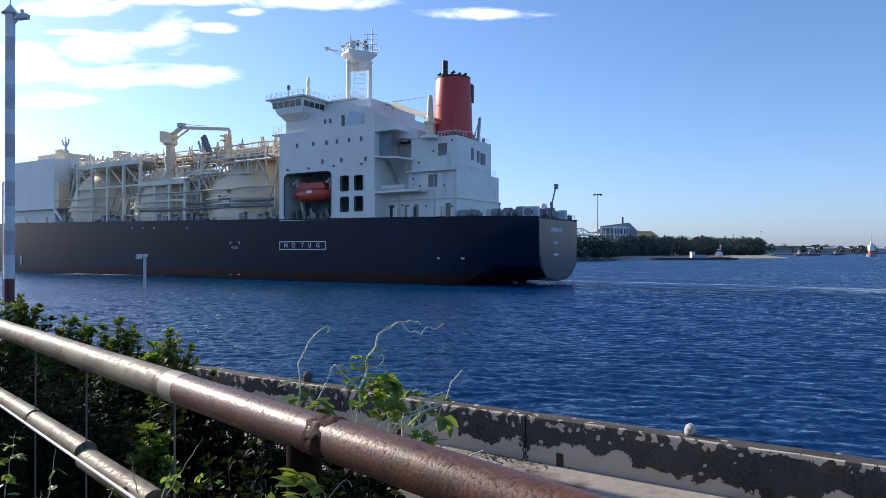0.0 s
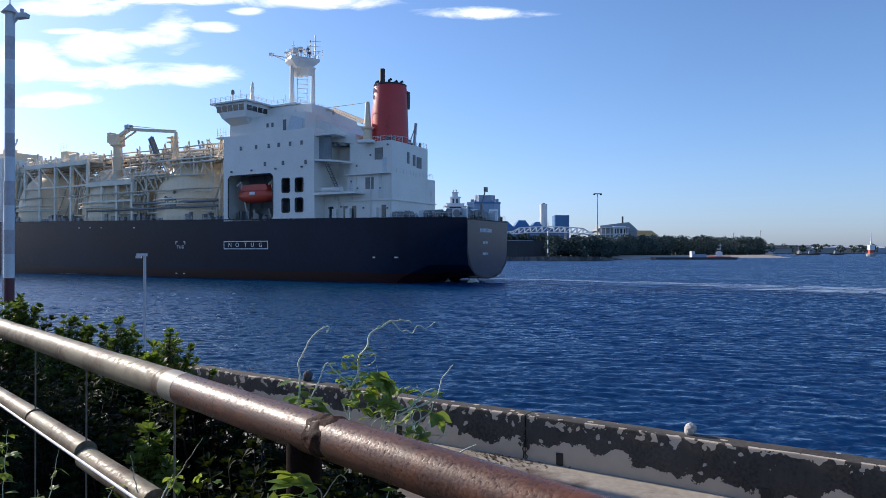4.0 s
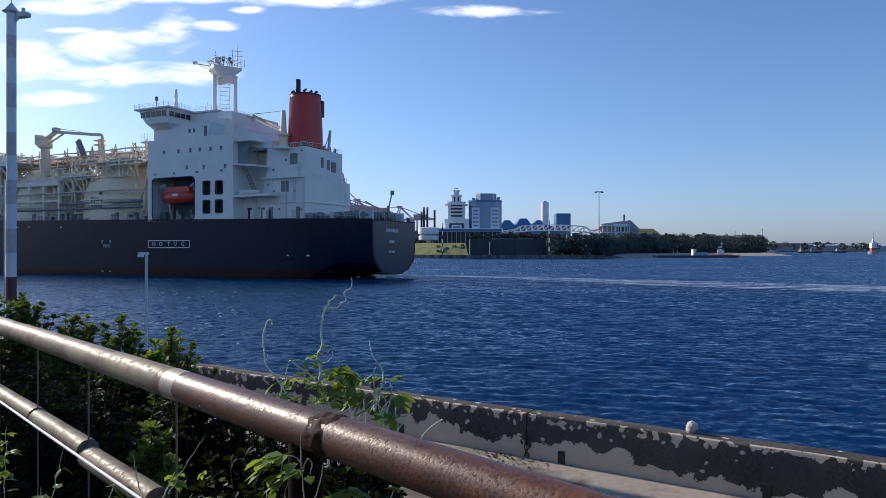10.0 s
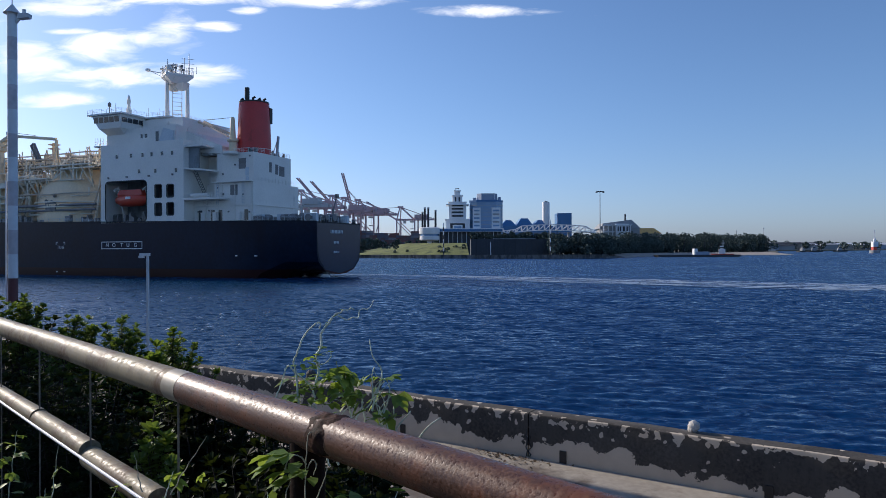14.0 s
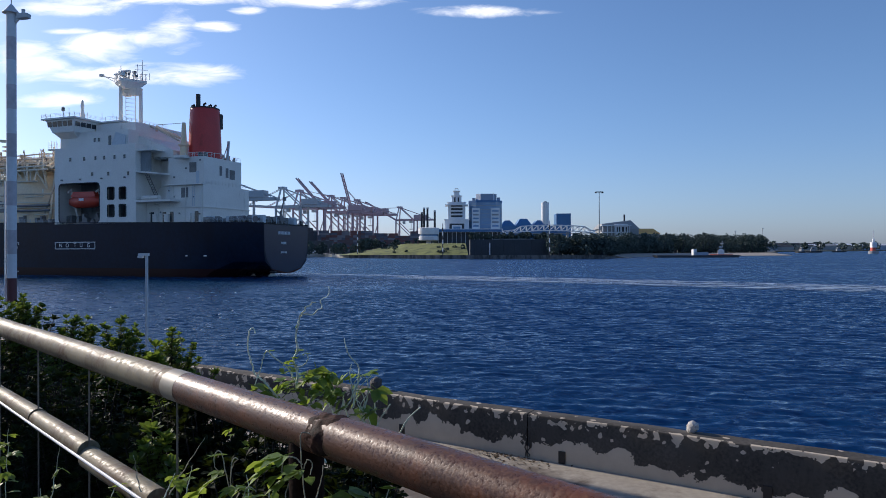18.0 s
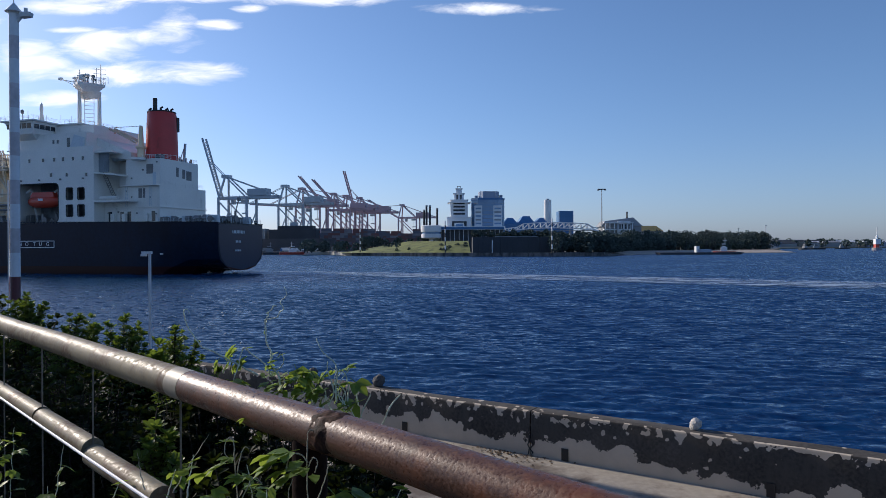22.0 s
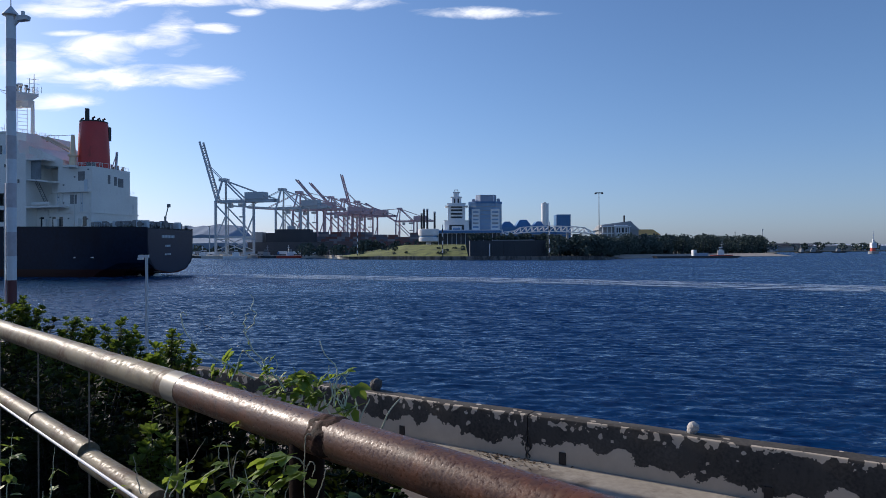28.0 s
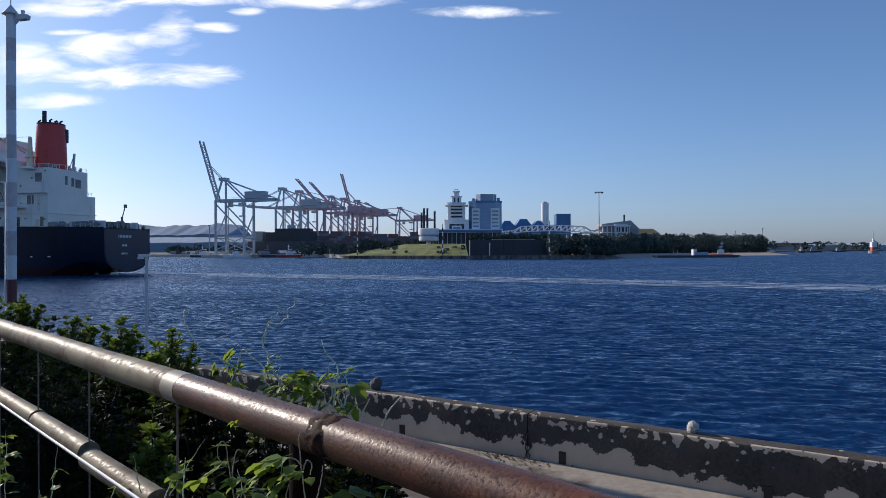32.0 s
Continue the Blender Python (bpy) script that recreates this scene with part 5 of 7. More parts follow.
def build_rail():
    rail = thing("pipe_rail", "old pipe railing, galvanised and rusted brown", "railing")
    R = 0.0305

    def run(a, b, drop, r, wav=0.0004, out=0.0):
        n = max(3, int((b - a) / 0.03))
        g = Geo()
        pts, rad = [], []
        for i in range(n + 1):
            s = a + (b - a) * i / n
            p = rail_p(s, drop, out)
            p.z += 0.004 * noise.noise((s * 1.5, drop * 7, 1))
            pts.append(p)
            rad.append(r + wav * noise.noise((s * 5, 3, drop)))
        return g.tube(pts, rad, 40)
    part("galvanised_pipe", run(-6.0, 1.50, 0, R), GALV, rail, "worn galvanised top pipe", smooth=True)
    part("rusty_pipe", run(1.50, 1.985, 0, R), RUST, rail, "rust-brown top pipe", smooth=True)
    part("rusty_pipe", run(1.985, 7.5, 0, R * 1.01), RUST, rail, "rust-brown top pipe", smooth=True)
    part("collar", run(1.455, 1.515, 0, R + 0.0005, 0.0002), COLLAR, rail, "bare steel band", smooth=True)
    # lumpy weld where two lengths meet above the post
    g = Geo()
    d = (rail_p(2.2) - rail_p(2.0)).normalized()
    a = d.cross(Vector((0, 0, 1))).normalized()
    b = a.cross(d)
    nu, nw = 40, 72
    for i in range(nu + 1):
        k = i / nu
        for j in range(nw):
            w = 2 * math.pi * j / nw
            s = 1.995 + (k - 0.5) * 0.052 + 0.02 * noise.noise((math.cos(w) * 2.2, math.sin(w) * 2.2, 5))
            lump = max(0.0, noise.noise((math.cos(w) * 2.6, math.sin(w) * 2.6, k * 3.2 + 4)) + 0.35) * 0.0040 * math.sin(math.pi * k)
            g.v.append(tuple(rail_p(s) + (a * math.cos(w) + b * math.sin(w)) * (R * 0.995 + lump)))
    for i in range(nu):
        for j in range(nw):
            p, q = i * nw + j, i * nw + (j + 1) % nw
            g.f.append((p, q, q + nw, p + nw))
    part("weld", g, mat("rusted_weld", (0.055, 0.024, 0.016), 0.7, spec=0.1, vary=0.6, scale=36, bump=0.002, grime=(0.012, 0.007, 0.006), grime_at=0.52, grime_scale=40, streak=1.0), rail, "lumpy dark weld", smooth=True)
    for s, r in ((1.928, 0.0265), (-2.4, 0.0265), (4.6, 0.0265), (7.3, 0.0265)):
        p = rail_p(s)
        part("post", Geo().tube([(p.x, p.y, WALK_Z - 0.2), (p.x, p.y, p.z - 0.01)], r, 20), WELDM, rail, "dark rusted post", smooth=True)
    # the middle pipe in short lengths between the bars
    for a, b, dz in ((-6.0, -0.1, 0.0), (-0.1, 0.468, 0.0), (0.475, 0.934, 0.004), (0.940, 1.37, 0.018)):
        part("middle_pipe", run(a, b, 0.24 + dz, 0.0275), GALV, rail, smooth=True)
    for s in (-1.5, -1.0, -0.5, -0.02, 0.470, 0.937, 1.467):
        p = rail_p(s)
        part("bar", Geo().tube([(p.x, p.y, WALK_Z - 0.05), (p.x, p.y, p.z - 0.024)], 0.0022, 8), BARM, rail, smooth=True)
    return rail


build_rail()
g = Geo()
c0, c1 = Vector((-1.437, 2.2135, 6.309)), Vector((-0.6375, 1.401, 6.2975))
pts = [c0.lerp(c1, -1.2 + 2.3 * i / 39) - Vector((0, 0, 0.006 * math.sin(math.pi * i / 39))) for i in range(40)]
g.tube(pts, 0.0034, 8)
thing("white_cable", "thin white cable tied along the railing", "cable", geo=g, material=mat("white_cable_sheath", (0.75, 0.76, 0.78), 0.4, vary=0.1), smooth=True)

# ---- posts on the quay ----
WP = mat("white_band_paint", (0.64, 0.70, 0.74), 0.55, vary=0.08, grime=(0.4, 0.42, 0.42), grime_at=0.68)
RP = mat("red_band_paint", (0.11, 0.034, 0.038), 0.55, vary=0.15)


# pale colour for the upper red bands stands in for glare over them
VEILED = mat("glare_veiled_band_paint", (0.50, 0.49, 0.53), 0.6, vary=0.2, grime=(0.42, 0.42, 0.44), grime_at=0.5)


def build_tall_post():
    x, y, r = -14.97, 23.6, 0.155
    post = thing("banded_post", "tall post in red and white bands with a pointed cap", "post", at=pose(x, y, QUAY_Z))
    edges = [0.0, 1.4, 2.2, 3.05, 3.88, 4.72, 5.56, 6.4, 7.24, 8.05, 8.9, 9.75, 10.6, 11.4, 12.15]
    for i, (a, b) in enumerate(zip(edges, edges[1:])):
        part("band", Geo().tube([(0, 0, a), (0, 0, b)], r, 20, cap=False), WP if i % 2 == 1 else (RP if i < 4 else VEILED), post, smooth=True)
    part("cap", Geo().lathe([(r, 12.15), (r, 12.2), (0.28, 12.22), (0.02, 12.55)], n=16), M["greypaint"], post)
    part("spike", Geo().tube([(0, 0, 12.5), (0, 0, 13.1)], 0.015, 6), M["steel"], post)
    part("lamp_arm", Geo().tube([(0.1, 0, 11.9), (0.26, 0, 12.06), (0.42, 0, 12.1)], [0.07, 0.06, 0.06], 8), M["greypaint"], post)
    part("lamp", Geo().hexa([(0.26, -0.12, 12.02), (0.60, -0.12, 12.06), (0.60, 0.12, 12.06), (0.26, 0.12, 12.02), (0.26, -0.12, 12.2), (0.62, -0.12, 12.2), (0.62, 0.12, 12.2), (0.26, 0.12, 12.2)]).tube([(0.42, 0, 12.18), (0.42, 0, 12.36)], 0.06, 8), M["greypaint"], post)
    part("conduit", Geo().tube([(-0.20, -0.05, 0), (-0.20, -0.05, 6.4)], 0.028, 6), M["mark"], post, "thin white pipe")
    lamp = thing("quay_lamp", "slim white lamp post with a short arm", "street lamp", at=pose(-8.55, 19.6, QUAY_Z))
    part("pole", Geo().beam((0, 0, 0), (0, 0, 3.84), 0.062), M["greypaint"], lamp)
    part("arm", Geo().box(-0.22, 0.06, -0.05, 0.05, 3.84, 3.92).box(-0.24, -0.1, -0.06, 0.06, 3.78, 3.84), WP, lamp)


build_tall_post()
# ---- the far shore ----
LAND = mat("far_land", (0.10, 0.10, 0.07), 0.95, vary=0.3, scale=0.05)
STONE = mat("quay_stone", (0.17, 0.16, 0.15), 0.9, vary=0.35, scale=0.4, grime=(0.05, 0.05, 0.05), grime_at=0.5, grime_scale=0.3)
SAND = mat("pale_sand", (0.38, 0.33, 0.28), 0.95, vary=0.2, scale=0.2)
GRASS = mat("lawn", (0.17, 0.19, 0.05), 0.95, vary=0.35, scale=0.25, grime=(0.07, 0.09, 0.03), grime_at=0.56, grime_scale=0.12)
FWHITE = mat("white_render", (0.78, 0.79, 0.80), 0.7, vary=0.08, scale=0.2)
FDARK = mat("dark_slate_cladding", (0.045, 0.05, 0.06), 0.7, vary=0.2, scale=0.2)
BGLASS = mat("blue_curtain_glass", (0.16, 0.29, 0.46), 0.22, vary=0.2, scale=0.3, spec=0.7)
BROWN = mat("blue_grey_crown_cladding", (0.30, 0.36, 0.46), 0.6, vary=0.15)
BLUEROOF = mat("blue_roof_sheet", (0.05, 0.17, 0.36), 0.5, vary=0.12, scale=0.3)
GREYB = mat("grey_concrete_building", (0.30, 0.31, 0.32), 0.8, vary=0.12, scale=0.2)
YELLOW = mat("yellow_roof_sheet", (0.72, 0.42, 0.15), 0.6, vary=0.12)
# both crane colours are lightened to carry the distance haze
CRANEM = mat("hazed_grey_crane_paint", (0.46, 0.50, 0.53), 0.6, vary=0.12, scale=0.2)
CRANER = mat("hazed_rose_crane_paint", (0.50, 0.37, 0.40), 0.6, vary=0.15, scale=0.2)
# far leaves paled and blued so the colour carries the haze
LEAFFAR = mat("far_foliage", (0.085, 0.112, 0.100), 0.95, vary=0.3, scale=0.12, per_piece=0.22, spec=0.1)
HILL = mat("hazy_hill", (0.20, 0.27, 0.36), 1.0, vary=0.1, scale=0.004)
LZ = 2.2
RUSTHULL = mat("dull_slate_hull", (0.085, 0.085, 0.095), 0.7, vary=0.2, scale=0.2)
TUGRED = mat("bright_tug_red", (0.50, 0.07, 0.045), 0.5, vary=0.12)

shore = [(-700, 930), (-420, 850), (-300, 800), (-204, 725), (-120, 690), (-78, 560), (-4, 505), (74, 474), (112, 486), (150, 590), (205, 640), (330, 690), (420, 860), (700, 1450), (1350, 1950), (2600, 2300)]
g = Geo()
poly = shore + [(2600, 4800), (-2600, 4800), (-2600, 1500)]
g.prism(poly, -3, LZ)
thing("far_land", "flat land of the opposite shore", "land", kind="structure", geo=g, material=LAND)
g = Geo()
for (x0, y0), (x1, y1) in zip(shore[1:10], shore[2:10]):
    g.hexa([(x0, y0 - 0.6, -2), (x1, y1 - 0.6, -2), (x1, y1 + 1.6, -2), (x0, y0 + 1.6, -2), (x0, y0 - 0.6, LZ + 0.5), (x1, y1 - 0.6, LZ + 0.5), (x1, y1 + 1.6, LZ + 0.5), (x0, y0 + 1.6, LZ + 0.5)])
thing("far_quay_edge", "grey stone quay edge of the opposite shore", "quay", kind="structure", geo=g, material=STONE)
g = Geo()
edge = [(128, 522), (152, 578), (212, 626), (330, 672)]
for (x0, y0), (x1, y1) in zip(edge, edge[1:]):
    g.hexa([(x0 + 9, y0 - 4, -1), (x1 + 9, y1 - 8, -1), (x1 - 2, y1 + 14, -1), (x0 - 2, y0 + 10, -1),
            (x0 + 9, y0 - 4, 0.3), (x1 + 9, y1 - 8, 0.3), (x1 - 2, y1 + 14, 2.9), (x0 - 2, y0 + 10, 2.9)])
thing("beach", "narrow strip of pale sand", "beach", kind="structure", geo=g, material=SAND)


APRON = mat("pale_apron_concrete", (0.50, 0.47, 0.42), 0.9, vary=0.15, scale=0.1)
g = Geo()
for (x0, y0), (x1, y1) in zip(shore[1:6], shore[2:6]):
    g.hexa([(x0, y0 - 1.2, -1), (x1, y1 - 1.2, -1), (x1, y1 + 24, -1), (x0, y0 + 24, -1), (x0, y0 - 1.2, LZ + 0.8), (x1, y1 - 1.2, LZ + 0.8), (x1, y1 + 24, LZ + 0.8), (x0, y0 + 24, LZ + 0.8)])
g.hexa([(-248, 696, -2), (-194, 688, -2), (-194, 745, -2), (-248, 770, -2), (-248, 696, LZ + 0.8), (-194, 688, LZ + 0.8), (-194, 745, LZ + 0.8), (-248, 770, LZ + 0.8)])
thing("quay_apron", "pale concrete apron under the cranes", "quay", kind="structure", geo=g, material=APRON)
random.seed(52)
for i in range(26):
    k = (i + random.uniform(0.1, 0.9)) / 26
    x = -330 + k * 225
    (x0, y0), (x1, y1) = next((a, b) for a, b in zip(shore[1:], shore[2:]) if a[0] <= x <= b[0])
    y = y0 + (y1 - y0) * (x - x0) / (x1 - x0) + random.uniform(7, 18)
    L, h = random.uniform(5, 12), random.uniform(2.4, 4.0)
    lr = thing("lorry", "parked lorry with a plain box body", "lorry", "lorries on the apron", at=pose(x, y, LZ + 0.8, 0, 0, random.uniform(-25, 25)))
    part("box_body", Geo().box(-L / 2, L / 2, -1.25, 1.25, 1.0, 1.0 + h), random.choice((FWHITE, GREYB, FDARK, GREYB, FWHITE)), lr)
    part("cab", Geo().hexa([(L / 2 + 0.3, -1.2, 0.7), (L / 2 + 2.4, -1.2, 0.7), (L / 2 + 2.4, 1.2, 0.7), (L / 2 + 0.3, 1.2, 0.7), (L / 2 + 0.3, -1.2, 3.2), (L / 2 + 1.9, -1.2, 3.2), (L / 2 + 1.9, 1.2, 3.2), (L / 2 + 0.3, 1.2, 3.2)]),
         random.choice((FWHITE, BLUEROOF, GREYB)), lr)
    for wx in (-L / 2 + 1.0, L / 2 + 1.3):
        part("wheel", Geo().tube([(wx, -1.3, 0.5), (wx, 1.3, 0.5)], 0.5, 10), FDARK, lr)


def clump(name, label, category, spots, seed, material=LEAFFAR, leaf=1.4, per=90, kind="stuff", group=""):
    """Trees seen from far: crowns of many leafy tufts on short trunks."""
    random.seed(seed)
    g, tr = Geo(), Geo()
    for x, y, z, r, h in spots:
        tr.tube([(x, y, z), (x + random.uniform(-.3, .3), y, z + h * 0.6)], [r * 0.09, r * 0.04], 6)
        for i in range(per):
            w, el, k = random.uniform(0, 6.28), random.uniform(-1.2, 1.5), random.uniform(0.35, 1.0) ** 0.5
            p = Vector((x + r * k * math.cos(w) * math.cos(el), y + r * k * math.sin(w) * math.cos(el), z + h * 0.55 + h * 0.45 * k * math.sin(el)))
            s = leaf * random.uniform(0.5, 1.2)
            d1 = Vector((random.gauss(0, 1), random.gauss(0, 1), random.gauss(0, 0.7))).normalized() * s
            d2 = d1.cross(Vector((random.gauss(0, 1), random.gauss(0, 1), random.gauss(0, 1)))).normalized() * s * 0.8
            q = len(g.v)
            g.v += [tuple(p + d1), tuple(p + d2 + d1.cross(d2) * 0.3 / max(s, .1)), tuple(p - d1), tuple(p - d2)]
            g.f += [(q, q + 1, q + 2), (q, q + 2, q + 3)]
    ob = thing(name, label, category, group, kind, None)
    part("crown", g, material, ob, kind="stuff")
    part("trunk", tr, FDARK, ob, kind="stuff")
    return ob


random.seed(41)
spots = []
for i in range(190):                                    # the long belt of trees
    k = random.random()
    x = 78 + k * 330
    y = 520 + k * 330 + random.uniform(0, 50)
    spots.append((x, y, LZ, random.uniform(5, 9), random.uniform(13, 19) * (1 + 0.25 * k)))
for i in range(110):
    k = random.random()
    a, b = ((74, 474), (112, 486)) if k < 0.25 else (((112, 486), (150, 590)) if k < 0.6 else ((150, 590), (205, 640)))
    u = random.random()
    spots.append((a[0] + (b[0] - a[0]) * u + 2, a[1] + (b[1] - a[1]) * u + random.uniform(3, 28), LZ, random.uniform(4, 7), random.uniform(11, 16)))
for i in range(170):                                    # undergrowth that closes the belt's foot
    x, y, z, r, h = random.choice(spots)
    spots.append((x + random.uniform(-4, 4), y - random.uniform(1, 6), LZ, random.uniform(3, 5), random.uniform(4, 8)))
clump("tree_belt", "dark green belt of shore trees", "trees", spots, 42, per=200, leaf=0.95)
spots = [(random.uniform(20, 74), random.uniform(500, 512), 14.0, random.uniform(2, 3.5), random.uniform(3, 6)) for i in range(34)]
clump("terrace_shrubs", "dark shrubs along the terrace", "shrubs", spots, 43, per=70, leaf=0.9)
spots = [(random.uniform(-135, -80), random.uniform(600, 690), LZ, random.uniform(4, 7), random.uniform(8, 14)) for i in range(16)]
spots += [(random.uniform(-80, 0), random.uniform(625, 660), 6, random.uniform(3, 6), random.uniform(7, 12)) for i in range(26)]
clump("park_trees", "dark trees behind the lawn", "trees", spots, 44, per=100, leaf=1.4)
spots = [(random.uniform(-430, -270), random.uniform(980, 1080), LZ, random.uniform(8, 12), random.uniform(8, 14)) for i in range(24)]
clump("far_trees", "dark trees beyond the basin", "trees", spots, 45, per=90, leaf=2.0)
spots = [(random.uniform(560, 1500), random.uniform(1650, 2200), LZ, random.uniform(10, 18), random.uniform(14, 26)) for i in range(60)]
clump("far_trees", "distant dark trees by the harbour mouth", "trees", spots, 46, per=70, leaf=3.5)

# lawn on a mound, with dark shrubs dotted over it
g = Geo()
lx = [-92 + i * 5.0 for i in range(23)]
for x in lx:
    k = min(1.0, (x + 92) / 60)
    for j in range(6):
        f = j / 5
        y0 = 508 + max(0, -(x + 4)) * 0.62
        g.v.append((x, y0 + 2.5 + f * (62 - k * 4), LZ + 0.3 + (9.2 * k + 0.3) * (f ** 0.8) + 0.3 * noise.noise((x * 0.1, f * 3, 0))))
for i in range(len(lx) - 1):
    for j in range(5):
        a = i * 6 + j
        g.f.append((a, a + 6, a + 7, a + 1))
thing("lawn", "sloping sunlit lawn above the far quay", "lawn", kind="structure", geo=g, material=GRASS, smooth=True)
random.seed(47)
for i in range(22):
    x, f = random.uniform(-72, 16), random.uniform(0.15, 0.85)
    k = min(1.0, (x + 92) / 60)
    y = 508 + max(0, -(x + 4)) * 0.62 + 2.5 + f * 60
    z = LZ + 0.3 + (9.2 * k + 0.3) * f ** 0.8
    clump("lawn_shrub", "low dark shrub on the lawn", "shrub", [(0, 0, -0.4, random.uniform(1.2, 2.4), random.uniform(1.6, 2.6))], 100 + i, per=36, leaf=0.7, kind="", group="shrubs on the lawn").matrix_world = pose(x, y, z)


# round pavilion on a stem, and the long low terminal behind it
pav = thing("round_pavilion", "white round pavilion raised on a stem", "building", at=pose(-13.5, 600, 0))
part("stem", Geo().tube([(0, 0, LZ), (0, 0, 15)], 2.0, 12), FWHITE, pav)
part("storey", Geo().lathe([(7.6, 14.6), (8.6, 15.2), (8.6, 18.4), (8.2, 18.6)], n=28), FWHITE, pav, smooth=True)
part("window_band", Geo().lathe([(8.0, 18.6), (8.0, 20.2)], n=28), BGLASS, pav, smooth=True)
part("roof", Geo().lathe([(8.4, 20.2), (9.0, 20.4), (9.0, 25.6), (8.0, 26.0)], n=28), FWHITE, pav, smooth=True)
term = thing("terminal_building", "long low terminal with dark glass", "building", at=pose(0, 606, 0))
part("glass_front", Geo().box(-6, 50, 0.5, 18, LZ, 22.2), FDARK, term)
part("roof", Geo().box(-21, 52, -3, 22, 22.2, 25.2), FWHITE, term)
part("fascia", Geo().box(-6, 51, -3.2, -3.0, 22.4, 24.6), BLUEROOF, term)
for i in range(14):
    part("mullion", Geo().box(-5 + i * 4, -4.6 + i * 4, 0.2, 0.5, LZ, 22.2), FWHITE, term)

# stepped white tower
tow = thing("stepped_tower", "white stepped tower with an open crown", "building", at=pose(11.5, 622, 0))
for w, z0, z1 in ((10.8, 20, 33.5), (7.8, 33.5, 49.0), (4.4, 49.0, 55.0), (2.6, 55.6, 59.5)):
    part("tier", Geo().box(-w, w, -w, w, z0, z1), FWHITE, tow)
for w, z in ((11.4, 33.3), (10.4, 46.6), (8.4, 48.9), (5.2, 55.0), (3.2, 59.5)):
    part("cornice", Geo().box(-w, w, -w, w, z, z + 0.7), FWHITE, tow)
for z in (36.0, 39.2, 42.4, 45.4):
    part("window_band", Geo().box(-5.2, 5.2, -8.0, -7.7, z, z + 1.6), FDARK, tow)
part("portal", Geo().box(-6.6, 6.6, -11.1, -10.7, 24, 30), FDARK, tow)
part("portal_wall", Geo().box(-4.4, 4.4, -11.6, -11.1, 22, 28.6), FWHITE, tow)
part("portal_glass", Geo().box(-3.2, 3.2, -11.8, -11.6, 22, 27.4), BGLASS, tow)
for x in (-2.4, 1.0):
    part("crown_opening", Geo().box(x, x + 1.4, -4.6, -4.35, 50, 54), FDARK, tow)
part("crown_frame", Geo().beam((-1.4, 0, 60), (-1.4, 0, 62.4), 0.5).beam((1.4, 0, 60), (1.4, 0, 62.4), 0.5).beam((-1.6, 0, 62.2), (1.6, 0, 62.2), 0.5), GREYB, tow)

# glass tower with white bays and a brown crown
gt = thing("glass_tower", "blue glass tower with white bays and pale crown", "building", at=pose(38.0, 632, 0))
oct8 = [(-9, -13), (9, -13), (15, -7), (15, 7), (9, 13), (-9, 13), (-15, 7), (-15, -7)]
part("shaft", Geo().prism(oct8, LZ, 51.0), BGLASS, gt)
part("crown", Geo().prism([(x * 0.62 + 1, y * 0.8) for x, y in oct8], 51.0, 57.6), BROWN, gt)
part("parapet", Geo().prism([(x * 1.02, y * 1.02) for x, y in oct8], 49.6, 51.4), BLUEROOF, gt)
for x0, x1, yy in ((-12.5, -5.5, -13.3), (4.5, 12.5, -13.3)):
    bay = part("bay", Geo().box(x0, x1, yy, -9, 22, 44.5), FWHITE, gt)
    for k in range(6):
        part("window_band", Geo().box(x0 + 1, x1 - 1, yy - 0.15, yy + 0.1, 24 + k * 3.4, 25.5 + k * 3.4), BGLASS if k % 2 else GREYB, bay)
for k in range(8):
    part("floor_band", Geo().prism([(x * 1.01, y * 1.01) for x, y in oct8], 22 + k * 3.5, 22.35 + k * 3.5), GREYB, gt)
part("crown_fin", Geo().box(-7, -6.6, -10.8, -10.4, 51, 57.8).box(7, 7.4, -10.8, -10.4, 51, 57.8), FWHITE, gt)
part("roof_gear", Geo().box(-12, -9, -6, 0, 51, 54).box(11, 13.5, -6, 0, 51, 54.5), BROWN, gt)

# dark terrace wall behind the quay
tw2 = thing("terrace_wall", "dark slate retaining wall of the terrace", "wall", kind="structure")
for i in range(14):
    part("panel", Geo().box(19 + i * 4.05, 19 + i * 4.05 + 3.97, 496, 498 + 16, LZ, 14.0), FDARK, tw2)
part("coping", Geo().box(36, 66, 495.6, 498, 14.0, 14.5), GREYB, tw2)

# white truss footbridge
tb = thing("truss_footbridge", "white arched steel truss footbridge", "bridge", at=pose(0, 530, 0))
g = Geo()


def arch(x):
    return 18.6 + 2.8 * math.sin(math.pi * min(1, max(0, (x - 44) / 76))) ** 0.8


xs = [46 + i * 4.5 for i in range(17)]
for y in (-2, 2):
    g = Geo()
    for a, b in zip(xs, xs[1:]):
        h0, h1 = (4.2 if 55 < a < 112 else 2.0), (4.2 if 55 < b < 112 else 2.0)
        g.beam((a, y, arch(a)), (b, y, arch(b)), 0.6).beam((a, y, arch(a) + h0), (b, y, arch(b) + h1), 0.6)
        g.beam((a, y, arch(a)), (b, y, arch(b) + h1), 0.4).beam((a, y, arch(a)), (a, y, arch(a) + h0), 0.5)
    part("truss", g, FWHITE, tb)
part("walkway", Geo().box(46, 118, -1.8, 1.8, 19.0, 19.4), GREYB, tb)
for x in (62, 96):
    part("pier", Geo().box(x - 0.8, x + 0.8, -1.2, 1.2, LZ, 20), GREYB, tb)

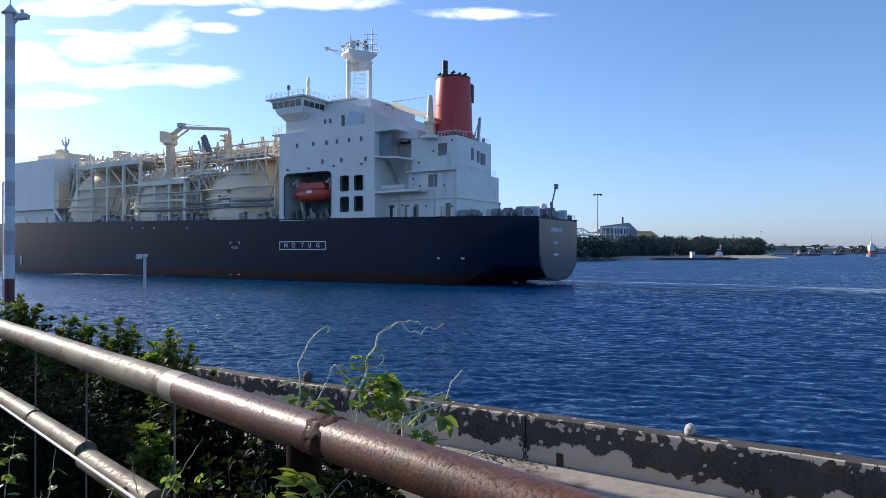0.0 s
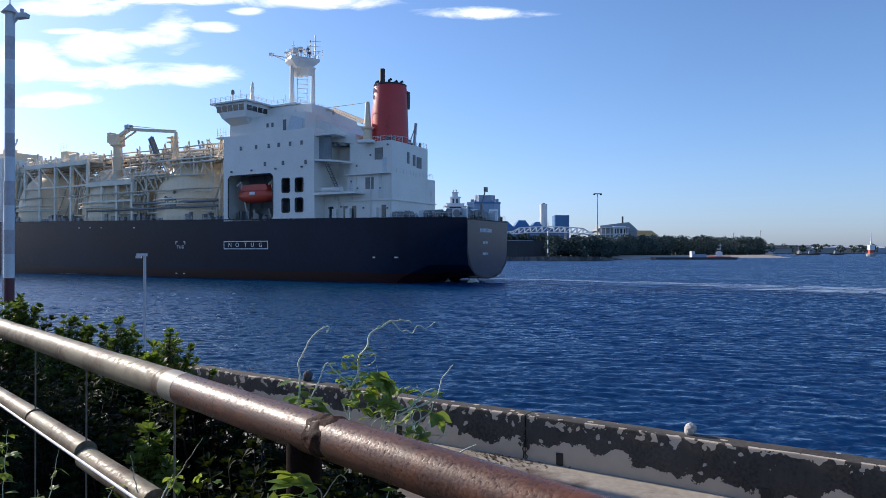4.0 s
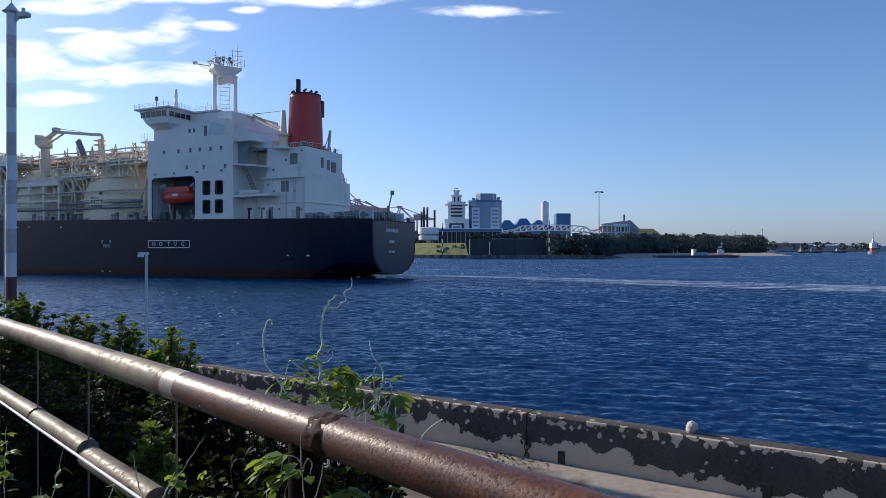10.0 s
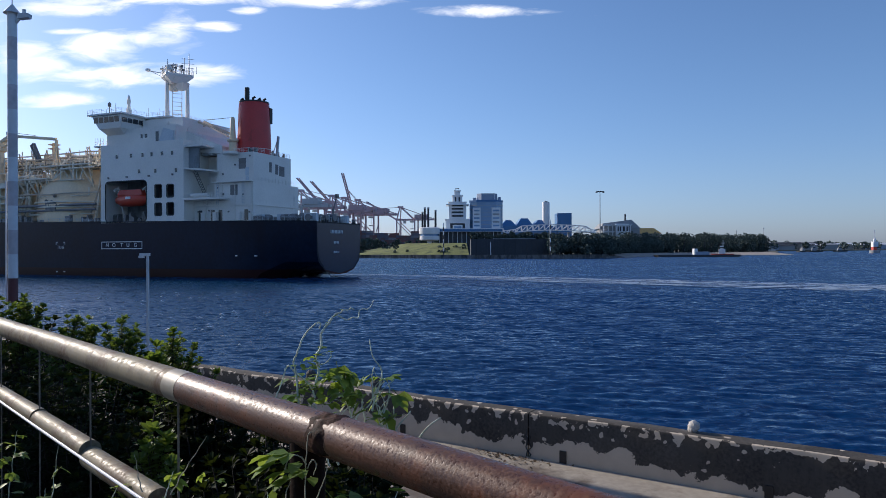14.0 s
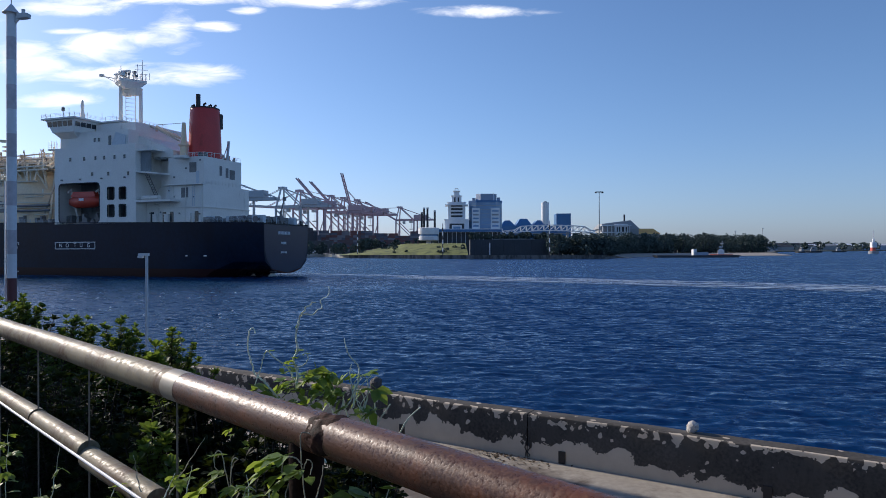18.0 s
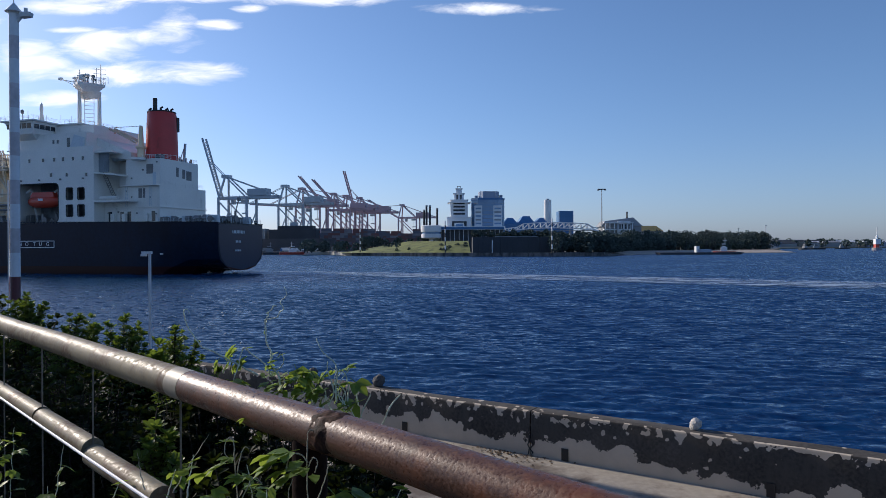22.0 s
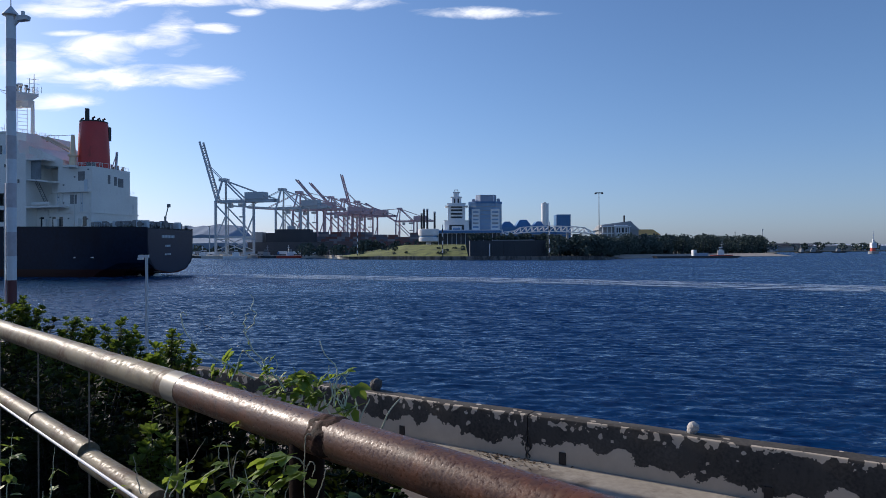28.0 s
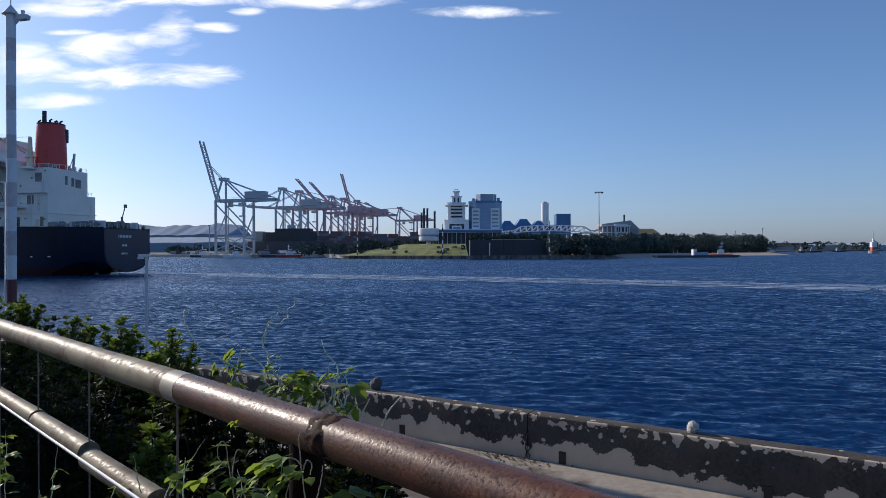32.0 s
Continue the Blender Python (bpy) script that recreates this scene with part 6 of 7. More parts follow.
# blue-roofed works with a white silo
wk = thing("blue_works", "blue-roofed industrial works behind the terrace", "building", at=pose(0, 800, 0))
part("hall", Geo().box(66, 146, 0, 40, LZ, 34), BLUEROOF, wk)
for x0, x1, z in ((66, 84, 41), (84, 104, 43), (104, 124, 41)):
    part("roof", Geo().hexa([(x0, 0, 34), (x1, 0, 34), (x1, 40, 34), (x0, 40, 34), (x0 + 6, 6, z), (x1 - 6, 6, z), (x1 - 6, 30, z), (x0 + 6, 30, z)]), BLUEROOF, wk)
part("block", Geo().box(132, 148, -4, 20, LZ, 48.5), BLUEROOF, wk)
sl = thing("white_silo", "tall white silo among the works", "silo", at=pose(119.5, 806, 0))
part("shell", Geo().tube([(0, 0, LZ), (0, 0, 62)], 4.4, 16), FWHITE, sl, smooth=True)
part("cap", Geo().tube([(0, 0, 62), (0, 0, 63.4)], [2.4, 1.6], 10), GREYB, sl)
# dark stacks
for x, y, z in ((-28.0, 960, 66), (-23.2, 960, 66), (-13.0, 960, 62), (-31.5, 965, 60)):
    st = thing("chimney_stack", "dark slender chimney stack", "chimney", "chimney stacks", at=pose(x, y, LZ))
    part("shaft", Geo().tube([(0, 0, 0), (0, 0, z - LZ - 2)], [1.7, 1.4], 12), FDARK, st, smooth=True)
    part("lip", Geo().tube([(0, 0, z - LZ - 2), (0, 0, z - LZ)], 1.7, 12), CRANEM, st)
# grey halls right of the bridge, high mast, yellow roof
hl = thing("grey_hall", "pale grey hall with a stepped roof", "building", at=pose(7, 645, 1.2))
part("wall", Geo().box(141, 177, 0, 25, LZ, 24.6), GREYB, hl)
part("roof", Geo().hexa([(139, -1, 24.6), (178, -1, 24.6), (178, 26, 24.6), (139, 26, 24.6), (143, 2, 29.6), (170, 2, 33), (170, 22, 33), (143, 22, 29.6)]), GREYB, hl)
part("block", Geo().box(154, 166, -2.5, -0.2, 17, 29), FWHITE, hl)
for i in range(4):
    part("window", Geo().box(155 + i * 2.8, 156.8 + i * 2.8, -2.7, -2.4, 22, 26.5), FDARK, hl)
for z in (21.0, 27.4):
    part("gallery_slab", Geo().box(141, 169, -4, -0.1, z, z + 0.8), FWHITE, hl)
for i in range(7):
    part("gallery_post", Geo().box(142 + i * 4.2, 142.6 + i * 4.2, -4, -3.4, 17, 28), FWHITE, hl)
part("chimney", Geo().tube([(165, 6, 31), (165, 6, 38.5)], 0.8, 10), FDARK, hl)
hl = thing("yellow_hall", "hall with a yellow roof", "building", at=pose(6, 690, 0))
part("wall", Geo().box(190, 212, 0, 15, LZ, 22), GREYB, hl)
part("roof", Geo().hexa([(189, -1, 22), (213, -1, 22), (213, 16, 22), (189, 16, 22), (191, 2, 27.5), (206, 2, 27.5), (206, 14, 27.5), (191, 14, 27.5)]), YELLOW, hl)
hm = thing("high_mast_light", "tall grey floodlight mast on shore", "street lamp", at=pose(136.5, 600, LZ))
part("mast", Geo().tube([(0, 0, 0), (0, 0, 55)], [0.55, 0.28], 10), GREYB, hm)
part("lamp_ring", Geo().box(-3.4, 3.4, -1.2, 1.2, 54.5, 55.2).box(-3.8, -2.2, -0.8, 0.8, 53.8, 54.5).box(2.2, 3.8, -0.8, 0.8, 53.8, 54.5), FDARK, hm)
# channel posts on the far quay
for x, y, h in ((73.6, 476, 24.5), (-1.0, 507, 24.0), (-71.0, 560, 20.0)):
    po = thing("channel_post", "black and white banded channel post", "post", "channel posts", at=pose(x, y, LZ))
    for k in range(8):
        part("band", Geo().tube([(0, 0, h * k / 8), (0, 0, h * (k + 1) / 8)], 0.42, 8, cap=k == 7), FWHITE if k % 2 else FDARK, po)
po = thing("white_post", "plain white post before the terrace wall", "post", at=pose(33, 492, LZ))
part("shaft", Geo().tube([(0, 0, 0), (0, 0, 9.5)], 0.35, 8), FWHITE, po)


# ---- container cranes: x along the boom towards the water, y along the quay ----
def sts_crane(boom, material):
    c = thing("container_crane", "grey gantry container crane, boom %s" % ("raised" if boom > 30 else "lowered"), "crane", "container cranes")
    gz, bz, az = LZ, 58.0, 82.0
    for x in (0, -34):
        for y in (-9, 9):
            part("leg", Geo().beam((x, y, gz), (x, y, bz + 2), 2.0), material, c)
        part("sill_beam", Geo().beam((x, -9, gz + 3), (x, 9, gz + 3), 1.8).beam((x, -9, bz + 1), (x, 9, bz + 1), 1.8), material, c)
        part("cross_brace", Geo().beam((x, -9, 20), (x, 9, 46), 1.0).beam((x, -9, 20), (x, 9, 20), 1.4), material, c)
    for y in (-9, 9):
        part("portal_beam", Geo().beam((0, y, 22), (-34, y, 22), 1.8), material, c)
        part("diagonal", Geo().beam((0, y, 56), (-34, y, 24), 1.2), material, c)
        part("apex_leg", Geo().beam((0, y, bz), (-4, y * 0.35, az), 1.6).beam((-30, y * 0.5, bz + 2), (-5, y * 0.35, az), 1.2), material, c)
        part("backstay", Geo().beam((-5, y * 0.3, az), (-62, y * 0.4, bz + 4), 0.9), material, c)
    part("apex", Geo().box(-8, 0, -4, 4, az - 1, az + 2), material, c)
    part("girder", Geo().box(-68, 3, -4.0, -2.4, bz, bz + 3.2).box(-68, 3, 2.4, 4.0, bz, bz + 3.2).box(-68, -66, -4, 4, bz, bz + 3), material, c)
    part("machinery_house", Geo().box(-54, -32, -5, 5, bz + 3.4, bz + 10.5), material, c)
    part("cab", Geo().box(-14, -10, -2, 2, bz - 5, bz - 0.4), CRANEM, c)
    for y in (-9, 9):
        part("lower_brace", Geo().beam((0, y, 8), (-34, y, 21), 0.7).beam((0, y, 21), (-34, y, 8), 0.7), material, c)
        part("bogie", Geo().box(-3.5, 3.5, y - 1.2, y + 1.2, gz, gz + 2.4).box(-37.5, -30.5, y - 1.2, y + 1.2, gz, gz + 2.4), material, c)
    part("stair_tower", railing(Geo(), [(-1.6, 10.4, 20 + k * 7) for k in range(2)], h=1.2, step=2).beam((-2, 10.4, 3), (-2, 10.4, bz), 0.5), material, c)
    part("girder_rail", railing(Geo(), [(-67, -4.6, bz + 3.2), (2, -4.6, bz + 3.2)], h=1.3, step=4, r=0.12, rows=(1.3,)), material, c)
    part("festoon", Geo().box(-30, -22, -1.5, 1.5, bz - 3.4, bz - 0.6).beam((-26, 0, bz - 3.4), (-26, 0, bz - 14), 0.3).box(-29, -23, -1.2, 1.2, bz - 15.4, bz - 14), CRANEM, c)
    L, w = 68.0, radians(boom)
    bg = Geo()
    for y in (-3.2, 3.2):
        bg.beam((0, y, 0), (L, y, 0), 1.0, 1.9)
    for i in range(12):
        bg.beam((i * 5.5, -3.2, 0), (i * 5.5 + 5.5, 3.2, 0), 0.7).beam((i * 5.5, -3.2, 0), (i * 5.5, 3.2, 0), 0.8)
    part("boom", bg, material, c, at=Matrix.Translation((3, 0, bz + 1.6)) @ Matrix.Rotation(-w, 4, "Y"))
    tip = Vector((3 + 0.62 * L * math.cos(w), 0, bz + 1.6 + 0.62 * L * math.sin(w)))
    part("forestay", Geo().beam((-3, 2, az), tip + Vector((0, 2, 0)), 0.6).beam((-3, -2, az), tip + Vector((0, -2, 0)), 0.6), material, c)
    return c


QA, QB = Vector((-236, 722)), Vector((-62, 1290))
qd = (QB - QA).normalized()
rows = [(0.0, 72), (0.2, 4), (0.27, 4), (0.31, 4), (0.34, 4), (0.38, 4), (0.42, 47), (0.455, 4), (0.49, 46), (0.53, 46), (0.57, 74), (0.605, 4), (0.64, 4), (0.68, 4), (0.72, 4), (0.76, 4), (0.80, 4), (0.88, 30), (0.94, 30), (1.0, 30)]
protos = {}
for i, (k, b) in enumerate(rows):
    p = QA.lerp(QB, k)
    at = Matrix(((-qd.y, qd.x, 0, p.x), (qd.x, qd.y, 0, p.y), (0, 0, 1, 0), (0, 0, 0, 1)))
    key = (b, i > 1)
    if key in protos:
        copy_thing(protos[key], at)
    else:
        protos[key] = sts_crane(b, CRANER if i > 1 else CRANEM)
        protos[key].matrix_world = at

# stacked boxes behind the cranes, and a berthed vessel
BOXCOL = [mat("box_paint_%s" % n, c, 0.7, vary=0.15) for n, c in (("rust", (0.20, 0.085, 0.075)), ("brown", (0.16, 0.10, 0.10)), ("slate", (0.13, 0.13, 0.16)), ("grey", (0.24, 0.22, 0.23)))]
cmesh = [Geo().box(-6, 6, -1.2, 1.2, 0, 2.6).mesh("container", m) for m in BOXCOL]
random.seed(61)
for i in range(18):
    x0 = -150 + i * 8.4
    st = thing("container_stack", "block of stacked shipping containers", "containers", "container stacks", at=pose(x0, 760 + i * 4, LZ))
    for a in range(2):
        top = random.randint(7, 10)
        for z in range(top):
            part("container", random.choice(cmesh), None, st, at=pose(a * 4.4 - 2, a * 3, z * 2.65, 0, 0, 8))
bv = thing("berthed_vessel", "dark grey vessel lying under the cranes", "ship", at=pose(-176, 752, 0))
part("hull", Geo().prism([(-36, -9), (34, -9), (46, 0), (34, 9), (-36, 9)], 0, 17, [(-38, -10), (38, -10), (54, 0), (38, 10), (-38, 10)]), RUSTHULL, bv)
part("cargo", Geo().box(-18, 34, -9, 9, 17, 27).box(-8, 30, -9, 9, 27, 31), FDARK, bv)
part("deckhouse", Geo().box(-34, -22, -8, 8, 17, 28), GREYB, bv)
part("mast", Geo().box(4, 12, -3, 3, 31, 35).beam((8, 0, 35), (8, 0, 42), 1.0), CRANEM, bv)

# small craft along the far quay
def small_craft(at, label, hull, house, L=22):
    b = thing("work_boat", label, "boat", at=at)
    part("hull", Geo().prism([(-L / 2, -3), (L * 0.3, -3), (L / 2, 0), (L * 0.3, 3), (-L / 2, 3)], -0.5, 2.4, [(-L / 2, -3.4), (L * 0.32, -3.4), (L * 0.56, 0), (L * 0.32, 3.4), (-L / 2, 3.4)]), hull, b)
    part("wheelhouse", Geo().box(-L * 0.1, L * 0.2, -2.4, 2.4, 2.4, 6.0).box(-L * 0.02, L * 0.14, -1.8, 1.8, 6.0, 8.6), house, b)
    part("window_band", Geo().box(-L * 0.02 - 0.1, L * 0.14 + 0.1, -1.9, 1.9, 6.8, 7.9), FDARK, b)
    part("mast", Geo().beam((0, 0, 8.6), (0, 0, 13), 0.4).beam((-1.6, 0, 11), (1.6, 0, 11), 0.3), house, b)
    return b


small_craft(pose(-158, 694, 0, 0, 0, 20), "red and white tug at the far quay", TUGRED, FWHITE, 24)
small_craft(pose(-208, 678, 0, 0, 0, 12), "white launch by the far quay", FWHITE, FWHITE, 22)
small_craft(pose(-262, 740, 0, 0, 0, -10), "dark work boat by the far quay", FDARK, FWHITE, 26)
small_craft(pose(-180, 696, 0, 0, 0, 170), "dark work boat by the far quay", FDARK, GREYB, 20)
small_craft(pose(222, 545, 0, 0, 0, 160), "red and white tug beside a barge", TUGRED, FWHITE, 16)
for cx, cy, cr, cl in ((575, 1100, 25, 20), (612, 1130, 160, 24), (700, 1210, 170, 22)):
    small_craft(pose(cx, cy, 0, 0, 0, cr), "distant work boat off the harbour sheds", FDARK, GREYB, cl)
bc = thing("harbour_beacon", "red and white beacon on a pier head", "beacon", at=pose(566, 900, 0))
part("base", Geo().lathe([(6, -1), (6, 3.4), (5, 3.6)], n=16), GREYB, bc)
part("red_tier", Geo().box(-3, 1.4, -2.5, 2.5, 3.4, 8), TUGRED, bc)
part("white_tier", Geo().box(-3.2, 3.4, -2.7, 2.7, 8, 15), FWHITE, bc)
part("lantern", Geo().lathe([(1.4, 15), (1.4, 18), (0.4, 20)], n=10), FWHITE, bc)
part("mast", Geo().tube([(0, 0, 19), (0, 0, 30)], [0.5, 0.3], 8), FWHITE, bc)
brg = thing("moored_barge", "long low dark moored barge", "barge", at=pose(200, 540, 0, 0, 0, 2))
part("hull", Geo().hexa([(-32, -5, -1), (30, -5, -1), (30, 5, -1), (-32, 5, -1), (-34, -5, 1.8), (33, -5, 1.8), (33, 5, 1.8), (-34, 5, 1.8)]), FDARK, brg)
part("cabin", Geo().box(-3.5, -1, -2, 2, 1.8, 6.6), FWHITE, brg)
part("cargo", Geo().box(-2, 8, -3, 3, 1.8, 4.2), BROWN, brg)
jt = thing("stone_jetty", "low dark stone jetty by the quay", "jetty", kind="structure")
part("mass", Geo().hexa([(72, 473, -2), (116, 484, -2), (150, 560, -2), (74, 490, -2), (73, 475, 1.9), (115, 487, 1.3), (148, 560, 1.3), (74, 490, 2.1)]), STONE, jt)
# gravel heaps on the spit beyond the trees
random.seed(73)
for x, y, r, h in ((452, 1000, 15, 7), (492, 1060, 18, 8), (520, 1120, 14, 6), (556, 1200, 22, 9), (600, 1290, 20, 8), (640, 1370, 24, 10)):
    g = Geo()
    g.lathe([(r * (1 - k / 7) * random.uniform(0.92, 1.06) + 0.4, h * (k / 7) ** 0.85) for k in range(8)], n=18)
    thing("gravel_heap", "pale heap of gravel on the far spit", "gravel heap", "gravel heaps", geo=g, material=SAND, smooth=True, at=pose(x, y, LZ - 0.2))
# low sheds far to the right
random.seed(71)
for i in range(26):
    x = 560 + i * 36 + random.uniform(-8, 8)
    y = 1560 + (x - 560) * 0.62 + random.uniform(-20, 60)
    w, h = random.uniform(14, 42), random.uniform(8, 18)
    sh = thing("harbour_shed", "low distant harbour shed", "building", "harbour sheds", at=pose(x, y, LZ))
    part("wall", Geo().box(-w, w, -10, 10, 0, h), random.choice((FWHITE, GREYB, BROWN, GREYB, SAND)), sh)
    part("roof", Geo().hexa([(-w - 1, -11, h), (w + 1, -11, h), (w + 1, 11, h), (-w - 1, 11, h), (-w, -1, h + 4), (w, -1, h + 4), (w, 1, h + 4), (-w, 1, h + 4)]), random.choice((GREYB, FDARK, FWHITE)), sh)
for x, y, h in ((640, 1500, 42), (700, 1500, 48), (-330, 960, 40)):
    lm2 = thing("light_mast", "distant slender grey harbour mast", "mast", at=pose(x, y, LZ))
    part("shaft", Geo().beam((0, 0, 0), (0, 0, h), 1.2), CRANEM, lm2)
    part("head", Geo().box(-2, 2, -1, 1, h, h + 1.2), CRANEM, lm2)

# hills whose blue-grey base colour carries the haze
def hill(name, x0, x1, y, peak, seed):
    g = Geo()
    n = 60
    for i in range(n + 1):
        x = x0 + (x1 - x0) * i / n
        h = peak * min(1.0, 2.6 * math.sin(math.pi * i / n)) * (0.92 + 0.12 * noise.noise((i * 0.10, seed, 0)) + 0.03 * noise.noise((i * 0.4, seed, 1)))
        g.v += [(x, y, -5), (x, y, h * 0.6), (x, y + 300, h), (x, y + 600, -5)]
    for i in range(n):
        for j in range(3):
            a = i * 4 + j
            g.f.append((a, a + 4, a + 5, a + 1))
    thing(name, "hazy blue hills on the horizon", "hill", kind="structure", geo=g, material=HILL, smooth=True)


hill("far_hill", -2300, -1150, 4100, 190, 2.0)
hill("near_hill", -1500, -700, 2700, 74, 7.0)


# unseen trees behind the camera, added to block sky light and darken reflections
random.seed(81)
spots = [(random.uniform(-70, 60), random.uniform(-48, -24), WALK_Z, random.uniform(3, 5), random.uniform(8, 13)) for i in range(46)]
clump("roadside_trees", "unseen trees behind the camera, added to darken reflections and sky fill", "trees", spots, 82, per=150, leaf=1.0)
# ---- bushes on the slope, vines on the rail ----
# near-black leaf colour with the bush mass's shade put into it
SHADELEAF = leaf_mat("shaded_bush_leaf", (0.011, 0.019, 0.008), (0.18, 0.25, 0.03), 0.05)
SHADELEAF.node_tree.nodes["Principled BSDF"].inputs["Specular IOR Level"].default_value = 0.03
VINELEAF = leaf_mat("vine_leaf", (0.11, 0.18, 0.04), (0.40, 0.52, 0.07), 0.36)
STEM = mat("vine_stem", (0.70, 0.74, 0.58), 0.6, vary=0.25, scale=30)
DRYSTEM = mat("dry_stem", (0.46, 0.43, 0.31), 0.8, vary=0.3, scale=30)
TWIG = mat("bush_twig", (0.022, 0.018, 0.014), 0.9, vary=0.3, scale=20)


def add_leaf(g, p, d, up, L, W):
    """A pointed leaf from p along d, folded a little along its rib."""
    d = d.normalized()
    s = d.cross(up)
    s = s.normalized() if s.length > 0.01 else Vector((1, 0, 0))
    n = s.cross(d)
    k = len(g.v)
    for a, w, h in ((0, 0, 0), (0.3, 0.5, 0.10), (0.3, -0.5, 0.10), (0.42, 0, 0.0), (0.68, 0.36, 0.05), (0.68, -0.36, 0.05), (1.0, 0, -0.12)):
        g.v.append(tuple(p + d * (a * L) + s * (w * W) + n * (h * W)))
    g.f += [(k, k + 3, k + 1), (k, k + 2, k + 3), (k + 1, k + 3, k + 4), (k + 2, k + 5, k + 3), (k + 3, k + 6, k + 4), (k + 3, k + 5, k + 6)]


def round_leaf(g, p, d, up, L, W):
    """A blunt leaf, widest past its middle, folded a little along its rib."""
    d = d.normalized()
    s = d.cross(up)
    s = s.normalized() if s.length > 0.01 else Vector((1, 0, 0))
    n = s.cross(d)
    k = len(g.v)
    for a, w, h in ((0, 0, 0), (0.45, 0.36, 0.10), (0.45, -0.36, 0.10), (0.78, 0.48, 0.06), (0.78, -0.48, 0.06), (1.0, 0, -0.08)):
        g.v.append(tuple(p + d * (a * L) + s * (w * W) + n * (h * W)))
    g.f += [(k, k + 5, k + 3, k + 1), (k, k + 2, k + 4, k + 5)]


def bush(x, y, zc, rx, ry, rz, count, seed, label, size=1.0, leaf=None):
    """Many upright shoots, each with leaves up its length and a rosette at its tip."""
    random.seed(seed)
    base = bank_z((Vector((x, y)) - RAIL0).dot(RN)) - 0.05
    b = thing("bush", label, "bush", "bushes on the slope", at=pose(x, y, base))
    zc -= base
    g, t = Geo(), Geo()
    shoots_n = max(8, int(count * 1.25 / 26))
    peaks = [(random.uniform(-0.62, 0.62), random.uniform(-0.5, 0.5), random.uniform(-0.55, 0.12), random.uniform(0.32, 0.6)) for _ in range(6)] + [(0.05, 0, 0.06, 0.5)]
    for i in range(shoots_n):
        w, el = random.uniform(0, 6.28), math.asin(random.uniform(-0.35, 1))
        r = random.uniform(0.62, 1.06)
        if size < 1:                                 # a small top narrows to a point
            f, (ox, oy, oz, k) = random.uniform(-1, 1), random.choice(peaks)
            r = (0.08 + 0.95 * (1 - f) / 2) * k * random.uniform(0.3, 1.25)
            tip = Vector((rx * (ox + r * math.cos(w)), ry * (oy + r * math.sin(w)), zc + rz * (f + oz)))
        else:
            tip = Vector((rx * r * math.cos(w) * math.cos(el), ry * r * math.sin(w) * math.cos(el), zc + rz * r * math.sin(el)))
        way = (Vector((tip.x * 0.5, tip.y * 0.5, 0.35 * rz)).normalized() + Vector((0, 0, 0.8))).normalized()
        foot = tip - way * random.uniform(0.16, 0.34) * size
        if i % 6 == 0:
            t.tube([(0, 0, 0), (foot.x * 0.5, foot.y * 0.5, foot.z * 0.6), tuple(foot)], [0.014 * size ** 2, 0.008 * size, 0.004 * size], 5, cap=False)
        t.tube([tuple(foot), tuple(tip)], [0.0035 * size, 0.002 * size], 4, cap=False)
        turn = random.uniform(0, 6.28)
        for k in range(26):
            rosette = k >= 15
            f = 1.0 if rosette else (k + 1) / 16
            ang = turn + k * 2.4
            side = Vector((math.cos(ang), math.sin(ang), 0))
            lift = random.uniform(0.3, 1.6) if rosette else random.uniform(-0.1, 0.5)
            L = random.uniform(0.034, 0.058) * (0.25 + 0.75 * size) * (1.0 if rosette else 0.85)
            round_leaf(g, foot.lerp(tip, f), side + way * lift, way + Vector((random.gauss(0, 0.25), random.gauss(0, 0.25), 0)), L, L * 0.52)
    part("leaves", g, leaf or SHADELEAF, b, kind="stuff")
    part("branch_tangle", t, TWIG, b)
    return b


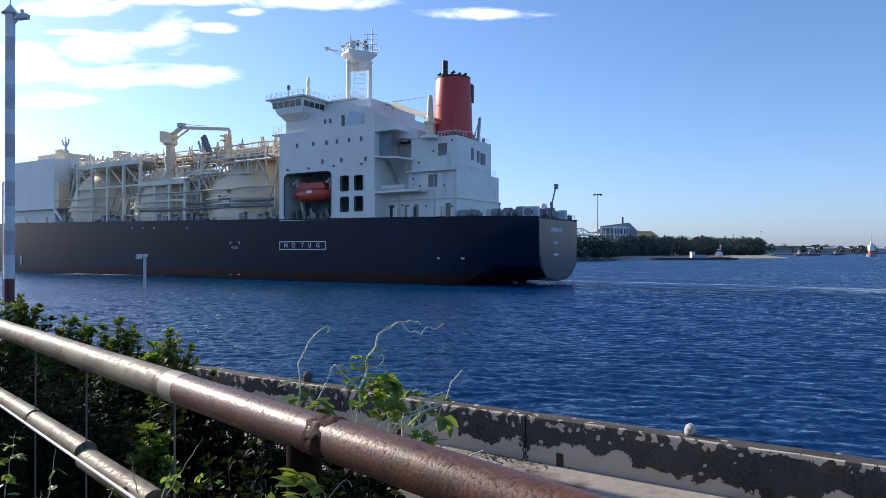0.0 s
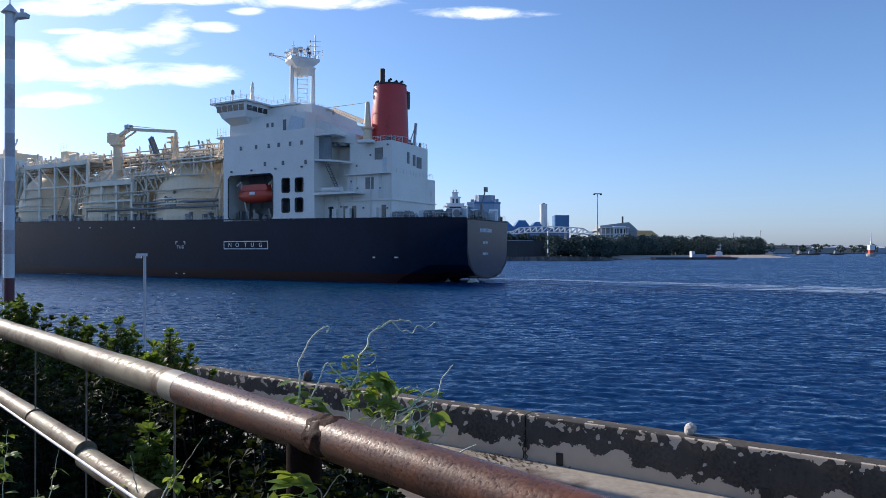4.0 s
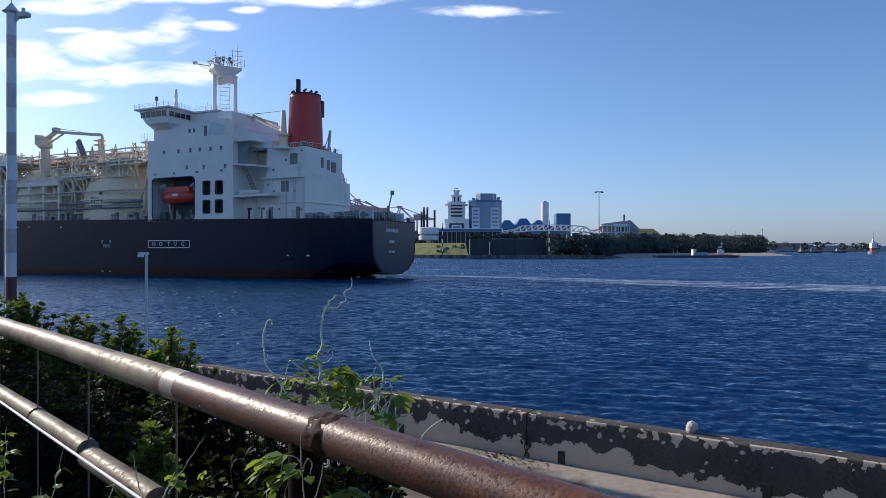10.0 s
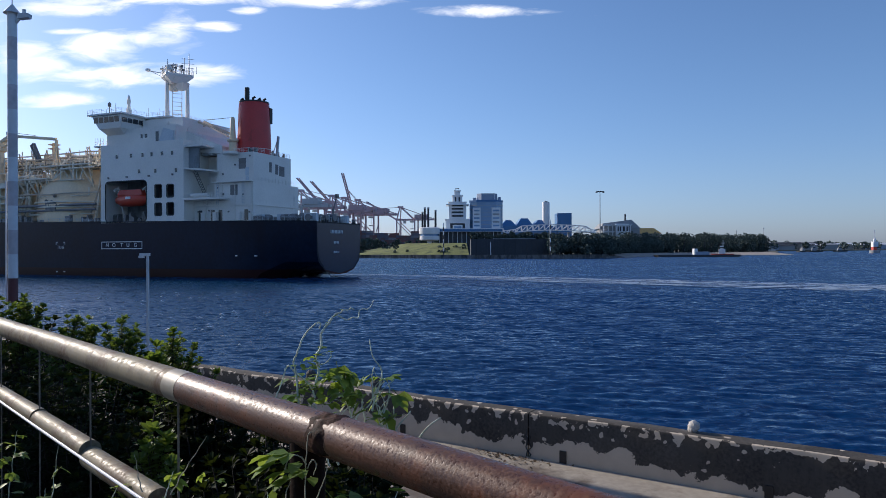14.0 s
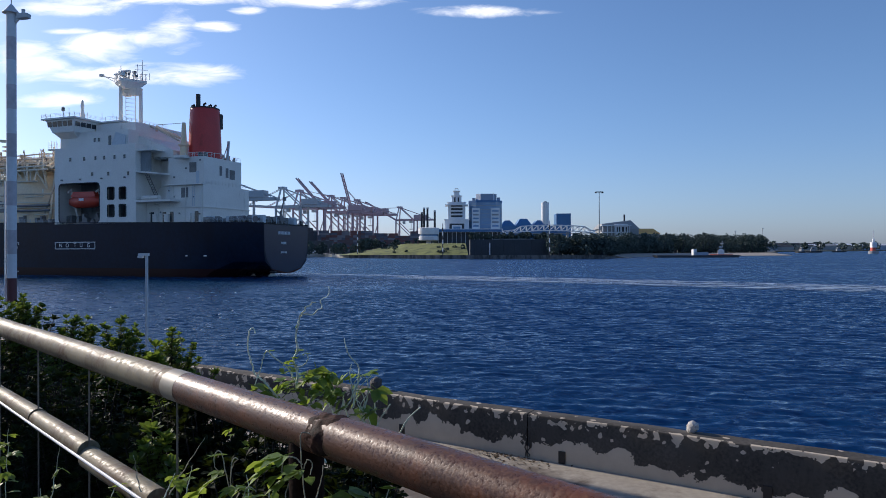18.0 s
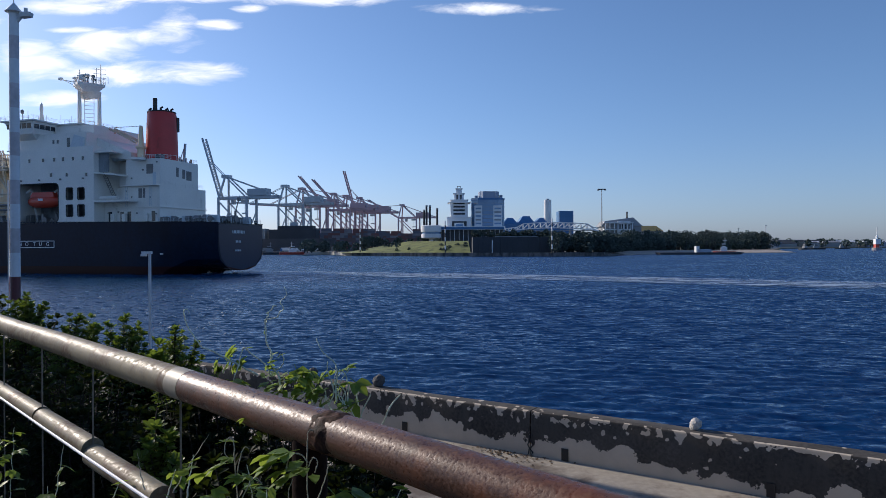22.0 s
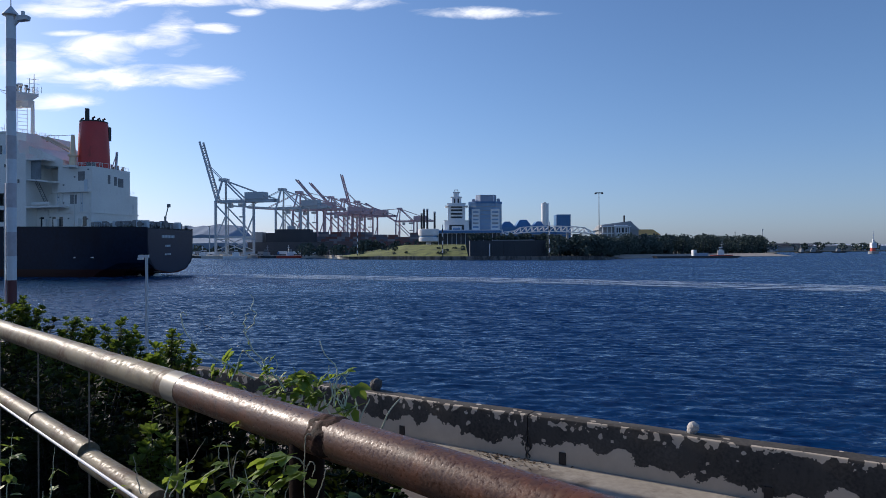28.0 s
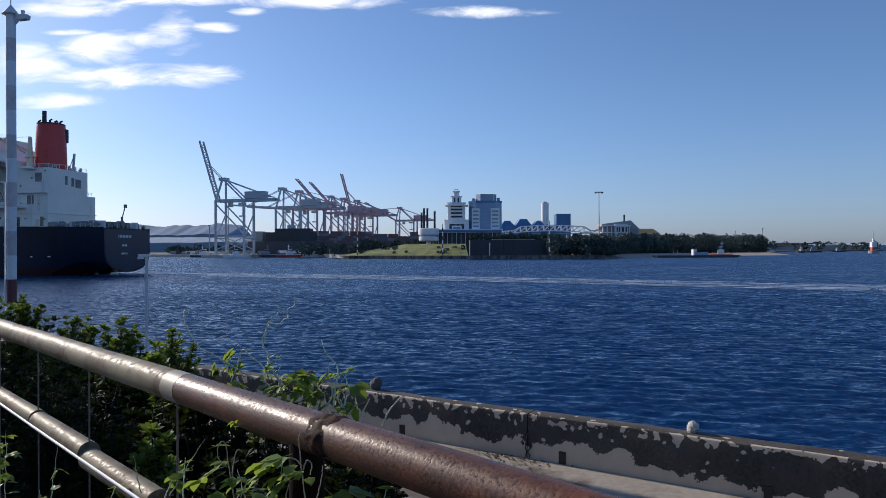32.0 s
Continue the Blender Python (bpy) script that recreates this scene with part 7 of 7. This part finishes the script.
L1 = "dense bush with small leaves in a shade-dark green"
for i, (x, y, z, rx, ry, rz, n) in enumerate([
        (-6.2, 6.9, 5.35, 1.2, 1.1, 0.95, 3500), (-4.8, 6.1, 5.4, 1.0, 1.0, 0.85, 5000), (-3.5, 5.35, 5.5, 0.72, 0.8, 0.9, 5600), (-2.85, 4.95, 5.3, 0.42, 0.7, 0.88, 4400),
        (-2.10, 4.5, 5.38, 0.26, 0.5, 0.68, 4200), (-1.78, 4.4, 5.25, 0.24, 0.5, 0.74, 4200), (-1.42, 4.2, 4.95, 0.34, 0.6, 0.92, 4200), (-0.95, 3.7, 4.75, 0.5, 0.7, 0.85, 4200),
        (-0.45, 3.35, 4.6, 0.42, 0.6, 0.75, 3600), (-2.9, 4.1, 4.95, 0.8, 0.7, 0.8, 4800), (-2.1, 3.6, 4.95, 0.7, 0.6, 0.8, 4800), (-1.45, 3.1, 4.9, 0.6, 0.5, 0.75, 4500),
        (-0.9, 2.75, 4.85, 0.5, 0.45, 0.65, 3800), (-0.35, 2.4, 4.75, 0.42, 0.4, 0.6, 3200), (-1.0, 4.7, 4.3, 0.6, 0.7, 0.7, 2500), (-2.3, 5.6, 4.4, 0.9, 0.8, 0.9, 2500),
        (-0.42, 2.25, 5.45, 0.36, 0.32, 0.62, 4200), (-0.26, 1.95, 5.5, 0.2, 0.26, 0.55, 3600), (-0.62, 2.3, 5.5, 0.36, 0.32, 0.66, 4200), (-0.18, 2.5, 5.2, 0.24, 0.4, 0.6, 3000),
        # the tall one ending this row is unseen, added to cast shade
        (-0.37, 3.0, 5.35, 0.2, 0.3, 0.6, 4200), (-0.28, 2.6, 5.3, 0.16, 0.25, 0.62, 3600), (-0.5, 3.2, 5.35, 0.22, 0.3, 0.6, 4200), (-3.95, 4.55, 6.2, 0.72, 0.95, 1.45, 8000),
        (-1.75, 3.2, 5.5, 0.5, 0.35, 0.72, 5200), (-1.3, 3.0, 5.4, 0.4, 0.34, 0.70, 5200), (-0.95, 2.85, 5.48, 0.34, 0.3, 0.74, 6000), (-0.62, 2.65, 5.45, 0.32, 0.3, 0.70, 5600), (-1.12, 2.9, 5.52, 0.3, 0.3, 0.74, 5600),
        (-0.3, 2.45, 5.4, 0.27, 0.28, 0.66, 5000), (-2.3, 3.6, 5.55, 0.5, 0.4, 0.75, 5000), (-0.75, 2.3, 5.3, 0.4, 0.25, 0.7, 4200),
        # unseen, left of the view; added to shade the bushes below the rail
        (-4.75, 4.75, 6.4, 1.1, 1.3, 1.5, 7000), (-6.3, 5.2, 6.2, 1.2, 1.3, 1.5, 5000)]):
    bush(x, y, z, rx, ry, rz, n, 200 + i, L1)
# the same scrub's leaf in a brighter colour, for sunlit sprigs and tops
SUNLEAF = leaf_mat("sunlit_bush_leaf", (0.060, 0.100, 0.020), (0.30, 0.42, 0.05), 0.26)
bush(-0.77, 1.80, 6.27, 0.085, 0.08, 0.075, 420, 290, "leafy sprig in sunlit-bright leaf colour behind the pipe railing", 0.55, SUNLEAF)
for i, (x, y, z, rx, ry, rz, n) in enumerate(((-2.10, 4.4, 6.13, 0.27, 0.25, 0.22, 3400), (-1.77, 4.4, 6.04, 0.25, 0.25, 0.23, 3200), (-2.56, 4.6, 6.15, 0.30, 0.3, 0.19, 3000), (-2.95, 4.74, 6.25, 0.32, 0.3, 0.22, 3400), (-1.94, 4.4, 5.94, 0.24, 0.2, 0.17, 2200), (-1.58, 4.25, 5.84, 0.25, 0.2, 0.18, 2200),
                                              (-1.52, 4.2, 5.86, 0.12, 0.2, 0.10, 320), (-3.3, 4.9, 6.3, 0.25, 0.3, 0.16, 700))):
    bush(x, y, z, rx, ry, rz, n, 300 + i, "leafy bush top in a brighter, sunlit leaf colour", 0.62, SUNLEAF)
bush(-0.80, 1.90, 6.5, 0.06, 0.06, 0.05, 160, 291, "leafy sprig in sunlit-bright leaf colour behind the pipe railing", 0.5, SUNLEAF)


def curl(p, d, L, wander, n, seed, droop=0.0, twist=0.0):
    """Points of a stem that grows from p along d and wanders."""
    random.seed(seed)
    p, d = Vector(p), Vector(d).normalized()
    out, ph = [p.copy()], random.uniform(0, 6)
    for i in range(n):
        k = i / n
        d = (d + Vector((math.sin(ph + i * 0.9) * wander, math.cos(ph * 1.3 + i * 0.7) * wander * 0.5, -droop * k + math.sin(ph + 2 + i * 0.8) * wander * 0.6))
             + Vector((twist * k * k, 0, 0))).normalized()
        p = p + d * (L / n)
        out.append(p.copy())
    return out


def stem_geo(pts, r0, r1, n=7):
    m = len(pts)
    return Geo().tube(pts, [r0 + (r1 - r0) * i / (m - 1) for i in range(m)], n)


leaf_meshes = []
for k in range(4):
    random.seed(300 + k)
    g = Geo()
    for a in (-42, 0, 42) if k != 3 else (0,):
        d = Vector((math.cos(radians(a)), math.sin(radians(a)), 0.1 * random.uniform(-1, 1)))
        add_leaf(g, Vector((0.008, 0, 0)), d, Vector((0, 0, 1)), (0.052 if a == 0 else 0.044) * random.uniform(0.9, 1.15), 0.030)
    g.tube([(-0.014, 0, -0.004), (0.008, 0, 0)], 0.0009, 5)
    leaf_meshes.append(g.mesh("leaf", VINELEAF, True))


def leaf_on(parent, p, yaw, pitch, size, seed):
    me = leaf_meshes[seed % 4]
    return part("leaf", me, None, parent, at=Matrix.Translation(p) @ pose(0, 0, 0, 0, -pitch, yaw) @ Matrix.Scale(size, 4))


def vine(base, d, L, wander, seed, leaves, label, droop=0.0, r=0.0032, twist=0.0, size=1.0, lo=0.15, mat_=None):
    """A vine rooted at base, an object that can sway about that point."""
    v = thing("vine", label, "vine", at=Matrix.Translation(base))
    pts = curl((0, 0, 0), d, L, wander, 26, seed, droop, twist)
    part("stem", stem_geo(pts, r, r * 0.35), mat_ or STEM, v, smooth=True)
    random.seed(seed + 1)
    for i in range(leaves):
        k = lo + (1 - lo) * random.random() ** 1.3
        q = pts[min(int(k * 26), 26)] + Vector((random.gauss(0, 0.006), random.gauss(0, 0.006), random.gauss(0, 0.006)))
        leaf_on(v, q, random.uniform(0, 360), random.uniform(-55, 40), size * random.uniform(0.55, 1.15), seed + i)
    return v, pts


def at_px(s, out, z):
    p = rail_at(s, out)
    return Vector((p.x, p.y, z))


# the swaying cluster just behind the rail: a rooted body with leaves, and runners that reach up from it
ROOT = Vector((-0.131, 1.10, 6.28))
body = thing("climbing_vine", "leafy climbing vine with pale curling runners", "vine", at=Matrix.Translation(ROOT))
random.seed(77)
for i in range(74):
    h = random.betavariate(1.5, 1.6)
    ax = random.uniform(-0.02, 0.14) if i > 26 else random.gauss(0.02, 0.03)
    q = Vector((ax, random.gauss(0.01, 0.02), 0.245 + 0.105 * h - 0.45 * max(ax, 0)))
    leaf_on(body, q, random.uniform(0, 360), random.uniform(-60, 50), random.uniform(0.36, 0.72) if ax > 0.03 else random.uniform(0.26, 0.5), i)
for k in range(6):                                  # wiry curls among the leaves
    random.seed(700 + k)
    x0, z0 = random.uniform(0.02, 0.12), random.uniform(0.20, 0.25)
    r = random.uniform(0.008, 0.018)
    turns = random.uniform(0.6, 1.3) * random.choice((1, -1))
    pts = [Vector((x0, random.uniform(-0.01, 0.01), z0 - 0.03))]
    for i in range(14):
        w = 2 * math.pi * turns * i / 13
        pts.append(Vector((x0 + r * math.sin(w) + 0.0012 * i, 0.004 * math.sin(i * 0.7 + k), z0 + 0.0045 * i + r * 0.5 * (1 - math.cos(w)))))
    part("tendril", stem_geo(pts, 0.0010, 0.0006), STEM, body, smooth=True)
for k in range(8):
    pts = curl((0.016 * k - 0.01, 0.004 * k, 0.16 - 0.004 * k), (-0.2 + 0.12 * k, 0, 1), 0.12, 0.25, 12, 80 + k)
    part("stem", stem_geo(pts, 0.0022, 0.0011), STEM, body, smooth=True)


def runner(name, path, r0, r1, parent, at, material=None):
    pts = [Vector((p[0], 0.002 * math.sin(3 * i), p[1])) if len(p) == 2 else Vector(p) for i, p in enumerate(path)]
    fine = []
    for i in range(len(pts) - 1):
        a, b = pts[max(i - 1, 0)], pts[i]
        c, d = pts[i + 1], pts[min(i + 2, len(pts) - 1)]
        for k in range(6):
            u = k / 6
            fine.append(0.5 * ((2 * b) + (c - a) * u + (2 * a - 5 * b + 4 * c - d) * u * u + (3 * b - a - 3 * c + d) * u ** 3))
    fine.append(pts[-1])
    for i, p in enumerate(fine):
        p += 0.00035 * Vector((math.sin(i * 1.7), math.cos(i * 1.1), math.sin(i * 2.3)))
    return part(name, stem_geo(fine, r0, r1), material or STEM, parent, smooth=True, at=at)


# long runner in two lengths, the upper one zigzags and curls at its end
RUN_AT, TIP_AT = Vector((0.006, 0.0, 0.325)), Vector((0, 0, 0.062))
run1 = runner("runner", [(0, -0.03), (0.003, 0), (-0.004, 0.022), (0.003, 0.042), (0, 0.062)], 0.0021, 0.0018, body, Matrix.Translation(RUN_AT))
runner("tendril", [(0.002, 0.01), (0.014, 0.014), (0.022, 0.026), (0.018, 0.036), (0.013, 0.03)], 0.0011, 0.0007, run1, Matrix())
tip1 = runner("runner_tip", [(0, 0), (0.010, 0.008), (0.021, 0.013), (0.030, 0.020), (0.037, 0.023), (0.046, 0.0225), (0.052, 0.025), (0.060, 0.022), (0.066, 0.023), (0.069, 0.018)], 0.0018, 0.0009, run1, Matrix.Translation(TIP_AT))
runner("tendril", [(0.037, 0.023), (0.046, 0.012), (0.053, 0.006), (0.062, 0.007), (0.070, 0.003), (0.074, 0.008), (0.078, 0.014), (0.085, 0.014), (0.090, 0.011), (0.098, 0.013), (0.107, 0.021)], 0.0013, 0.0006, tip1, Matrix())
for i, (x, z) in enumerate(((0.012, 0.012), (0.022, 0.016), (0.034, 0.019), (0.055, 0.024))):
    leaf_on(tip1, Vector((x, 0.002, z)), 60 * i, 30, 0.14, i)
for i in range(9):
    leaf_on(run1, Vector((0.006 * math.sin(2 * i), 0.004 * math.cos(i), -0.012 + 0.006 * i)), 50 * i, 20, 0.34, i)
# hooked runner whose end hangs down again
RUN2_AT, RUN2_UP = Vector((-0.043, 0.0, 0.335)), Vector((-0.028, 0.0, 0.395))
run2 = runner("runner", [(0.050, -0.05), (0.043, -0.034), (0.03, -0.02), (0.012, -0.008), (0.003, 0.002), (-0.003, -0.002), (-0.006, -0.014), (-0.010, -0.03), (-0.016, -0.048), (-0.02, -0.058)], 0.0017, 0.001, body, Matrix.Translation(RUN2_AT))
for i in range(6):
    leaf_on(run2, Vector((-0.02 + 0.005 * (i % 3), 0.004 * i - 0.01, -0.055 - 0.004 * i)), 80 * i, -20, 0.62, i)
leaf_on(run2, Vector((0, 0, 0)), 30, 10, 0.3, 2)
# outer runner with two shorter companions
RUN3_AT = Vector((0.097, 0.0, 0.262))
run3 = runner("runner", [(-0.002, -0.03), (0, 0), (0.0046, 0.026), (0.001, 0.044), (-0.008, 0.054), (-0.018, 0.064), (-0.022, 0.074), (-0.028, 0.09)], 0.0018, 0.0009, body, Matrix.Translation(RUN3_AT))
runner("tendril", [(0.018, -0.03), (0.022, -0.008), (0.021, 0.014), (0.016, 0.024), (0.009, 0.03)], 0.0016, 0.0008, run3, Matrix())
runner("tendril", [(-0.018, -0.035), (-0.006, -0.014), (-0.008, 0.01), (-0.013, 0.03), (-0.011, 0.046)], 0.0014, 0.0008, run3, Matrix())
# a single runner beside the cluster
side = thing("vine", "thin pale runner of a climbing vine", "vine", at=Matrix.Translation((-0.245, 1.17, 6.545)))
runner("stem", [(0, -0.06), (0.0, 0.0), (0.001, 0.04), (-0.002, 0.062), (0.005, 0.075), (0.02, 0.105), (0.042, 0.124), (0.05, 0.124), (0.048, 0.115)], 0.0019, 0.0012, side, Matrix())
for i in range(9):
    leaf_on(side, Vector((0.007 * (i % 4 - 2), 0.003 * i, -0.02 + 0.006 * i)), 70 * i, -10, 0.55, i)
# leafy shoots hanging below and before the rail
shoots = []
for i, (s, out, z, d, L, n, k) in enumerate([(1.56, -0.03, 6.33, (0.1, 0, 1), 0.09, 4, 0.7), (1.72, 0.03, 6.30, (-0.1, 0, 1), 0.12, 5, 0.75),
                                             (1.85, -0.03, 6.335, (0.15, 0, 1), 0.09, 5, 0.7), (1.99, -0.03, 6.34, (0.3, 0, 1), 0.1, 6, 0.7),
                                             (2.05, 0.02, 6.35, (0.2, 0, 1), 0.13, 7, 0.7), (0.19, -0.03, 5.93, (0.05, 0, 1), 0.30, 12, 0.8), (0.05, -0.03, 5.9, (0.05, 0, 1), 0.26, 8, 0.8),
                                             (0.69, -0.03, 6.05, (0.05, 0, 1), 0.22, 5, 0.7), (0.74, -0.06, 6.08, (0.1, 0, 1), 0.08, 5, 0.8), (1.22, -0.05, 6.24, (0.3, 0, 1), 0.05, 5, 0.8), (1.47, -0.03, 6.31, (0.2, 0, 1), 0.06, 3, 0.9)]):
    p = at_px(s, out, z)
    v, _ = vine((p.x, p.y, p.z), d, L, 0.13, 400 + i * 7, n, "leafy green vine shoot on the railing", r=0.0017, size=k)
    shoots.append(v)
for i, (s, z, d, L) in enumerate(((1.50, 6.33, (0.25, 0, 1), 0.14), (1.36, 6.30, (-0.3, 0, 1), 0.08))):
    vine(tuple(at_px(s, -0.03, z)), d, L, 0.2, 505 + i, 0, "dry pale tendril on the railing", r=0.0012, mat_=DRYSTEM)
# pale stems that climb before the rail and hook over at their ends
for base, parts, leaves in (
        ((-0.340, 1.11, 6.40), [[(0, -0.12), (-0.002, -0.03), (-0.007, 0.047), (-0.009, 0.084), (-0.014, 0.092), (-0.022, 0.084), (-0.023, 0.068), (-0.019, 0.058)],
                                [(-0.004, 0.03), (0.004, 0.066), (0.011, 0.076), (0.016, 0.072)], [(-0.001, -0.02), (0.02, 0.022), (0.03, 0.024), (0.036, 0.016)]],
         [(-0.058, -0.015, 0.85), (-0.02, 0.0, 0.9), (0.01, -0.02, 0.8), (-0.045, -0.05, 1.0), (-0.01, -0.06, 1.05), (0.022, -0.05, 0.8), (-0.03, 0.035, 0.7), (0.008, 0.06, 0.45), (0.012, 0.075, 0.4), (-0.05, -0.1, 1.0), (0.0, -0.11, 1.0), (0.03, -0.1, 0.9)]),
        ((-0.198, 0.965, 6.46), [[(0.004, -0.14), (0, -0.04), (-0.001, 0.02), (0.0, 0.066), (0.003, 0.081), (0.012, 0.08), (0.016, 0.078)],
                                 [(0, 0.036), (-0.008, 0.046), (-0.018, 0.049), (-0.027, 0.042), (-0.03, 0.026), (-0.031, 0.03)], [(0.001, 0.03), (0.007, 0.042), (0.012, 0.041), (0.014, 0.034), (0.010, 0.022)],
                                 [(0.008, -0.03), (0.02, 0.0), (0.027, 0.02), (0.029, 0.033)], [(-0.02, -0.14), (-0.022, -0.05), (-0.028, -0.01), (-0.022, 0.012)]],
         [(-0.05, 0.0, 0.95), (-0.04, -0.012, 1.0), (-0.02, 0.004, 0.9), (-0.012, -0.01, 0.85), (0.035, -0.055, 1.0), (0.055, -0.055, 0.95), (0.02, -0.07, 0.9), (0.04, -0.08, 0.9)])):
    v = thing("vine", "pale hooked vine stem before the railing", "vine", at=Matrix.Translation(base))
    for k, path in enumerate(parts):
        runner("stem", path, 0.0010, 0.0007, v, Matrix(), DRYSTEM)
    for i, (lx, lz, k) in enumerate(leaves + [(a + 0.018, b - 0.022, c * 0.8) for a, b, c in leaves]):
        leaf_on(v, Vector((lx, 0.012 * math.sin(3.1 * i), lz + 0.05)), 130 + 47 * i, -35 + 13 * (i % 4), k * 0.82, i)
    shoots.append(v)


# ---- what moves ----
def motions():
    walk(ship, [(0, pose(18.39, 131.03, 0, 0, 0, 148.27)),
                (2, pose(11.68, 134.94, 0, 0, 0, 149.63)),
                (4, pose(4.89, 138.98, 0, 0, 0, 150.98)),
                (6, pose(-2.00, 143.11, 0, 0, 0, 152.31)),
                (8, pose(-8.95, 147.30, 0, 0, 0, 153.62)),
                (10, pose(-15.98, 151.53, 0, 0, 0, 154.91)),
                (12, pose(-23.06, 155.75, 0, 0, 0, 156.19)),
                (14, pose(-30.20, 159.94, 0, 0, 0, 157.44)),
                (16, pose(-37.37, 164.07, 0, 0, 0, 158.69)),
                (18, pose(-44.59, 168.09, 0, 0, 0, 159.91)),
                (20, pose(-51.83, 171.99, 0, 0, 0, 161.11)),
                (22, pose(-59.09, 175.72, 0, 0, 0, 162.30)),
                (24, pose(-66.36, 179.25, 0, 0, 0, 163.47)),
                (26, pose(-73.63, 182.56, 0, 0, 0, 164.63)),
                (28, pose(-80.90, 185.61, 0, 0, 0, 165.76)),
                (30, pose(-88.16, 188.36, 0, 0, 0, 166.88)),
                (32, pose(-95.39, 190.79, 0, 0, 0, 167.98))])
    # the sheet of ripples drifts before the wind
    walk(sea, [(0, pose(0, 0, 0)), (32, pose(-7.0, -9.0, 0))])
    x, y, z = ROOT
    sway = [(0, 0), (3, -1.5), (6, -4), (9, -11), (13, -12), (17, -16), (19, -20), (23, -25), (25, -24), (28, -24), (30, -23), (32, -24)]
    walk(body, [(t, pose(x * (1 - 0.0056 * a) + 0.0014 * a, y * (1 - 0.0056 * a), 6.8 + (z - 6.8) * (1 - 0.0056 * a) - 0.0024 * a, 0, a, 0)) for t, a in sway])
    lean = [(0, 19, 0), (3, 19, 0), (6, 17, -4), (7, 16, -10), (8, 11, -25), (9, 6, -38), (10, 4, -50), (11, 0, -62), (12, 0, -56), (13, 4, -36), (14, 6, -22), (17, 5, -26), (18, 0, -46), (19, -14, -66), (20, -12, -58),
            (21, -14, -56), (22, -16, -60), (23, -26, -48), (24, -20, -50), (25, -5, -42), (28, -38, -84), (29, -22, -48), (30, -32, -56), (31, -34, -60), (32, -22, -46)]

    def tilt(t):
        for (t0, a0), (t1, a1) in zip(sway, sway[1:]):
            if t <= t1:
                return a0 + (a1 - a0) * (t - t0) / (t1 - t0)
        return sway[-1][1]
    walk(run1, [(t, Matrix.Translation(RUN_AT) @ pose(0, 0, 0, 0, a - tilt(t), 0)) for t, a, c in lean])
    walk(tip1, [(t, Matrix.Translation(TIP_AT) @ pose(0, 0, 0, 0, c - a, 0)) for t, a, c in lean])
    hook = [(0, 0, 8), (6, 0.05, 6), (9, 0.1, 4), (11, 0.3, -6), (13, 0.1, 4), (17, 0.3, 0), (19, 1, 2), (23, 1, 0), (25, 0.5, -4), (28, 1, 4), (30, 1, 0), (32, 1, 3)]
    walk(run2, [(t, Matrix.Translation(RUN2_AT.lerp(RUN2_UP, k)) @ pose(0, 0, 0, 0, a - tilt(t), 0)) for t, k, a in hook])
    walk(run3, [(t, Matrix.Translation(RUN3_AT) @ pose(0, 0, 0, 0, a - tilt(t), 0)) for t, a in [(0, 62), (3, 60), (6, 52), (7, 42), (8, 26), (9, 8), (13, 10), (17, 8), (19, 0), (21, -6), (23, 0), (25, 8), (28, 0), (30, -4), (32, 2)]])
    sx, sy, sz = side.location
    walk(side, [(t, pose(sx + dx, sy - 0.9 * dx, sz - dz, 0, a, 0)) for t, dx, dz, a in [(0, 0, 0, 0), (6, 0, 0, 0), (9, -0.02, 0, -20), (11, -0.035, 0, -42), (12, -0.025, 0, -24), (13, -0.01, 0, -5), (14, -0.01, 0, -5), (17, -0.02, 0, -24), (18, -0.05, 0.01, -42),
                                                                              (19, -0.178, -0.035, -64), (23, -0.178, -0.035, -62), (24, -0.165, -0.03, -58), (25, -0.045, 0.005, -24), (28, -0.178, -0.035, -62), (30, -0.178, -0.035, -60), (32, -0.175, -0.035, -60)]])
    for i, v in enumerate(shoots):
        px, py, pz = v.location
        rows = []
        for t in range(0, 33):
            up = min(1.0, max(0.0, (t - 15.5) / 3.5)) if i in (0, 1, len(shoots) - 2) else (min(1.0, max(0.0, (t - 7.5) / 2.5)) if i == len(shoots) - 1 else 1.0)
            up = up * up * (3 - 2 * up)
            droop = (1 - up) * (34 if i != len(shoots) - 2 else -30)
            rows.append((t, pose(px + (1 - up) * (0.01 if i == len(shoots) - 1 else 0.0), py, pz - (0.045 if i == len(shoots) - 1 else 0.075) * (1 - up), 0, droop + 3.5 * math.sin(0.9 * t + i * 1.7) - 0.12 * t, 0)))
        walk(v, rows)


motions()
